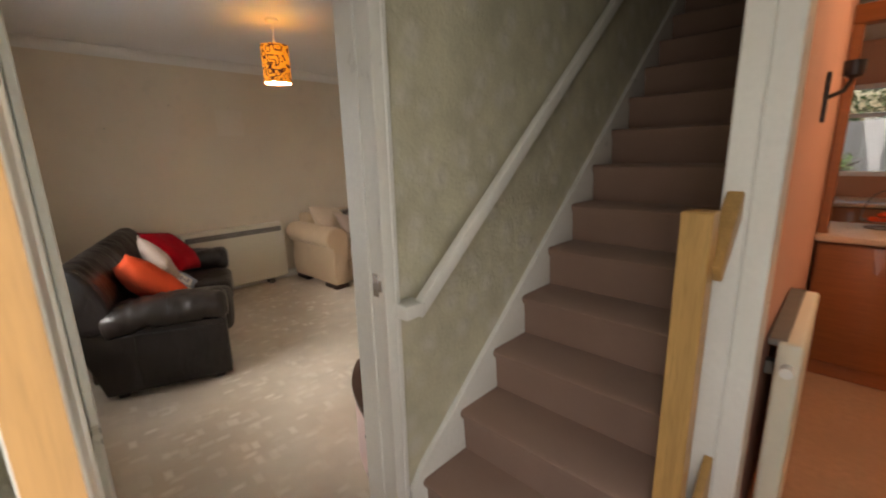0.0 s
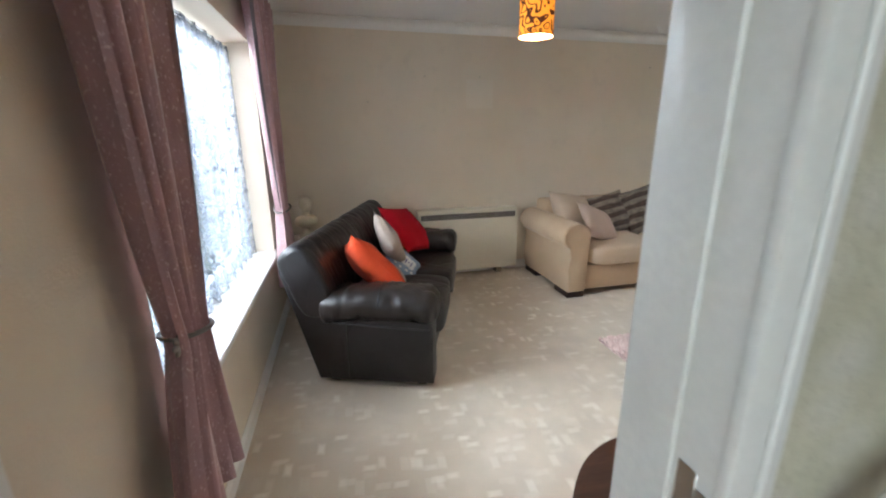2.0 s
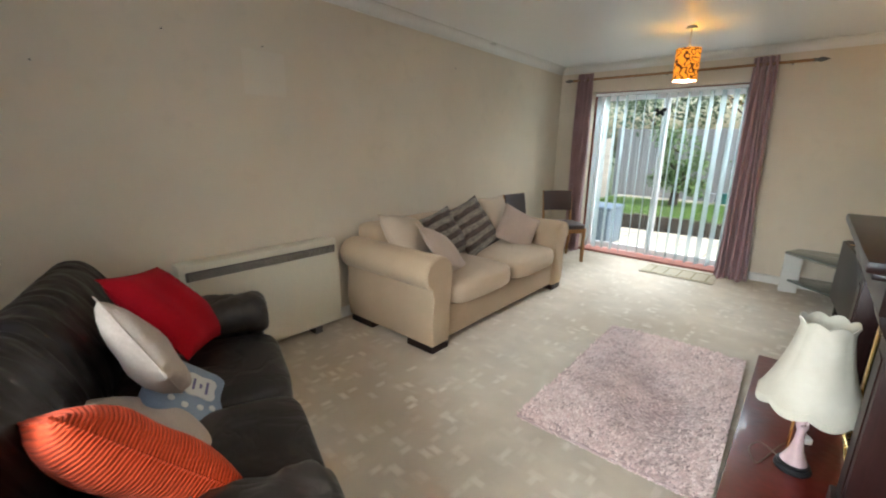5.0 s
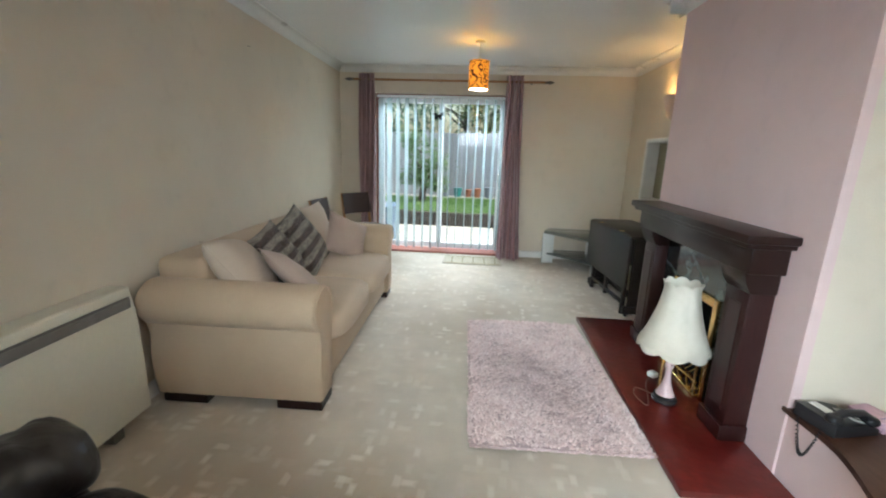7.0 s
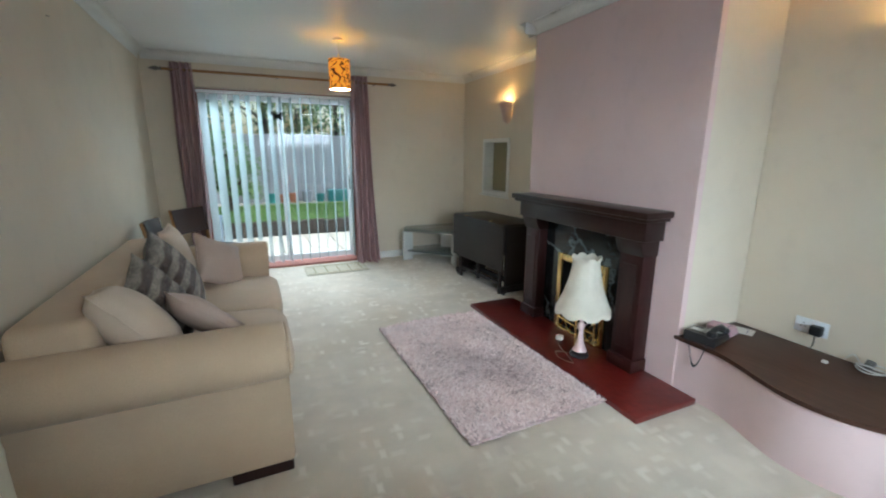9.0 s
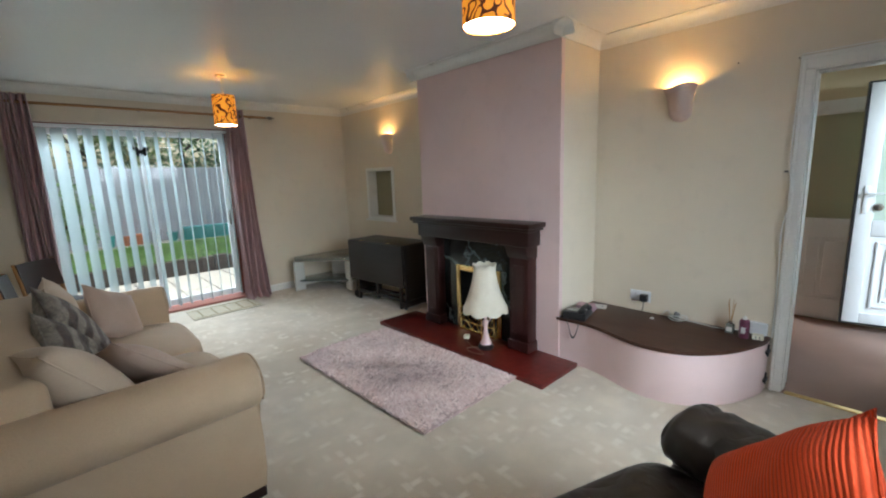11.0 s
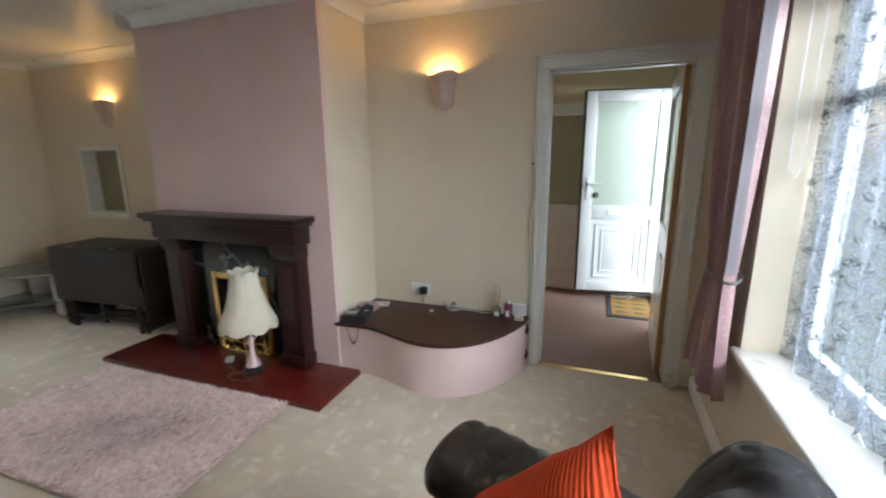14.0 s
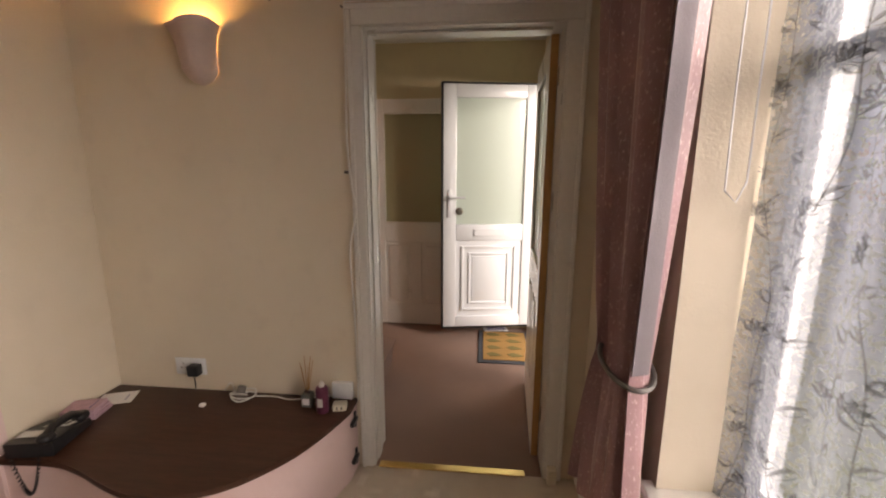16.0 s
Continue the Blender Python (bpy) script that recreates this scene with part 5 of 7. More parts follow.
def front_door():
    t = thing("door_front", pose(1.75, 0.045, 0.10, 0, 0, 100.5), "white uPVC front door standing open, half glazed", "", "", "structure")
    w, h, th, gz = 0.76, 1.95, 0.055, 0.87
    fr = bmesh.new()
    st = 0.105
    bx(fr, 0, 0, 0, st, th, h, 0.006, 2)
    bx(fr, w - st, 0, 0, w, th, h, 0.006, 2)
    for a, b in ((0, 0.09), (gz - 0.13, gz), (h - 0.10, h)):
        bx(fr, st, 0, a, w - st, th, b, 0.006, 2)
    bx(fr, st, 0.018, 0.09, w - st, th - 0.018, gz - 0.13)
    part("frame", fr, M["upvc"], t, "", 30)
    for g, wd, y in ((0.045, 0.022, 0.002), (0.105, 0.018, 0.004)):
        a, b, c, d = st + g, w - st - g, 0.09 + g, gz - 0.13 - g
        mo = bmesh.new()
        for x0, z0, x1, z1 in ((a, c, a + wd, d), (b - wd, c, b, d), (a + wd, c, b - wd, c + wd), (a + wd, d - wd, b - wd, d)):
            bx(mo, x0, y, z0, x1, th - y, z1, 0.008, 2)
        part("panel_moulding", mo, M["upvc"], t)
    part("panel", box(st + 0.135, 0.010, 0.225, w - st - 0.135, th - 0.010, gz - 0.265, 0.007, 2), M["upvc"], t)
    part("pane", box(st - 0.004, 0.02, gz - 0.004, w - st + 0.004, 0.034, h - 0.096), M["frosted"], t, "obscured glass", 0)
    gk = bmesh.new()
    for a, b, c, d in ((w, w + 0.014, 0, h), (0, w + 0.014, h, h + 0.012), (0, w + 0.014, -0.012, 0)):
        bx(gk, a, -0.004, c, b, th + 0.004, d)
    part("gasket", gk, M["black"], t, "black rubber seal")
    part("letter_plate", box(w / 2 - 0.13, th, gz - 0.095, w / 2 + 0.13, th + 0.010, gz - 0.035, 0.004), M["upvc"], t)
    h1 = bmesh.new()
    bx(h1, w - 0.07, th, 0.93, w - 0.035, th + 0.012, 1.15, 0.005, 2)
    tube(h1, [(w - 0.052, th + 0.01, 1.09), (w - 0.052, th + 0.05, 1.09), (w - 0.08, th + 0.055, 1.09), (w - 0.17, th + 0.052, 1.09)], 0.009, 8)
    part("handle", h1, M["upvc"], t, "white lever handle")
    k = bmesh.new()
    lathe(k, [(0.03, 0), (0.03, 0.01), (0.012, 0.012), (0.012, 0.03)], 14, pose(w - 0.13, th, 0.98, -90, 0, 0))
    part("lock", k, M["chrome"], t)
    return t


front_door()
fdf = bmesh.new()
bx(fdf, 0.72, -0.20, 0.03, 0.785, -0.12, 2.12, 0.004)
bx(fdf, 1.595, -0.20, 0.03, 1.66, -0.12, 2.12, 0.004)
bx(fdf, 0.785, -0.20, 2.06, 1.595, -0.12, 2.12, 0.004)
bx(fdf, 0.72, -0.26, 0.0, 1.66, -0.05, 0.03, 0.004)
structure("trim_front_door", fdf, M["upvc"], "white uPVC front door frame")
M["coir"] = surface("tan_coir_mat", (0.42, 0.23, 0.07), 0.95, fine=260, relief=0.6)
M["coir_leaf"] = surface("olive_leaf_print", (0.20, 0.16, 0.05), 0.95, fine=260, relief=0.5)
M["rubber"] = surface("grey_rubber_border", (0.06, 0.065, 0.075), 0.8, fine=80)
hm = thing("hall_mat", pose(1.13, 0.05, 0), "tan coir mat with leaf pattern and dark rubber border", "mat")
part("border", box(0, 0, 0.0, 0.62, 0.43, 0.010, 0.004), M["rubber"], hm)
part("mat", box(0.04, 0.04, 0.0102, 0.58, 0.39, 0.016, 0.003), M["coir"], hm)
for i in range(4):
    for j in range(2):
        lf = bmesh.new()
        prism(lf, [(0, -0.022), (0.03, -0.03), (0.06, 0), (0.03, 0.03), (0, 0.022), (-0.04, 0)], 0.0162, 0.018, pose(0.12 + 0.13 * i, 0.13 + 0.16 * j, 0, 0, 0, 80) @ Matrix.Diagonal((1.3, 1.2, 1, 1)))
        part("leaf", lf, M["coir_leaf"], hm)
M["paper"] = surface("printed_paper", (0.70, 0.68, 0.66), 0.7, var=0.05, fine=30, relief=0.02)
M["ink"] = surface("blue_print", (0.16, 0.14, 0.28), 0.7)
lt = thing("leaflet", pose(1.76, 0.22, 0.0, 0, 0, 12), "folded printed leaflets on the hall carpet", "leaflet")
part("sheet", box(0, 0, 0.001, 0.10, 0.21, 0.012, 0.002), M["paper"], lt)
for i in range(4):
    part("print_bar", box(0.015 + 0.02 * i, 0.02, 0.0121, 0.025 + 0.02 * i, 0.18, 0.0128), M["ink"], lt)

# ---- stairs ----


def staircase():
    t = thing("staircase", I4, "carpeted staircase with white string and pine newel", "stairs", "", "structure")
    rise, go = 0.193, 0.2217
    for n in range(1, 14):
        y0 = 1.083 + go * (n - 1)
        z = 0.02 + rise * n
        prof = [(y0 + 0.022, 0.02 + rise * (n - 1) - 0.004), (y0 + 0.012, z - 0.05), (y0 - 0.004, z - 0.03), (y0 - 0.008, z - 0.012), (y0 + 0.004, z), (y0 + go + 0.03, z), (y0 + go + 0.03, z - 0.10), (y0 + 0.06, 0.02 + rise * (n - 1) - 0.004)]
        part("step", prism(bmesh.new(), prof, 0.198, 1.035, YZ, 0.0), M["hall_carpet"], t, "", 50)
    sl = rise / go
    y1 = 1.083 + 13 * go

    def zline(y, off):
        return 0.213 + sl * (y - 1.083) + off
    st = [(1.02, 0.0), (1.30, 0.0), (y1, zline(y1, -0.35)), (y1, zline(y1, 0.055)), (1.083, zline(1.083, 0.062)), (1.02, 0.19)]
    part("string", prism(bmesh.new(), st, 0.171, 0.198, YZ, 0.004), M["white"], t, "white painted wall string", 30)
    rp = bmesh.new()
    for (ya, za), (yb, zb) in (((1.05, 0.915), (1.05 + 2.6, 0.915 + 2.6 * sl)),):
        a = math.degrees(math.atan2(zb - za, yb - ya))
        bx(rp, -0.020, 0, -0.016, 0.020, math.hypot(zb - za, yb - ya), 0.035, 0.008, 2, pose(0.232, ya, za, a, 0, 0))
    bx(rp, 0.172, 0.985, 0.915, 0.254, 1.075, 0.965, 0.008, 2)
    part("handrail", rp, M["white"], t, "white painted wall handrail")
    nw = bmesh.new()
    bx(nw, 0.965, 1.215, 0.0, 1.032, 1.282, 1.31, 0.004)
    part("newel", nw, M["pine"], t, "varnished pine newel post")
    os = [(1.284, 0.0), (1.45, 0.0), (y1, zline(y1, -0.35)), (y1, zline(y1, 0.06)), (1.284, zline(1.284, 0.06))]
    part("outer_string", prism(bmesh.new(), os, 1.036, 1.059, YZ, 0.003), M["pine"], t, "pine outer string")
    hr = bmesh.new()
    a = math.degrees(math.atan2(sl, 1))
    bx(hr, -0.02, 0, -0.03, 0.02, 0.40, 0.03, 0.006, 2, pose(1.03, 1.27, 1.16, a, 0, 0))
    part("outer_rail", hr, M["pine"], t)
    return t


staircase()
strike = thing("trim_strike_plate", I4, "worn chrome strike plate on the door lining", "", "", "structure")
sp = bmesh.new()
bx(sp, 0.118, 0.9545, 0.985, 0.148, 0.9568, 1.065, 0.001)
bx(sp, 0.148, 0.955, 1.005, 0.166, 0.9568, 1.045, 0.001)
part("plate", sp, M["chrome"], strike)
# ---- cushions ----
SOFA_L = pose(-1.60, 0.98, 0, 0, 0, -19)
SOFA_B = pose(-2.695, 2.44, 0, 0, 0, 1.0)


def ribbed_cloth(name, c, scale, axis=0):
    """Chunky ribbed knit or cord."""
    m, nt, b = nodes_of(name)
    co = coords(nt)
    w = put(nt, "ShaderNodeTexWave", Scale=scale, Distortion=0.6, Detail=1.0)
    w.bands_direction = "X" if axis == 0 else "Z"
    nt.links.new(co, w.inputs["Vector"])
    n = noise_tex(nt, co, 6.0)
    col = mix(nt, ramp(nt, n, 0.3, 0.7), shade(c, 0.85), shade(c, 1.1))
    col = mix(nt, ramp(nt, w.outputs["Fac"], 0.35, 0.0), col, shade(c, 0.6))
    nt.links.new(col, b.inputs["Base Color"])
    b.inputs["Roughness"].default_value = 0.9
    b.inputs["Sheen Weight"].default_value = 0.06
    b.inputs["Specular IOR Level"].default_value = 0.2
    bump(nt, w.outputs["Fac"], b, 0.6, 0.006)
    return m


def striped_fur():
    m, nt, b = nodes_of("brown_striped_fur")
    co = coords(nt)
    n1, n2 = noise_tex(nt, co, 7.0, 4.0), noise_tex(nt, coords(nt, (1, 1, 0.4)), 120, 3.0)
    sep = nt.nodes.new("ShaderNodeSeparateXYZ")
    nt.links.new(co, sep.inputs[0])
    a = nt.nodes.new("ShaderNodeMath")
    a.operation = "MULTIPLY_ADD"
    nt.links.new(n1, a.inputs[0])
    a.inputs[1].default_value = 0.035
    nt.links.new(sep.outputs[2], a.inputs[2])
    s = nt.nodes.new("ShaderNodeMath")
    s.operation = "MULTIPLY"
    nt.links.new(a.outputs[0], s.inputs[0])
    s.inputs[1].default_value = 64.0
    si = nt.nodes.new("ShaderNodeMath")
    si.operation = "SINE"
    nt.links.new(s.outputs[0], si.inputs[0])
    blot = noise_tex(nt, coords(nt, (1, 1, 2.5)), 13.0, 2.0)
    dark = mix(nt, ramp(nt, blot, 0.4, 0.6), (0.035, 0.02, 0.015), (0.09, 0.052, 0.036))
    light = mix(nt, ramp(nt, blot, 0.4, 0.6), (0.20, 0.175, 0.14), (0.34, 0.295, 0.235))
    col = mix(nt, ramp(nt, si.outputs[0], -0.35, 0.35), dark, light)
    col = mix(nt, ramp(nt, n2, 0.4, 0.8), col, (0.10, 0.08, 0.07))
    nt.links.new(col, b.inputs["Base Color"])
    b.inputs["Roughness"].default_value = 0.95
    b.inputs["Sheen Weight"].default_value = 0.12
    bump(nt, n2, b, 0.7, 0.008)
    return m


M["orange_cord"] = ribbed_cloth("burnt_orange_cord", (0.70, 0.075, 0.018), 34.0)
M["red_cloth"] = surface("crimson_wool", (0.36, 0.004, 0.012), 0.95, var=0.15, scale=5, fine=180, relief=0.4, sheen=0.03, spec=0.15)
M["grey_cloth"] = surface("stone_grey_crinkled_cloth", (0.47, 0.385, 0.32), 0.9, var=0.10, scale=9, fine=70, relief=0.6, dist=0.006, stretch=(1, 1, 3), sheen=0.3)
M["fur"] = striped_fur()
M["pale_pink_cloth"] = surface("blush_cushion_cloth", (0.50, 0.38, 0.31), 0.9, var=0.08, fine=220, relief=0.3, sheen=0.3)


def cushion(m, w, h, d, mat, label, seed):
    t = thing("cushion", m, label, "cushion")
    part("cover", pillow(bmesh.new(), w, h, d, 16, 0.016, seed), M[mat], t, "", 80)
    pts = []
    n = 14
    for s in range(4):
        for i in range(n):
            u = 2 * i / n - 1
            u, v = ((u, -1), (1, u), (-u, 1), (-1, -u))[s]
            px, pz = 1 - 0.07 * (1 - u * u) * abs(v) ** 3, 1 - 0.07 * (1 - v * v) * abs(u) ** 3
            pts.append((w / 2 * u * pz, 0, h / 2 * v * px))
    part("piping", tube(bmesh.new(), pts + pts[:1], 0.0035, 5), M[mat], t)
    return t


def lying(at, x, z):
    """A resting place from a centre and the directions of a thing's width and height."""
    x, z = Vector(x).normalized(), Vector(z).normalized()
    y = z.cross(x).normalized()
    return Matrix.Translation(at) @ Matrix((x, y, x.cross(y))).transposed().to_4x4()


cushion(SOFA_L @ lying((-0.36, -0.415, 0.64), (-0.02, 0.69, -0.72), (0.72, 0.28, 0.48)), 0.49, 0.39, 0.17, "orange_cord", "burnt orange corded cushion on the leather sofa", 1.0)
cushion(SOFA_L @ lying((-1.38, -0.39, 0.665), (-0.93, 0.36, -0.18), (-0.46, -0.56, 0.69)), 0.46, 0.47, 0.16, "red_cloth", "crimson woollen cushion on the leather sofa", 2.0)
cushion(SOFA_L @ pose(-0.95, -0.44, 0.64) @ pose(0, 0, 0, 0, 0, 20) @ pose(0, 0, 0, 24, 0, 0) @ pose(0, 0, 0, 0, 35, 0), 0.40, 0.40, 0.15, "grey_cloth", "stone grey crinkled cushion on the leather sofa", 3.0)
cushion(SOFA_L @ pose(-0.68, -0.44, 0.515) @ pose(0, 0, 0, 0, 0, 10) @ pose(0, 0, 0, 62, 0, 0) @ pose(0, 0, 0, 0, 15, 0), 0.38, 0.36, 0.12, "grey_cloth", "stone grey cushion lying flat on the leather sofa", 4.0)
# beige sofa: local y runs along the seat
FACE = pose(0, 0, 0, 0, 0, 90)
cushion(SOFA_B @ pose(-0.54, 1.18, 0.67) @ FACE @ pose(0, 0, 0, -30, 0, 0) @ pose(0, 0, 0, 0, -13, 0), 0.56, 0.50, 0.17, "fur", "brown and grey striped fur cushion on the sofa", 5.0)
cushion(SOFA_B @ pose(-0.56, 0.79, 0.65) @ FACE @ pose(0, 0, 0, -32, 0, 0) @ pose(0, 0, 0, 0, -11, 0), 0.48, 0.44, 0.16, "fur", "brown and grey striped fur cushion on the sofa", 6.0)
cushion(SOFA_B @ pose(-0.59, 0.40, 0.665) @ FACE @ pose(0, 0, 0, 0, 0, 22) @ pose(0, 0, 0, -38, 0, 0) @ pose(0, 0, 0, 0, 14, 0), 0.56, 0.45, 0.22, "cream_cloth", "plain cream cushion in the sofa corner", 7.0)
cushion(SOFA_B @ pose(-0.33, 0.52, 0.60) @ FACE @ pose(0, 0, 0, 0, 0, 34) @ pose(0, 0, 0, -44, 0, 0) @ pose(0, 0, 0, 0, 30, 0), 0.46, 0.44, 0.13, "pale_pink_cloth", "blush cushion leaning on the sofa arm", 8.0)
cushion(SOFA_B @ pose(-0.33, 1.63, 0.625) @ FACE @ pose(0, 0, 0, 0, 0, -34) @ pose(0, 0, 0, -26, 0, 0) @ pose(0, 0, 0, 0, 30, 0), 0.40, 0.38, 0.14, "pale_pink_cloth", "blush cushion propped against the sofa arm", 9.0)
cushion(SOFA_B @ pose(-0.58, 1.60, 0.70) @ FACE @ pose(0, 0, 0, -16, 0, 0), 0.44, 0.44, 0.16, "cream_cloth", "plain cream cushion at the sofa back", 10.0)
M["blue_plush"] = surface("blue_grey_plush", (0.23, 0.29, 0.38), 0.95, var=0.15, scale=8, fine=200, relief=0.4, sheen=0.4)
M["white_plush"] = surface("white_plush", (0.66, 0.65, 0.62), 0.95, var=0.08, fine=200, relief=0.4, sheen=0.4)


def book_cushion():
    t = thing("reading_cushion", SOFA_L @ lying((-0.875, -0.345, 0.495), (-0.012, 0.761, -0.649), (0.252, 0.631, 0.734)), "blue-grey plush cushion shaped like a book with a white cover patch", "cushion")
    part("body", soft(bmesh.new(), 0.138, 0.137, 0.045, 6.0, 12), M["blue_plush"], t, "", 70)
    star = [(0.064 * (1 - 0.16 * math.cos(4 * a)) * math.cos(a) + 0.03, 0.06 * (1 - 0.16 * math.cos(4 * a)) * math.sin(a) + 0.022) for a in (2 * math.pi * i / 24 for i in range(24))]
    part("patch", prism(bmesh.new(), star, 0.0440, 0.0475), M["white_plush"], t, "white appliqué patch")
    for x, w in ((0.004, 0.056), (0.030, 0.022), (0.054, 0.062)):
        part("print_bar", box(x - 0.005, 0.022 - w / 2, 0.0476, x + 0.005, 0.022 + w / 2, 0.0484), M["ink"], t)
    for x, y in ((-0.06, -0.075), (-0.01, -0.085), (0.045, -0.075), (0.088, -0.06), (-0.075, 0.085), (-0.07, 0.03), (-0.08, -0.02)):
        part("spot", lathe(bmesh.new(), [(0.014, 0.040), (0.012, 0.0468)], 10, pose(x, y, 0)), M["white_plush"], t)


book_cushion()

# ---- gateleg table, TV stand, chairs ----


def gateleg_table():
    t = thing("gateleg_table", pose(-0.567, 4.12, 0, 0, 0, 5), "folded dark brown gateleg table in the alcove", "table")
    L = 0.98
    part("top", box(-0.012, 0, 0.71, 0.42, L, 0.735, 0.008, 2), M["dark_table"], t)
    part("drop_leaf", box(-0.03, 0.004, 0.255, -0.010, L - 0.004, 0.728, 0.007, 2), M["dark_table"], t, "hanging drop leaf")
    part("drop_leaf", box(0.418, 0.004, 0.255, 0.438, L - 0.004, 0.728, 0.007, 2), M["dark_table"], t)
    part("end_panel", box(0.03, 0.03, 0.09, 0.38, 0.055, 0.71, 0.004), M["dark_table"], t)
    part("end_panel", box(0.03, L - 0.055, 0.09, 0.38, L - 0.03, 0.71, 0.004), M["dark_table"], t)
    for y in (0.02, L - 0.075):
        part("foot_rail", box(0.0, y, 0.02, 0.41, y + 0.055, 0.09, 0.01, 2), M["dark_table"], t)
        for x in (0.03, 0.36):
            part("caster", lathe(bmesh.new(), [(0.016, 0.0), (0.02, 0.008), (0.016, 0.02)], 12, pose(x, y + 0.027, 0)), M["black"], t)
    part("stretcher", box(0.18, 0.075, 0.06, 0.22, L - 0.075, 0.11, 0.006), M["dark_table"], t)
    for y in (0.10, 0.50, 0.86):
        part("gate_leg", box(0.0, y - 0.018, 0.0 if y != 0.5 else 0.06, 0.036, y + 0.018, 0.70, 0.005), M["dark_table"], t)
    part("gate_rail", box(0.004, 0.118, 0.09, 0.032, 0.842, 0.125, 0.005), M["dark_table"], t)
    for y in (0.25, 0.73):
        part("hinge", box(-0.014, y, 0.7352, 0.03, y + 0.04, 0.7368), M["brass"], t)
    return t


gateleg_table()
M["silver"] = surface("silver_grey_laminate", (0.72, 0.72, 0.69), 0.4, 0.05, var=0.04, fine=60, relief=0.02)


def smoked_glass():
    m, nt, b = nodes_of("smoked_shelf_glass")
    b.inputs["Base Color"].default_value = (0.30, 0.33, 0.30, 1)
    b.inputs["Roughness"].default_value = 0.08
    b.inputs["Transmission Weight"].default_value = 0.5
    return m


M["smoked"] = smoked_glass()


def tv_stand():
    t = thing("tv_stand", I4, "silver-grey corner television stand with smoked glass shelves", "TV stand")
    top = [(-1.03, 5.90), (-0.50, 5.33), (-0.06, 5.42), (-0.06, 6.14), (-0.93, 6.14)]
    part("top", prism(bmesh.new(), top, 0.405, 0.432, I4, 0.003), M["smoked"], t, "smoked glass top", 30)
    low = [(-0.97, 5.91), (-0.52, 5.42), (-0.10, 5.46), (-0.10, 6.10), (-0.90, 6.12)]
    part("shelf", prism(bmesh.new(), low, 0.125, 0.142, I4, 0.003), M["smoked"], t, "smoked glass shelf", 30)
    for x, y, a in ((-0.955, 5.955, 8), (-0.50, 5.445, 82)):
        part("side_panel", box(-0.075, -0.02, 0.0, 0.075, 0.02, 0.405, 0.012, 3, pose(x, y, 0, 0, 0, a)), M["silver"], t, "brushed silver upright")
    part("back_column", box(-0.16, -0.02, 0.0, 0.16, 0.02, 0.405, 0.008, 2, pose(-0.34, 5.86, 0, 0, 0, -42)), M["silver"], t)
    pr = tube(bmesh.new(), [(-1.028, 5.897, 0.417), (-0.503, 5.332, 0.417)], 0.006, 6)
    part("edge_trim", pr, M["chrome"], t)
    return t


tv_stand()
M["vinyl"] = surface("dark_brown_vinyl", (0.045, 0.022, 0.018), 0.5, var=0.15, fine=120, relief=0.2)
M["oak_frame"] = wood("golden_oak_chair", (0.36, 0.18, 0.065), 0.4, "z", 0.2, 0.15)


def dining_chair(m):
    t = thing("dining_chair", m, "oak dining chair with dark brown upholstered seat and back", "chair", "dining chairs")
    part("seat", soft(bmesh.new(), 0.215, 0.22, 0.035, 5.0, 10, pose(0, 0, 0.452)), M["vinyl"], t, "dark brown vinyl seat", 70)
    for y in (-0.19, 0.19):
        part("leg", box(0.16, y - 0.018, 0, 0.198, y + 0.018, 0.435, 0.005), M["oak_frame"], t)
        bm = tube(bmesh.new(), [(-0.24, y, 0), (-0.205, y, 0.25), (-0.20, y, 0.46), (-0.225, y, 0.66), (-0.265, y, 0.86)], [0.016, 0.018, 0.019, 0.017, 0.014], 8)
        part("rear_leg", bm, M["oak_frame"], t)
        part("side_rail", box(-0.20, y - 0.010, 0.37, 0.18, y + 0.010, 0.425, 0.004), M["oak_frame"], t)
    part("front_rail", box(0.17, -0.18, 0.37, 0.19, 0.18, 0.425, 0.004), M["oak_frame"], t)
    part("back_rail", box(-0.21, -0.18, 0.38, -0.19, 0.18, 0.425, 0.004), M["oak_frame"], t)

    def bk(u, v):
        return Vector((-0.228 - 0.045 * v - 0.03 * math.sin(math.pi * u), -0.20 + 0.40 * u, 0.60 + 0.25 * v))
    part("backrest", sheet(bmesh.new(), bk, 12, 8, 0.035), M["vinyl"], t, "dark brown padded back", 60)
    return t


ch = dining_chair(pose(-3.24, 5.50, 0, 0, 0, -38))
copy_thing(ch, pose(-3.35, 4.84, 0, 0, 0, -4))

# ---- bust on its side table ----
M["cream_stone"] = surface("cream_resin", (0.74, 0.65, 0.50), 0.6, var=0.08, fine=50, relief=0.08)
bt = thing("side_table", pose(-3.36, 0.20, 0), "small pale round side table behind the sofa", "table")
part("top", lathe(bmesh.new(), [(0.165, 0.545), (0.17, 0.555), (0.165, 0.57)], 28), M["cream_cloth"], bt)
part("column", lathe(bmesh.new(), [(0.03, 0.03), (0.022, 0.2), (0.034, 0.36), (0.02, 0.545)], 16), M["cream_cloth"], bt)
part("base", lathe(bmesh.new(), [(0.13, 0.0), (0.13, 0.015), (0.03, 0.03)], 24), M["cream_cloth"], bt)


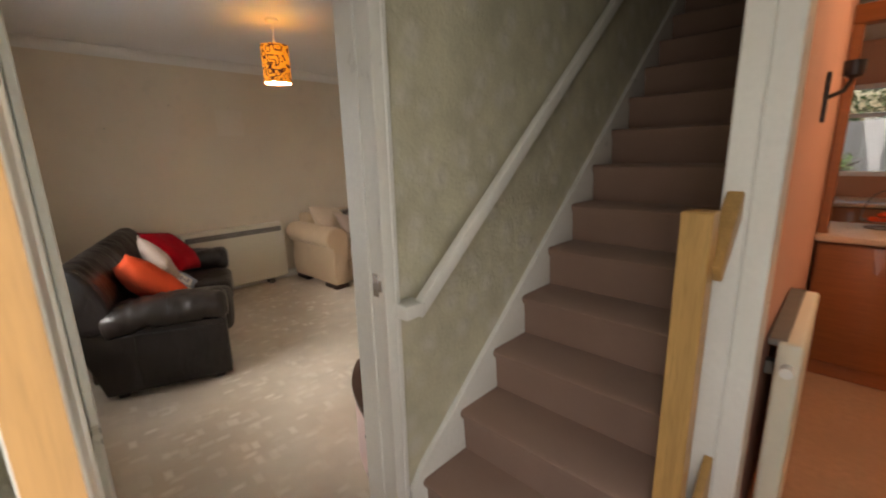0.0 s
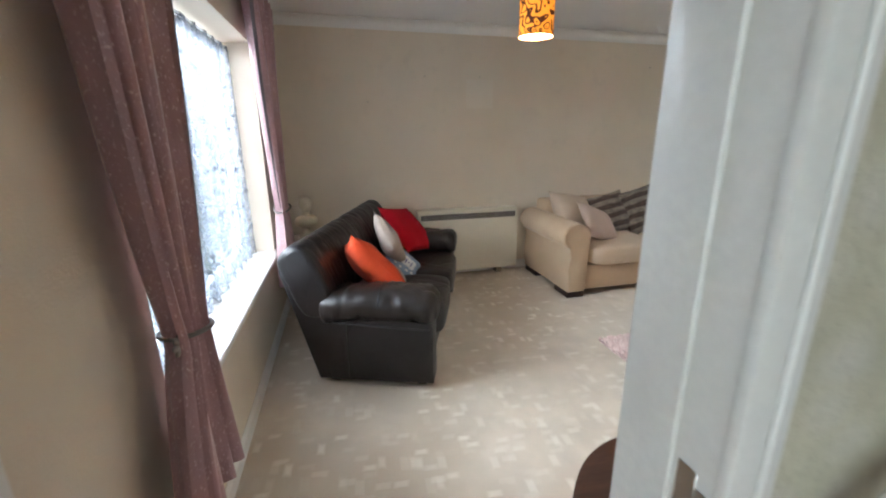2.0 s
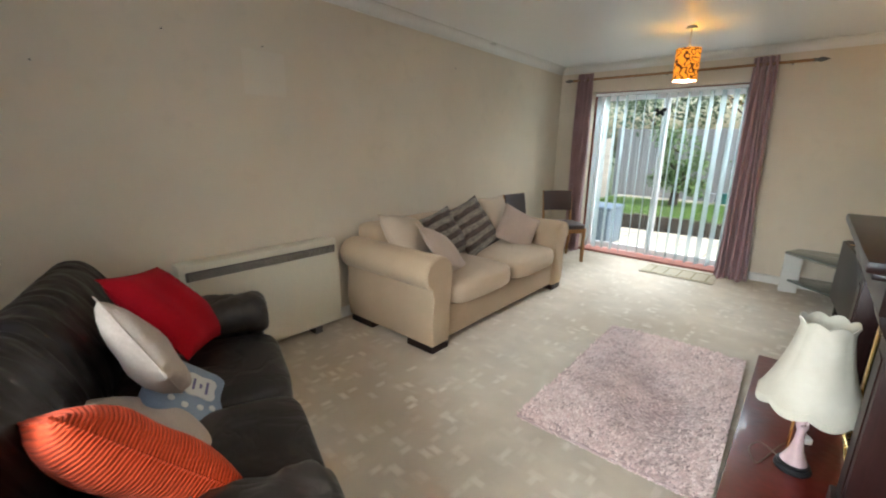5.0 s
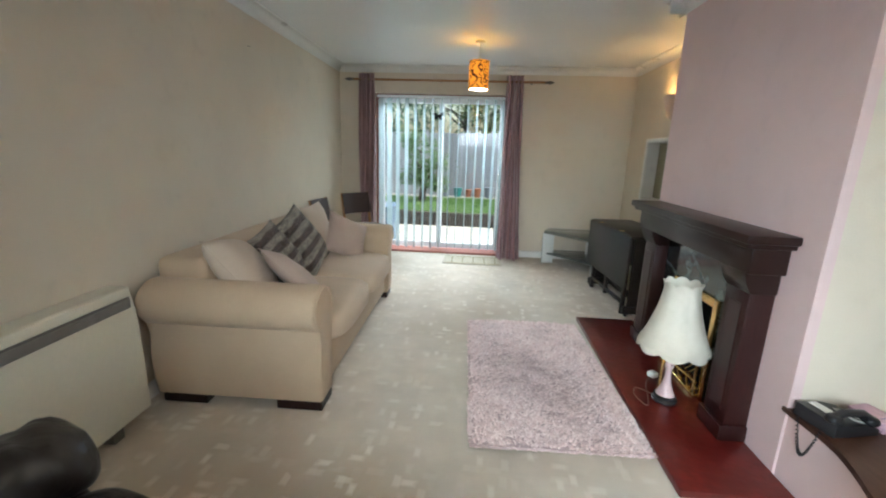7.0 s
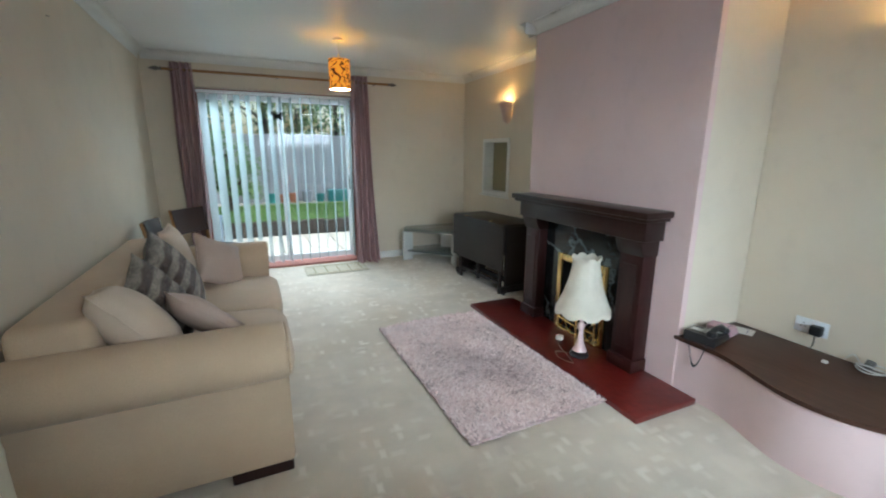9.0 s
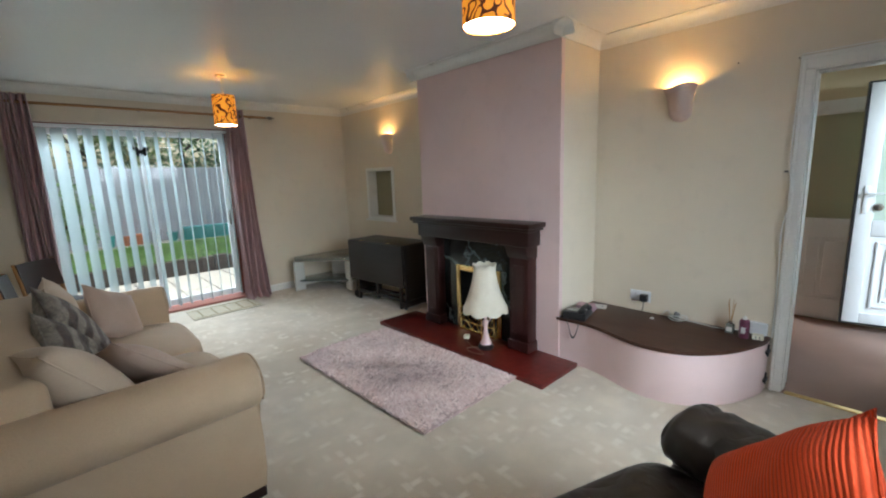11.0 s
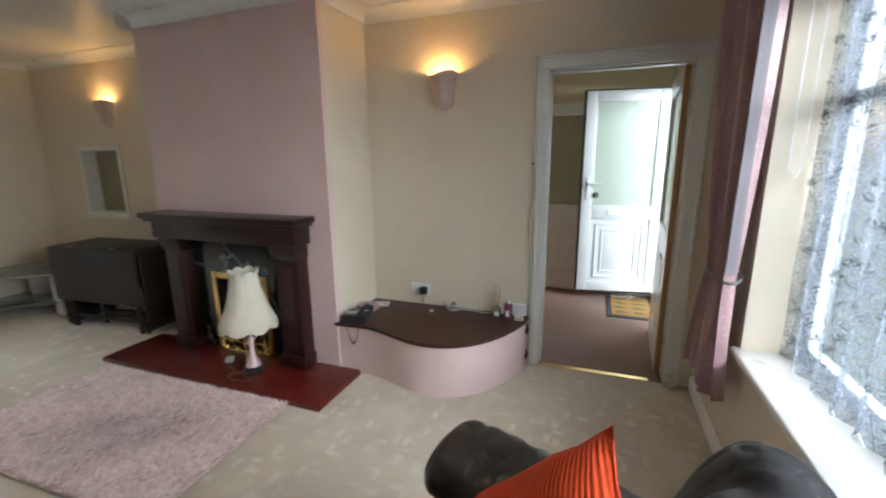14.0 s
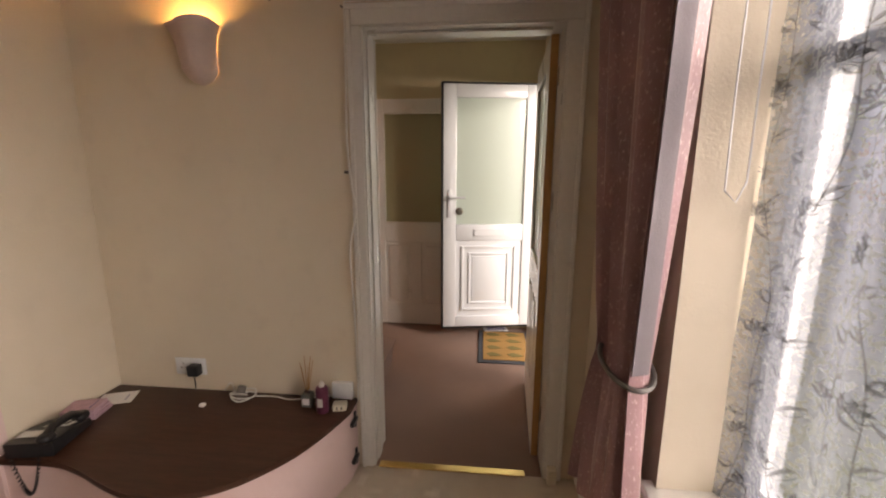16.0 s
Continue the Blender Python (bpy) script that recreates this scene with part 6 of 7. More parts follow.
def bust():
    bm = bmesh.new()
    lathe(bm, [(0.072, 0.0), (0.076, 0.012), (0.055, 0.03), (0.034, 0.055), (0.030, 0.085), (0.042, 0.11)], 20)
    soft(bm, 0.062, 0.105, 0.058, 2.4, 10, pose(0, 0, 0.145))
    lathe(bm, [(0.036, 0.17), (0.030, 0.21), (0.034, 0.24)], 16)
    soft(bm, 0.058, 0.046, 0.066, 2.2, 12, pose(0.008, 0, 0.295))
    soft(bm, 0.034, 0.034, 0.030, 2.0, 8, pose(-0.048, 0, 0.325))
    return solo("bust", bm, M["cream_stone"], "cream resin bust on the side table", "bust", m=pose(-3.36, 0.20, 0.57, 0, 0, 35), smooth=70)


bust()

# ---- table lamp on the hearth ----


def cream_shade():
    m, nt, b = nodes_of("cream_silk_shade")
    co = coords(nt)
    col = mix(nt, ramp(nt, noise_tex(nt, co, 8), 0.3, 0.7), (0.58, 0.535, 0.43), (0.68, 0.635, 0.53))
    nt.links.new(col, b.inputs["Base Color"])
    b.inputs["Roughness"].default_value = 0.7
    b.inputs["Subsurface Weight"].default_value = 0.0
    bump(nt, noise_tex(nt, co, 200, 2), b, 0.15, 0.002)
    return m


M["cream_shade"] = cream_shade()
M["pink_china"] = surface("pale_pink_china", (0.72, 0.52, 0.52), 0.2, var=0.06, fine=30, relief=0.0, coat=0.4)
M["beige_flex"] = surface("brown_flex", (0.16, 0.09, 0.06), 0.5)


def hearth_lamp():
    t = thing("table_lamp", pose(-0.79, 2.775, 0.036), "unlit table lamp with a cream scalloped shade and pink china figure", "table lamp")
    part("plinth", lathe(bmesh.new(), [(0.066, 0), (0.068, 0.012), (0.058, 0.022), (0.06, 0.032), (0.05, 0.038)], 26), M["black"], t, "black turned plinth")
    fg = bmesh.new()
    lathe(fg, [(0.05, 0.038), (0.044, 0.055), (0.026, 0.10), (0.018, 0.15), (0.016, 0.19), (0.024, 0.215), (0.022, 0.235), (0.010, 0.25)], 18)
    soft(fg, 0.016, 0.015, 0.02, 2.1, 8, pose(0, 0, 0.268))
    tube(fg, [(0, -0.024, 0.225), (0.01, -0.045, 0.25), (0.01, -0.02, 0.30)], 0.007, 8)
    tube(fg, [(0, 0.024, 0.225), (0.0, 0.036, 0.19), (0.02, 0.024, 0.165)], 0.007, 8)
    part("figure", fg, M["pink_china"], t, "pale pink china figure", 70)
    part("stem", tube(bmesh.new(), [(-0.03, 0.02, 0.03), (-0.03, 0.02, 0.34)], 0.006, 8), M["brass"], t)
    # bell shade in eight panels with a scalloped top and hem
    N = 96

    def sh(u, v):
        a = 2 * math.pi * u
        lobe = abs(math.sin(4 * a))
        r = 0.086 + 0.035 * (1 - v) + 0.062 * (1 - v) ** 2.3
        r *= 1 - 0.035 * (1 - lobe)
        z = 0.362 + 0.338 * v + (0.018 * lobe - 0.004) * (1 if v > 0.97 else 0) - 0.022 * lobe * (1 - v) ** 4
        r += 0.010 * max(0, v - 0.93) / 0.07
        return Vector((r * math.cos(a), r * math.sin(a), z))
    s = part("shade", sheet(bmesh.new(), sh, N, 18), M["cream_shade"], t, "cream bell shade in panels", 60)
    fr = bmesh.new()
    prev = None
    for i in range(N * 2 + 1):
        p = sh(i / (N * 2), 0)
        k = 1.006 + 0.004 * (i % 2)
        cur = (fr.verts.new((p.x * k, p.y * k, p.z + 0.006)), fr.verts.new((p.x * k * 1.01, p.y * k * 1.01, p.z - 0.028)))
        if prev:
            fr.faces.new((prev[0], prev[1], cur[1], cur[0]))
        prev = cur
    part("fringe", fr, M["cream_shade"], s, "cream fringe", 0)
    for v in (0.0, 0.995):
        part("trim", tube(bmesh.new(), [sh(i / N, v) * 1.0 for i in range(N + 1)], 0.003, 5), M["cream_shade"], s)
    part("flex", tube(bmesh.new(), smooth_line([(-0.05, 0.03, 0.012), (-0.12, 0.10, 0.006), (-0.16, 0.02, 0.006), (-0.13, -0.08, 0.006), (-0.10, -0.03, 0.006), (-0.04, 0.16, 0.006), (0.02, 0.24, 0.006)], 6), 0.0035, 6), M["beige_flex"], t, "brown trailing flex")
    pl = bmesh.new()
    bx(pl, -0.02, -0.025, 0, 0.03, 0.025, 0.035, 0.008, 2, pose(0.03, 0.25, 0.002, 0, 0, 30))
    part("plug", pl, M["white"], t, "white mains plug")
    return t


hearth_lamp()

# ---- things on the curved shelf ----
TOP = 0.358


def telephone():
    t = thing("telephone", pose(-0.43, 2.15, TOP, 0, 0, 12), "black corded desk telephone with a silver keypad", "telephone")
    body = [(-0.10, 0.0), (0.10, 0.0), (0.10, 0.028), (0.02, 0.05), (-0.10, 0.058)]
    part("body", prism(bmesh.new(), body, -0.085, 0.085, XZ, 0.006, 2), M["black"], t)
    kp = part("keypad", box(0.0, -0.06, 0.0, 0.085, 0.03, 0.004, 0.002, 1, pose(0.012, 0.0, 0.052, 0, 15.5, 0)), M["silver"], t, "silver keypad")
    kb = mesh_of(box(0, 0, 0, 0.013, 0.013, 0.004, 0.002), "key", M["grille"])
    for i in range(4):
        for j in range(3):
            piece("key", kb, kp, pose(0.012, 0, 0.052, 0, 15.5, 0) @ pose(0.008 + 0.019 * i, -0.05 + 0.025 * j, 0.004))
    part("display", box(-0.06, -0.02, 0.057, -0.02, 0.07, 0.061, 0.002), M["silver"], t, "grey display")
    hs = bmesh.new()
    tube(hs, [(-0.085, -0.055, 0.072), (-0.05, -0.056, 0.092), (0.04, -0.056, 0.085), (0.085, -0.055, 0.055)], [0.018, 0.016, 0.016, 0.018], 10)
    soft(hs, 0.03, 0.027, 0.02, 2.4, 8, pose(-0.085, -0.055, 0.068))
    soft(hs, 0.03, 0.027, 0.02, 2.4, 8, pose(0.088, -0.055, 0.048))
    part("handset", hs, M["black"], t, "", 60)
    cd = []
    for i in range(240):
        s = i / 239
        cx, cz = -0.125 - 0.005 * math.sin(s * 3.1), 0.02 - 0.15 * math.sin(math.pi * s) + 0.0
        cy = -0.055 + 0.10 * s
        a = s * 2 * math.pi * 26
        cd.append((cx + 0.006 * math.cos(a), cy, cz + 0.006 * math.sin(a)))
    part("coiled_cord", tube(bmesh.new(), cd, 0.0022, 5), M["black"], t, "black coiled cord hanging over the edge")
    return t


telephone()
M["pink_card"] = surface("pink_card", (0.55, 0.36, 0.42), 0.6, var=0.15, scale=14, fine=40, relief=0.02)
cb2 = thing("card_box", pose(-0.29, 2.10, TOP, 0, 0, 10), "stack of small pink card boxes", "box")
for i in range(3):
    part("box", box(0, 0, 0.016 * i, 0.11 - 0.004 * i, 0.13, 0.016 * i + 0.0145, 0.002, 1, pose(0, 0, 0, 0, 0, 3 * i)), M["pink_card"], cb2)
part("print_bar", box(0.02, 0.03, 0.0468, 0.08, 0.035, 0.0474), M["ink"], cb2)
pp = thing("paper_sheet", pose(-0.15, 2.06, TOP + 0.001, 0, 0, 20), "white printed paper slip on the shelf", "paper")
part("sheet", sheet(bmesh.new(), lambda u, v: Vector((0.10 * u, 0.15 * v, 0.001 + 0.004 * u * u)), 6, 6, 0.0008), M["paper"], pp)
part("print_bar", box(0.02, 0.03, 0.0052, 0.07, 0.034, 0.0058), M["ink"], pp)
M["amber"] = surface("amber_oil", (0.45, 0.36, 0.22), 0.1, coat=0.3)


def reed_diffuser():
    t = thing("reed_diffuser", pose(-0.085, 1.24, TOP), "small glass reed diffuser with wooden sticks", "diffuser")
    part("bottle", box(-0.024, -0.024, 0, 0.024, 0.024, 0.062, 0.006, 2), M["smoked"], t, "square glass bottle")
    part("label", box(-0.0255, -0.016, 0.015, -0.0243, 0.016, 0.045), M["paper"], t)
    part("neck", lathe(bmesh.new(), [(0.012, 0.062), (0.012, 0.082)], 14), M["chrome"], t)
    rng = random.Random(2)
    for i in range(7):
        a, k = rng.uniform(0, 6.28), rng.uniform(0.02, 0.05)
        part("reed", tube(bmesh.new(), [(0, 0, 0.03), (k * math.cos(a), k * math.sin(a), 0.215 + rng.uniform(-0.015, 0.015))], 0.0018, 5), M["door_edge"], t)


reed_diffuser()
M["can_print"] = surface("purple_printed_tin", (0.20, 0.05, 0.10), 0.3, 0.3, var=0.35, scale=26, fine=40, relief=0.0)
cn = thing("air_freshener", pose(-0.125, 1.155, TOP), "purple air freshener can", "spray can")
part("can", lathe(bmesh.new(), [(0.026, 0), (0.028, 0.006), (0.028, 0.108), (0.024, 0.118), (0.020, 0.121)], 24), M["can_print"], cn)
part("label", lathe(bmesh.new(), [(0.0284, 0.03), (0.0284, 0.085)], 24, Matrix.Diagonal((1, 1, 1, 1)), False), M["can_print"], cn)
part("patch", box(-0.0294, -0.012, 0.035, -0.0282, 0.012, 0.075, 0.0004), M["paper"], cn, "pale label patch")
part("cap", lathe(bmesh.new(), [(0.012, 0.121), (0.012, 0.134), (0.007, 0.142)], 14), M["white"], cn)
bx2 = solo("junction_box", box(-0.028, 1.05, TOP + 0.002, -0.002, 1.15, TOP + 0.085, 0.006, 2), M["upvc"], "white telephone junction box on the wall", "junction box")
ad = thing("plug_adaptor", pose(-0.10, 1.085, TOP, 0, 0, 10), "cream two-hole plug adaptor", "adaptor")
part("body", box(-0.022, -0.03, 0, 0.022, 0.03, 0.03, 0.004, 2), M["heater"], ad)
for y in (-0.012, 0.008):
    part("slot", box(-0.0228, y, 0.008, -0.0218, y + 0.005, 0.022), M["black"], ad)
solo("cable_clip", box(-0.155, 1.70, TOP, -0.135, 1.725, TOP + 0.014, 0.003), M["white"], "tiny white plastic cable clip on the shelf", "clip")


def wall_socket():
    t = thing("wall_socket", pose(0, 1.855, 0.478), "white double wall socket with a black plug", "socket")
    part("plate", box(-0.010, -0.078, -0.043, -0.001, 0.078, 0.043, 0.004, 2), M["upvc"], t)
    for y in (-0.036, 0.036):
        for dy, dz, w, h in ((0, 0.014, 0.004, 0.009), (-0.011, -0.006, 0.008, 0.004), (0.011, -0.006, 0.008, 0.004)):
            part("pin_hole", box(-0.0112, y + dy - w / 2, dz - h / 2, -0.0098, y + dy + w / 2, dz + h / 2), M["black"], t)
        part("switch", box(-0.014, y - 0.006, 0.026, -0.010, y + 0.006, 0.040, 0.001), M["upvc"], t)
    p = part("plug", box(-0.055, -0.063, -0.032, -0.012, -0.010, 0.022, 0.006, 2), M["black"], t, "black mains adaptor")
    part("lead", tube(bmesh.new(), smooth_line([(-0.04, -0.036, -0.03), (-0.035, -0.034, -0.08), (-0.02, -0.02, -0.118)], 4), 0.003, 6), M["black"], p)


wall_socket()
cbk = thing("cable_bundle", pose(-0.07, 1.56, TOP), "grey tangled power cable on the shelf", "cable")
rng = random.Random(6)
loop = [(0.035 * math.cos(a) * (1 + 0.2 * math.sin(2.3 * a)), 0.05 * math.sin(a) * 1.2, 0.006 + 0.014 * (0.5 + 0.5 * math.sin(1.7 * a)) + 0.0015 * a) for a in (0.42 * i for i in range(40))]
part("coil", tube(bmesh.new(), smooth_line(loop, 3), 0.0035, 6), M["silver"], cbk)
part("plug", box(-0.02, -0.015, 0.012, 0.018, 0.022, 0.062, 0.008, 2, pose(0.0, 0.02, 0, 18, 8, 20)), M["grille"], cbk, "grey moulded plug")
part("lead", tube(bmesh.new(), smooth_line([(0.02, -0.05, 0.008), (0.03, -0.14, 0.005), (0.01, -0.22, 0.006), (0.035, -0.30, 0.005), (0.055, -0.40, 0.012)], 5), 0.003, 6), M["silver"], cbk)
part("lead", tube(bmesh.new(), smooth_line([(0.02, 0.05, 0.02), (0.05, 0.09, 0.05), (0.055, 0.12, 0.02), (0.06, 0.13, 0.003)], 5), 0.003, 6), M["silver"], cbk)

# ---- hatch, nails, loose wires ----
M["patch_paper"] = wallpaper("paler_lining_paper", (0.70, 0.63, 0.52), 0.2, 120)
M["hatch_board"] = surface("olive_painted_board", (0.26, 0.235, 0.14), 0.6, var=0.08, fine=60, relief=0.06)
ht = thing("window_hatch", I4, "white framed serving hatch with dark recess", "", "", "structure")
hf = bmesh.new()
for a, b, c, d in ((4.985, 5.03, 0.90, 1.60), (5.57, 5.615, 0.90, 1.60), (5.03, 5.57, 1.56, 1.60), (5.03, 5.57, 0.90, 0.94)):
    bx(hf, -0.018, a, c, -0.001, b, d, 0.004)
part("frame", hf, M["white"], ht)
part("sill", box(-0.045, 4.96, 0.885, -0.001, 5.64, 0.902, 0.004), M["white"], ht)
hl = bmesh.new()
for a, b, c, d in ((5.022, 5.032, 0.935, 1.565), (5.568, 5.578, 0.935, 1.565), (5.032, 5.568, 1.555, 1.565), (5.032, 5.568, 0.935, 0.945)):
    bx(hl, 0.0, a, c, 0.17, b, d)
part("lining", hl, M["white"], ht)
part("hatch_board", box(0.120, 5.032, 0.945, 0.135, 5.568, 1.555), M["hatch_board"], ht, "olive painted hatch board")
structure("trim_wall_patch", box(0.0005, 1.775, 1.70, 0.0022, 2.055, 1.965, 0.0006, 1, LEFT), M["patch_paper"], "paler square of lining paper on the wall")
for i, (ny, nz) in enumerate(((1.36, 1.985), (1.91, 1.99), (3.85, 2.13), (0.82, 1.75))):
    nm = LEFT @ pose(0.0, ny, nz, 0, 90, 0)
    solo("picture_nail", lathe(bmesh.new(), [(0.004, 0.0), (0.004, 0.002), (0.0015, 0.003), (0.0015, 0.014), (0.0035, 0.015)], 8), M["grille"], "small dark picture nail in the wall", "nail", "picture nails", m=nm)
for nx, ny, nz in ((0.0, 1.33, 2.08), (0.0, 1.035, 2.045), (0.0, 0.14, 2.045)):
    solo("picture_nail", lathe(bmesh.new(), [(0.004, 0.0), (0.004, 0.002), (0.0015, 0.003), (0.0015, 0.014), (0.0035, 0.015)], 8), M["grille"], "small dark picture nail in the wall", "nail", "picture nails", m=pose(nx - 0.0, ny, nz, 0, -90, 0))
wr = thing("wall_cable", I4, "white cable tacked beside the door architrave", "cable")
part("cable", tube(bmesh.new(), smooth_line([(-0.012, 1.022, 2.06), (-0.024, 1.024, 1.75), (-0.036, 1.024, 1.52), (-0.038, 1.012, 1.35), (-0.038, 0.998, 1.24), (-0.038, 1.03, 1.07), (-0.012, 1.03, 0.8), (-0.008, 1.026, 0.5), (-0.02, 1.026, 0.36)], 6), 0.0045, 6), M["white"], wr)
part("cable", tube(bmesh.new(), [(-0.006, 1.022, 2.064), (-0.006, 0.6, 2.064), (-0.006, 0.095, 2.062)], 0.004, 6), M["white"], wr)
part("clip", box(-0.014, 1.033, 1.40, -0.001, 1.05, 1.412, 0.002), M["grille"], wr)
wsk = solo("wire_cover", box(-0.05, 0.105, 0.0, -0.001, 0.145, 0.075, 0.004), M["heater"], "small cream wire cover at the skirting", "wire cover")
# ---- kitchen beyond the hall ----
M["kitchen_wall"] = wallpaper("salmon_painted_wall", (0.55, 0.30, 0.22), 0.12, 80)
M["kitchen_tile"] = surface("tan_floor_tile", (0.36, 0.22, 0.14), 0.4, var=0.12, scale=3, fine=30, relief=0.05)
M["worktop"] = surface("pale_stone_worktop", (0.55, 0.42, 0.32), 0.3, var=0.12, scale=20, fine=90, relief=0.02)
structure("floor_kitchen", box(0.172, 1.45, -0.12, 3.6, 6.2, -0.002), M["kitchen_tile"], "tan tiled kitchen floor")
structure("ceiling_kitchen", box(1.09, 1.55, 2.42, 3.6, 6.4, 2.5), M["ceiling"])
structure("wall_kitchen_side", box(1.091, 1.552, 0.0, 1.115, 4.05, 2.42), M["kitchen_wall"], "salmon painted kitchen wall")
structure("wall_kitchen_far", holed(bmesh.new(), 0.172, 3.6, -0.1, 2.5, 6.2, 6.4, [(0.95, 1.55, 1.12, 2.02)]), M["kitchen_wall"], "salmon wall with a window")
structure("wall_kitchen_east", box(3.5, 1.45, -0.1, 3.6, 6.2, 2.5), M["kitchen_wall"])
structure("wall_kitchen_near", box(2.0, 1.45, -0.1, 3.5, 1.55, 2.5), M["kitchen_wall"])
structure("wall_kitchen_stair", box(0.172, 4.05, -0.1, 1.115, 4.10, 2.42), M["kitchen_wall"])
kw = thing("window_2", I4, "white kitchen window with net", "", "", "structure")
kf = bmesh.new()
for a, b, c, d in ((0.95, 1.0, 1.12, 2.02), (1.5, 1.55, 1.12, 2.02), (1.0, 1.5, 1.12, 1.17), (1.0, 1.5, 1.97, 2.02), (1.0, 1.5, 1.70, 1.74)):
    bx(kf, a, 6.24, c, b, 6.30, d, 0.004)
part("window_frame", kf, M["upvc"], kw)
kg = part("pane", box(1.0, 6.265, 1.17, 1.5, 6.271, 1.97), M["glass"], kw, "", 0)
kg.visible_shadow = False


def base_unit(x, y0, w, name, label):
    t = thing(name, pose(x, y0, 0), label, "cabinet", "kitchen units")
    part("body", box(0, 0.0, 0.0, w, 0.58, 0.87, 0.003), M["kitchen_wood"], t)
    part("door", box(0.01, -0.02, 0.10, w - 0.01, 0.0, 0.86, 0.006, 2), M["kitchen_wood"], t)
    return t


for i in range(3):
    base_unit(1.13 + 0.61 * i, 3.58, 0.60, "base_cabinet", "orange-brown wooden kitchen base cabinet")
    base_unit(0.95 + 0.61 * i, 5.60, 0.60, "base_cabinet", "orange-brown wooden kitchen base cabinet")
solo("worktop", box(1.118, 3.54, 0.872, 3.0, 4.2, 0.912, 0.008, 2), M["worktop"], "pale laminate peninsula worktop", "worktop")
solo("worktop", box(0.93, 5.56, 0.872, 2.85, 6.198, 0.912, 0.008, 2), M["worktop"], "pale laminate worktop under the window", "worktop")
solo("cornice_beam", box(1.118, 3.60, 2.10, 3.0, 3.72, 2.20, 0.01, 2), M["kitchen_wood"], "red-brown wooden pelmet over the peninsula", "pelmet")
solo("pelmet_post", box(1.118, 3.60, 0.914, 1.17, 3.66, 2.098, 0.005), M["kitchen_wood"], "slim wooden post on the peninsula", "post")
bk = thing("basket", pose(1.40, 4.0, 0.912), "wire basket with flowers on the worktop", "basket")
for z, r in ((0.004, 0.07), (0.05, 0.095)):
    part("ring", tube(bmesh.new(), [(r * math.cos(a), r * math.sin(a), z) for a in (2 * math.pi * i / 20 for i in range(21))], 0.004, 5), M["grille"], bk)
part("handle", tube(bmesh.new(), [(0.095 * math.cos(a), 0, 0.05 + 0.19 * math.sin(a)) for a in (math.pi * i / 14 for i in range(15))], 0.004, 5), M["grille"], bk)
fl = bmesh.new()
rng = random.Random(4)
for i in range(16):
    soft(fl, 0.022, 0.022, 0.016, 2, 5, pose(rng.uniform(-0.06, 0.06), rng.uniform(-0.06, 0.06), 0.045 + rng.uniform(0, 0.05)))
part("flowers", fl, M["orange_cord"], bk)


def panel_heater():
    t = thing("panel_heater", pose(1.117, 1.62, 0), "white enamel panel heater on the kitchen wall", "heater")
    part("panel", box(0.03, 0, 0.12, 0.09, 0.62, 0.90, 0.012, 3), M["heater"], t)
    part("top_grille", box(0.004, 0.01, 0.88, 0.05, 0.61, 0.905, 0.004), M["grille"], t)
    for z in (0.2, 0.75):
        part("bracket", box(0.0, 0.1, z, 0.03, 0.14, z + 0.04), M["grille"], t)
    part("knob", lathe(bmesh.new(), [(0.018, 0), (0.016, 0.03)], 14, pose(0.06, 0.0, 0.82, 90, 0, 0)), M["white"], t)


panel_heater()
wc = thing("wall_bracket_lamp", pose(1.116, 2.35, 1.62), "black iron wall bracket lamp", "wall lamp")
part("plate", box(0, -0.03, -0.09, 0.012, 0.03, 0.09, 0.004), M["black"], wc)
part("arm", tube(bmesh.new(), [(0.01, 0, 0), (0.05, 0, 0.02), (0.07, 0, 0.06)], 0.008, 8), M["black"], wc)
part("cup", lathe(bmesh.new(), [(0.012, 0.06), (0.03, 0.07), (0.032, 0.12)], 14, pose(0.07, 0, 0)), M["black"], wc)
kl = thing("kitchen_light", pose(2.1, 2.7, 0), "round lit ceiling light", "ceiling lamp")
part("base", lathe(bmesh.new(), [(0.14, 2.39), (0.14, 2.419)], 24), M["white"], kl)
part("diffuser", lathe(bmesh.new(), [(0.03, 2.33), (0.10, 2.345), (0.13, 2.389)], 24), M["diffuser"], kl, "glowing diffuser")
bulb_lamp("kitchen_bulb", (2.1, 2.7, 2.28), 17, (1.0, 0.62, 0.34), 0.1)

# ---- garden ----
M["grass"] = surface("lawn_soil", (0.05, 0.085, 0.02), 0.95, var=0.3, scale=2, fine=60, relief=0.6, dist=0.02)
M["earth"] = surface("far_ground", (0.07, 0.09, 0.04), 0.95, var=0.3, scale=0.4, fine=8, relief=0.4, dist=0.05)
M["slab"] = surface("buff_paving_slab", (0.44, 0.41, 0.34), 0.8, var=0.12, scale=4, fine=60, relief=0.2, per_piece=0.25)
M["sleeper"] = surface("dark_weathered_timber", (0.085, 0.07, 0.055), 0.85, var=0.3, scale=6, fine=40, relief=0.5, per_piece=0.4)
M["fence"] = surface("grey_weathered_fence", (0.42, 0.41, 0.405), 0.85, var=0.15, scale=5, fine=60, relief=0.3, stretch=(6, 6, 0.6), per_piece=0.3)
M["fence_pale"] = surface("pale_lap_fence", (0.36, 0.345, 0.315), 0.85, var=0.12, scale=5, fine=60, relief=0.3, per_piece=0.3)
M["bark"] = surface("bark", (0.07, 0.05, 0.035), 0.9, var=0.3, fine=30, relief=0.6)
gr = bmesh.new()
bx(gr, -60, 6.48, -0.5, 60, 90, -0.19)
bx(gr, -60, -90, -0.5, 60, -0.28, -0.19)
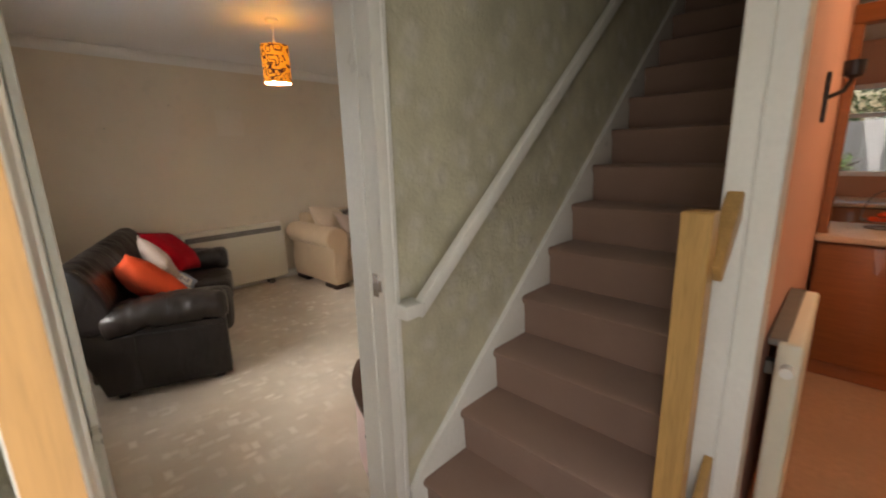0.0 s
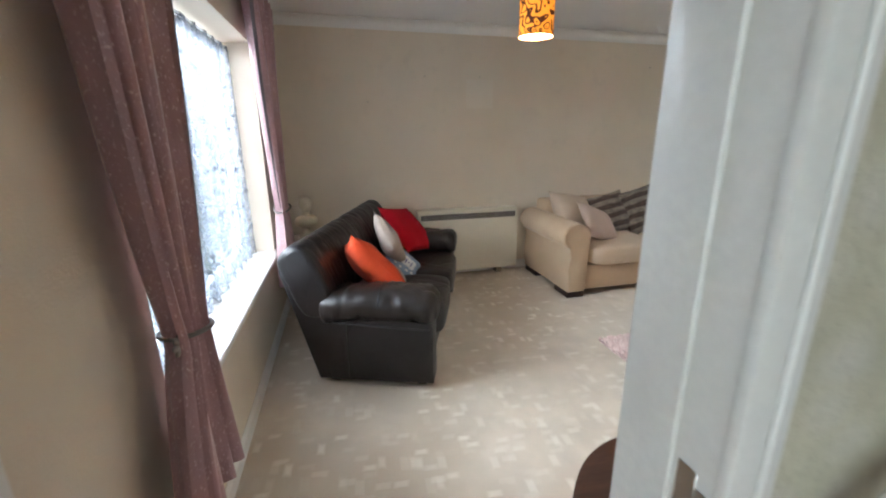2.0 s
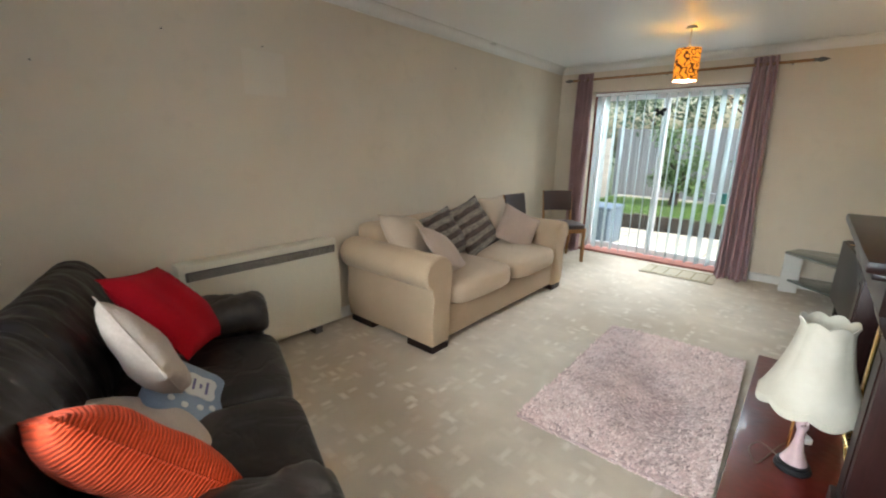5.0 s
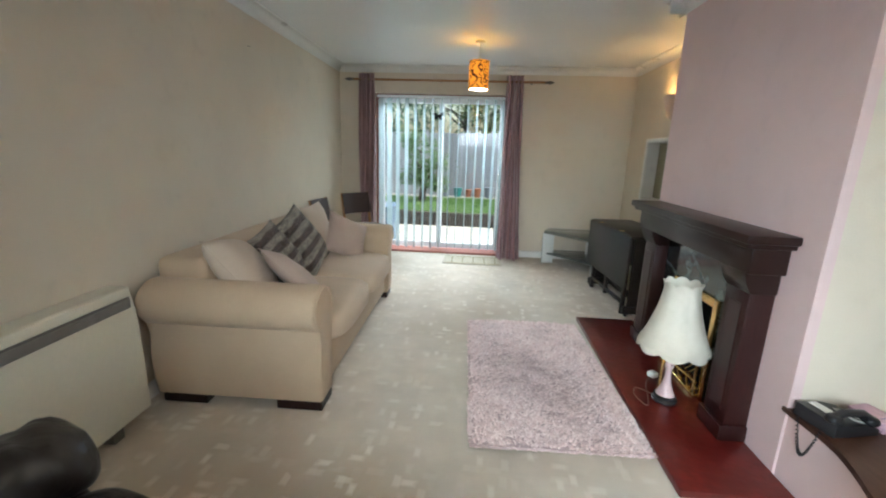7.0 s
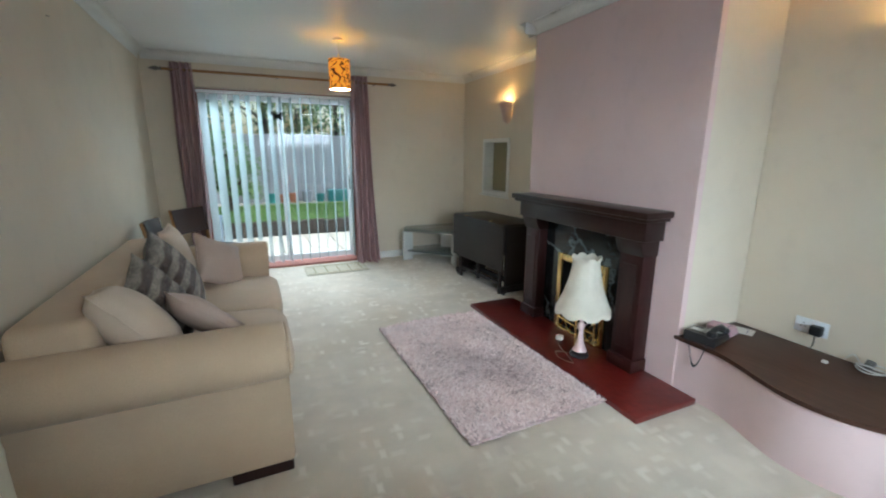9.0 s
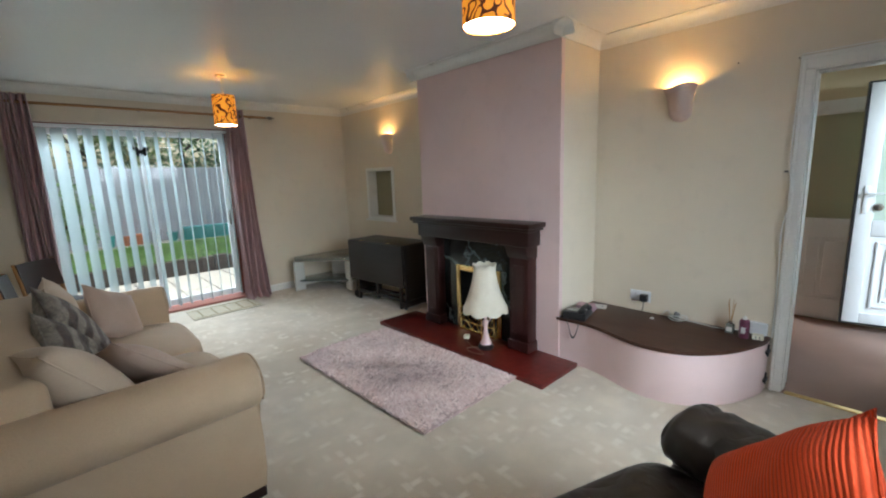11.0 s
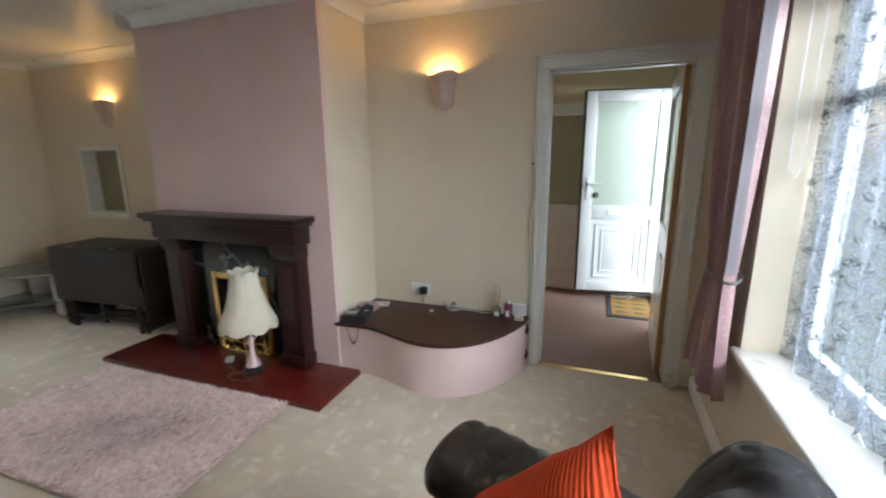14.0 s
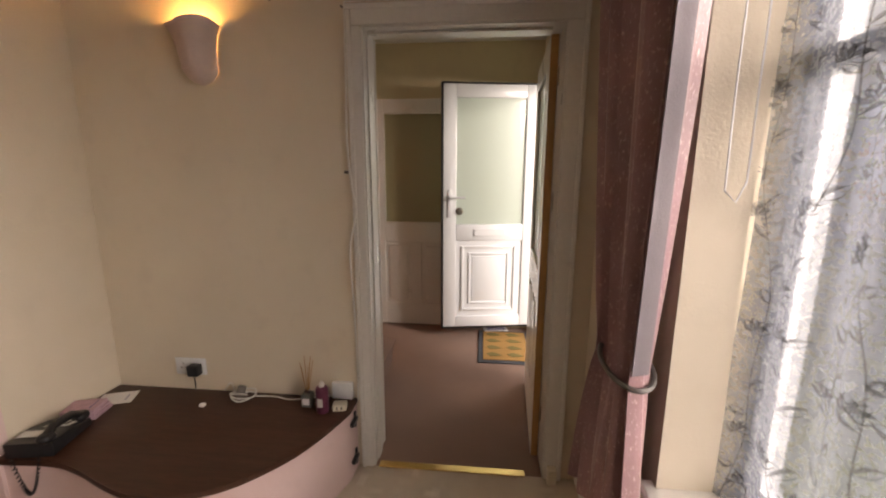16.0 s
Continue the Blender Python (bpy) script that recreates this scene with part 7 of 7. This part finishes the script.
bx(gr, -60, -0.28, -0.5, -4.0, 6.48, -0.19)
bx(gr, 3.6, -0.28, -0.5, 60, 6.48, -0.19)
structure("ground", gr, M["earth"], "bare ground reaching the distance")
pv = thing("pavement_patio", I4, "buff paved patio", "", "", "structure")
part("bed", box(-5.2, 6.48, -0.20, 1.5, 9.32, -0.165), M["sleeper"], pv)
smesh = mesh_of(box(0, 0, 0, 0.44, 0.44, 0.02, 0.006), "slab", M["slab"])
rng = random.Random(5)
for i in range(15):
    for j in range(6):
        piece("slab", smesh, pv, pose(-5.15 + 0.452 * i, 6.52 + 0.452 * j + (0.0), -0.165 + rng.uniform(0, 0.004), rng.uniform(-0.4, 0.4), rng.uniform(-0.4, 0.4), 0))
rw = thing("retaining_wall", I4, "low dark timber retaining wall at the lawn edge", "wall")
lm = mesh_of(box(0, 0, 0, 0.215, 0.10, 0.31, 0.012), "post", M["sleeper"])
for i in range(30):
    piece("post", lm, rw, pose(-5.1 + 0.22 * i, 9.33, -0.19 + rng.uniform(-0.02, 0.02), 0, 0, rng.uniform(-3, 3)))
lawn = thing("lawn", I4, "short green lawn above the retaining wall", "lawn", "", "stuff")
part("turf", sheet(bmesh.new(), lambda u, v: Vector((-5.1 + 6.6 * u, 9.40 + 2.9 * v, 0.10 + 0.02 * noise.noise(Vector((u * 8, v * 5, 1))))), 40, 20), M["grass"], lawn, "", 80, "stuff")
M["blade"] = surface("grass_blade", (0.15, 0.27, 0.06), 0.7, var=0.35, scale=2.0, fine=30, relief=0.0)
n = 22000
rg = np.random.default_rng(9)
gx, gy = rg.uniform(-5.1, 1.5, n), rg.uniform(9.36, 12.3, n)
ga, gh = rg.uniform(0, 6.28, n), rg.uniform(0.04, 0.09, n)
gv = np.empty((n, 3, 3))
gv[:, 0] = np.stack([gx - 0.008 * np.cos(ga), gy - 0.008 * np.sin(ga), np.full(n, 0.095)], 1)
gv[:, 1] = np.stack([gx + 0.008 * np.cos(ga), gy + 0.008 * np.sin(ga), np.full(n, 0.095)], 1)
gv[:, 2] = np.stack([gx + rg.normal(0, 0.03, n), gy + rg.normal(0, 0.03, n), 0.10 + gh], 1)
gm = bpy.data.meshes.new("grass")
gm.from_pydata(gv.reshape(-1, 3).tolist(), [], np.arange(3 * n).reshape(-1, 3).tolist())
gm.materials.append(M["blade"])
go = new("grass", gm)
go.parent = lawn
tagged(go, "", "", "", "stuff")
structure("pavement_path", box(-5.1, 12.32, -0.18, 1.5, 12.9, 0.13, 0.01), M["slab"], "pale path at the end of the lawn")


def board_fence(name, m, length, h, vertical, mat, label):
    t = thing(name, m, label, "fence")
    rr = random.Random(len(name) + int(length * 10))
    if vertical:
        me = mesh_of(box(0, 0, 0, 0.098, 0.02, h, 0.004), "board", M[mat])
        k = int(length / 0.102)
        for i in range(k):
            piece("board", me, t, pose(0.102 * i, rr.uniform(0, 0.006), rr.uniform(-0.015, 0.015)))
    else:
        me = mesh_of(box(0, 0, 0, 1.80, 0.018, 0.125, 0.004), "board", M[mat])
        for b in range(int(length / 1.85)):
            for i in range(int(h / 0.105)):
                piece("board", me, t, pose(1.88 * b + 0.03, 0.004 * (i % 2), 0.05 + 0.105 * i, 7, 0, 0))
    pm = mesh_of(box(-0.04, 0.02, -0.2, 0.04, 0.10, h + 0.06, 0.006), "post", M[mat])
    for i in range(int(length / 1.88) + 1):
        piece("post", pm, t, pose(1.88 * i, 0, 0))
    return t


board_fence("fence", pose(-5.3, 13.0, 0.12), 8.0, 1.80, True, "fence", "grey weathered close-board fence behind the lawn")
board_fence("fence", pose(-5.2, 6.7, -0.1, 0, 0, 90), 6.4, 1.75, False, "fence_pale", "pale horizontal lap fence beside the patio")
M["blue_box"] = surface("slate_blue_plastic", (0.085, 0.12, 0.165), 0.5, var=0.08, fine=40, relief=0.05)
sb = thing("storage_box", pose(-4.55, 7.25, -0.143), "slate blue plastic garden storage box", "storage box")
part("body", box(0, 0, 0, 1.25, 0.65, 0.56, 0.02, 2), M["blue_box"], sb)
part("lid", box(-0.02, -0.02, 0.562, 1.27, 0.67, 0.63, 0.02, 2), M["blue_box"], sb)
for i in range(9):
    part("rib", box(0.10 + 0.125 * i, -0.012, 0.05, 0.15 + 0.125 * i, 0.0, 0.52, 0.004), M["blue_box"], sb)


def pot(x, y, z, r, h, mat, label):
    t = thing("plant_pot", pose(x, y, z), label, "plant pot", "garden pots")
    part("pot", lathe(bmesh.new(), [(r * 0.72, 0), (r * 0.95, h * 0.85), (r, h * 0.86), (r, h)], 20), M[mat], t)
    return t


M["terracotta"] = surface("terracotta", (0.36, 0.14, 0.07), 0.8, var=0.15, fine=40, relief=0.1)
M["teal_pot"] = surface("teal_glaze", (0.05, 0.22, 0.20), 0.3, var=0.15, fine=40, coat=0.2)
M["grey_pot"] = surface("grey_pot", (0.24, 0.25, 0.27), 0.6, var=0.1)
for x, r, h, mat, lab in ((-2.45, 0.13, 0.26, "teal_pot", "teal glazed plant pot on the path"), (-2.15, 0.10, 0.22, "terracotta", "terracotta plant pot on the path"), (-1.9, 0.12, 0.25, "terracotta", "terracotta plant pot on the path"),
                          (-1.55, 0.14, 0.30, "grey_pot", "grey plant pot on the path"), (-2.8, 0.12, 0.24, "grey_pot", "grey plant pot on the path"), (-1.2, 0.12, 0.22, "teal_pot", "teal glazed plant pot on the path")):
    pot(x, 12.62, 0.13, r, h, mat, lab)
tr = thing("planter_trough", pose(-1.0, 12.4, 0.13), "long pale green planter trough", "planter")
part("trough", box(0, 0, 0, 1.9, 0.35, 0.32, 0.02, 2), M["teal_pot"], tr)


def leaves(count, fn, size, seed):
    """Many small bent leaves scattered by fn(rng) around a crown."""
    rr = np.random.default_rng(seed)
    p = fn(rr, count)
    a, b = rr.uniform(0, 6.283, count), rr.uniform(-1.0, 1.0, count)
    s = rr.uniform(0.6, 1.3, count) * size
    d = np.stack([np.cos(a) * np.cos(b), np.sin(a) * np.cos(b), np.sin(b)], 1)
    e = np.stack([-np.sin(a), np.cos(a), rr.uniform(-0.6, 0.6, count)], 1)
    v = np.empty((count, 4, 3))
    v[:, 0] = p - d * s[:, None]
    v[:, 1] = p + e * (0.45 * s)[:, None]
    v[:, 2] = p + d * s[:, None] + np.array([0, 0, -0.2]) * s[:, None]
    v[:, 3] = p - e * (0.45 * s)[:, None]
    q = np.arange(count)[:, None] * 4
    me = bpy.data.meshes.new("crown")
    me.from_pydata(v.reshape(-1, 3).tolist(), [], np.concatenate([q + [0, 1, 2], q + [0, 2, 3]]).tolist())
    return me


def leaf_mat(name, c1, c2):
    m, nt, b = nodes_of(name)
    g = nt.nodes.new("ShaderNodeNewGeometry")
    nt.links.new(mix(nt, g.outputs["Random Per Island"], c1, c2), b.inputs["Base Color"])
    b.inputs["Roughness"].default_value = 0.6
    return m


M["leaf_dark"] = leaf_mat("dark_evergreen_leaf", (0.05, 0.095, 0.05), (0.11, 0.18, 0.085))
M["leaf_mid"] = leaf_mat("mid_green_leaf", (0.08, 0.15, 0.045), (0.17, 0.27, 0.09))
M["leaf_yellow"] = leaf_mat("yellow_green_leaf", (0.09, 0.13, 0.02), (0.22, 0.24, 0.06))


def tree(x, y, z0, h, w, mat, seed, label, count=5200, size=0.075):
    t = thing("tree", pose(x, y, z0), label, "tree", "garden trees")
    rr = random.Random(seed)
    bm = bmesh.new()
    tube(bm, [(0, 0, -0.1), (0.05, 0.02, h * 0.25), (0.0, 0.05, h * 0.5), (0.04, 0, h * 0.8)], [0.11, 0.085, 0.06, 0.02], 9)
    for i in range(9):
        a, k = rr.uniform(0, 6.28), rr.uniform(0.25, 0.75)
        l = w * rr.uniform(0.25, 0.45)
        tube(bm, [(0.02, 0.03, h * k), (l * 0.5 * math.cos(a), l * 0.5 * math.sin(a), h * (k + 0.06)), (l * math.cos(a), l * math.sin(a), h * (k + 0.15))], [0.04, 0.025, 0.008], 6)
    part("trunk", bm, M["bark"], t, "", 60)
    cl = [(rr.uniform(-0.42, 0.42) * w, rr.uniform(-0.35, 0.35) * w, h * rr.uniform(0.25, 0.95), rr.uniform(0.16, 0.30) * w) for _ in range(22)]

    def fn(g, n_):
        pick = g.integers(0, len(cl), n_)
        c = np.array(cl)[pick]
        d = g.normal(0, 1, (n_, 3))
        d /= np.linalg.norm(d, axis=1)[:, None]
        r = c[:, 3] * g.uniform(0.25, 1.0, n_) ** 0.5
        return c[:, :3] + d * r[:, None] * np.array([1, 1, 0.8])
    me = leaves(count, fn, size, seed)
    me.materials.append(M[mat])
    link(new("crown", me), t)
    return t


tree(-4.6, 14.6, 0.0, 5.2, 3.6, "leaf_dark", 1, "dark evergreen tree behind the fence")
tree(-2.4, 15.2, 0.0, 5.6, 3.8, "leaf_dark", 2, "dark evergreen tree behind the fence")
tree(-0.3, 14.8, 0.0, 5.0, 3.4, "leaf_mid", 3, "green tree behind the fence")
tree(1.6, 15.4, 0.0, 5.4, 3.6, "leaf_dark", 4, "dark evergreen tree behind the fence")
tree(3.6, 14.6, 0.0, 4.8, 3.6, "leaf_mid", 5, "green tree behind the fence")
tree(-6.8, 15.0, 0.0, 5.6, 4.0, "leaf_dark", 6, "dark evergreen tree behind the fence")
tree(-6.7, 10.6, 0.0, 4.6, 3.0, "leaf_mid", 7, "green tree over the side fence")
tree(-7.2, 7.6, 0.0, 4.8, 3.2, "leaf_dark", 8, "dark evergreen tree over the side fence")
tree(-3.35, 11.4, 0.1, 1.75, 1.15, "leaf_mid", 9, "rounded green conifer shrub on the lawn", 3800, 0.045)
tree(-1.6, 14.0, 0.0, 3.4, 1.9, "leaf_yellow", 10, "yellow-green shrub above the fence", 2600, 0.06)
tree(0.9, 12.55, 0.1, 1.1, 0.9, "leaf_mid", 11, "low green shrub by the fence", 2000, 0.045)

# ---- street side ----
M["brick"] = surface("red_brick", (0.24, 0.10, 0.07), 0.85, var=0.2, scale=5, fine=50, relief=0.3)
M["roof"] = surface("grey_roof_tile", (0.11, 0.10, 0.10), 0.8, var=0.2, scale=3, fine=30, relief=0.4)
M["render"] = surface("pale_house_render", (0.55, 0.53, 0.48), 0.85, var=0.08)
M["dark_pane"] = surface("dark_window_pane", (0.05, 0.06, 0.07), 0.1)
structure("road", box(-60, -14, -0.19, 60, -8.5, -0.17), surface("asphalt", (0.05, 0.05, 0.05), 0.9, fine=80, relief=0.3), "grey asphalt street")


def house(x, y):
    t = thing("house", pose(x, y, -0.19), "brick house across the street", "house", "houses across the street")
    part("wall", holed(bmesh.new(), 0, 8, 0, 5.2, -6, 0, []), M["brick"], t)
    part("roof", prism(bmesh.new(), [(-6.4, 5.2), (0.4, 5.2), (-3.0, 7.8)], -0.3, 8.3, YZ), M["roof"], t)
    ch_ = part("chimney", box(6.3, -3.5, 7.0, 7.0, -2.7, 8.9, 0.02), M["brick"], t)
    part("pot", lathe(bmesh.new(), [(0.14, 8.9), (0.11, 9.3)], 12, pose(6.65, -3.1, 0)), M["terracotta"], ch_)
    for wx, wz in ((0.8, 0.9), (4.6, 0.9), (0.8, 3.2), (4.6, 3.2)):
        w = part("window", box(wx, 0.0, wz, wx + 1.9, 0.05, wz + 1.3, 0.01), M["upvc"], t)
        for i in range(2):
            part("pane", box(wx + 0.08 + 0.9 * i, 0.05, wz + 0.08, wx + 0.90 + 0.9 * i, 0.056, wz + 1.22), M["dark_pane"], w)
    part("door", box(3.3, 0.0, 0.0, 4.2, 0.05, 2.05, 0.01), M["upvc"], t)
    return t


hs1 = house(-9.0, -19)
copy_thing(hs1, pose(0.5, -19, -0.19))
copy_thing(hs1, pose(10.5, -19, -0.19))
copy_thing(hs1, pose(20.5, -19, -0.19))
copy_thing(hs1, pose(30.5, -19, -0.19))
copy_thing(hs1, pose(17.0, -4.0, -0.19, 0, 0, 90))
tree(4.2, -6.2, -0.19, 3.2, 2.2, "leaf_yellow", 21, "yellow-green front garden shrub", 2600, 0.06)
tree(7.6, -7.0, -0.19, 3.8, 2.6, "leaf_mid", 22, "green front garden tree", 3000, 0.06)
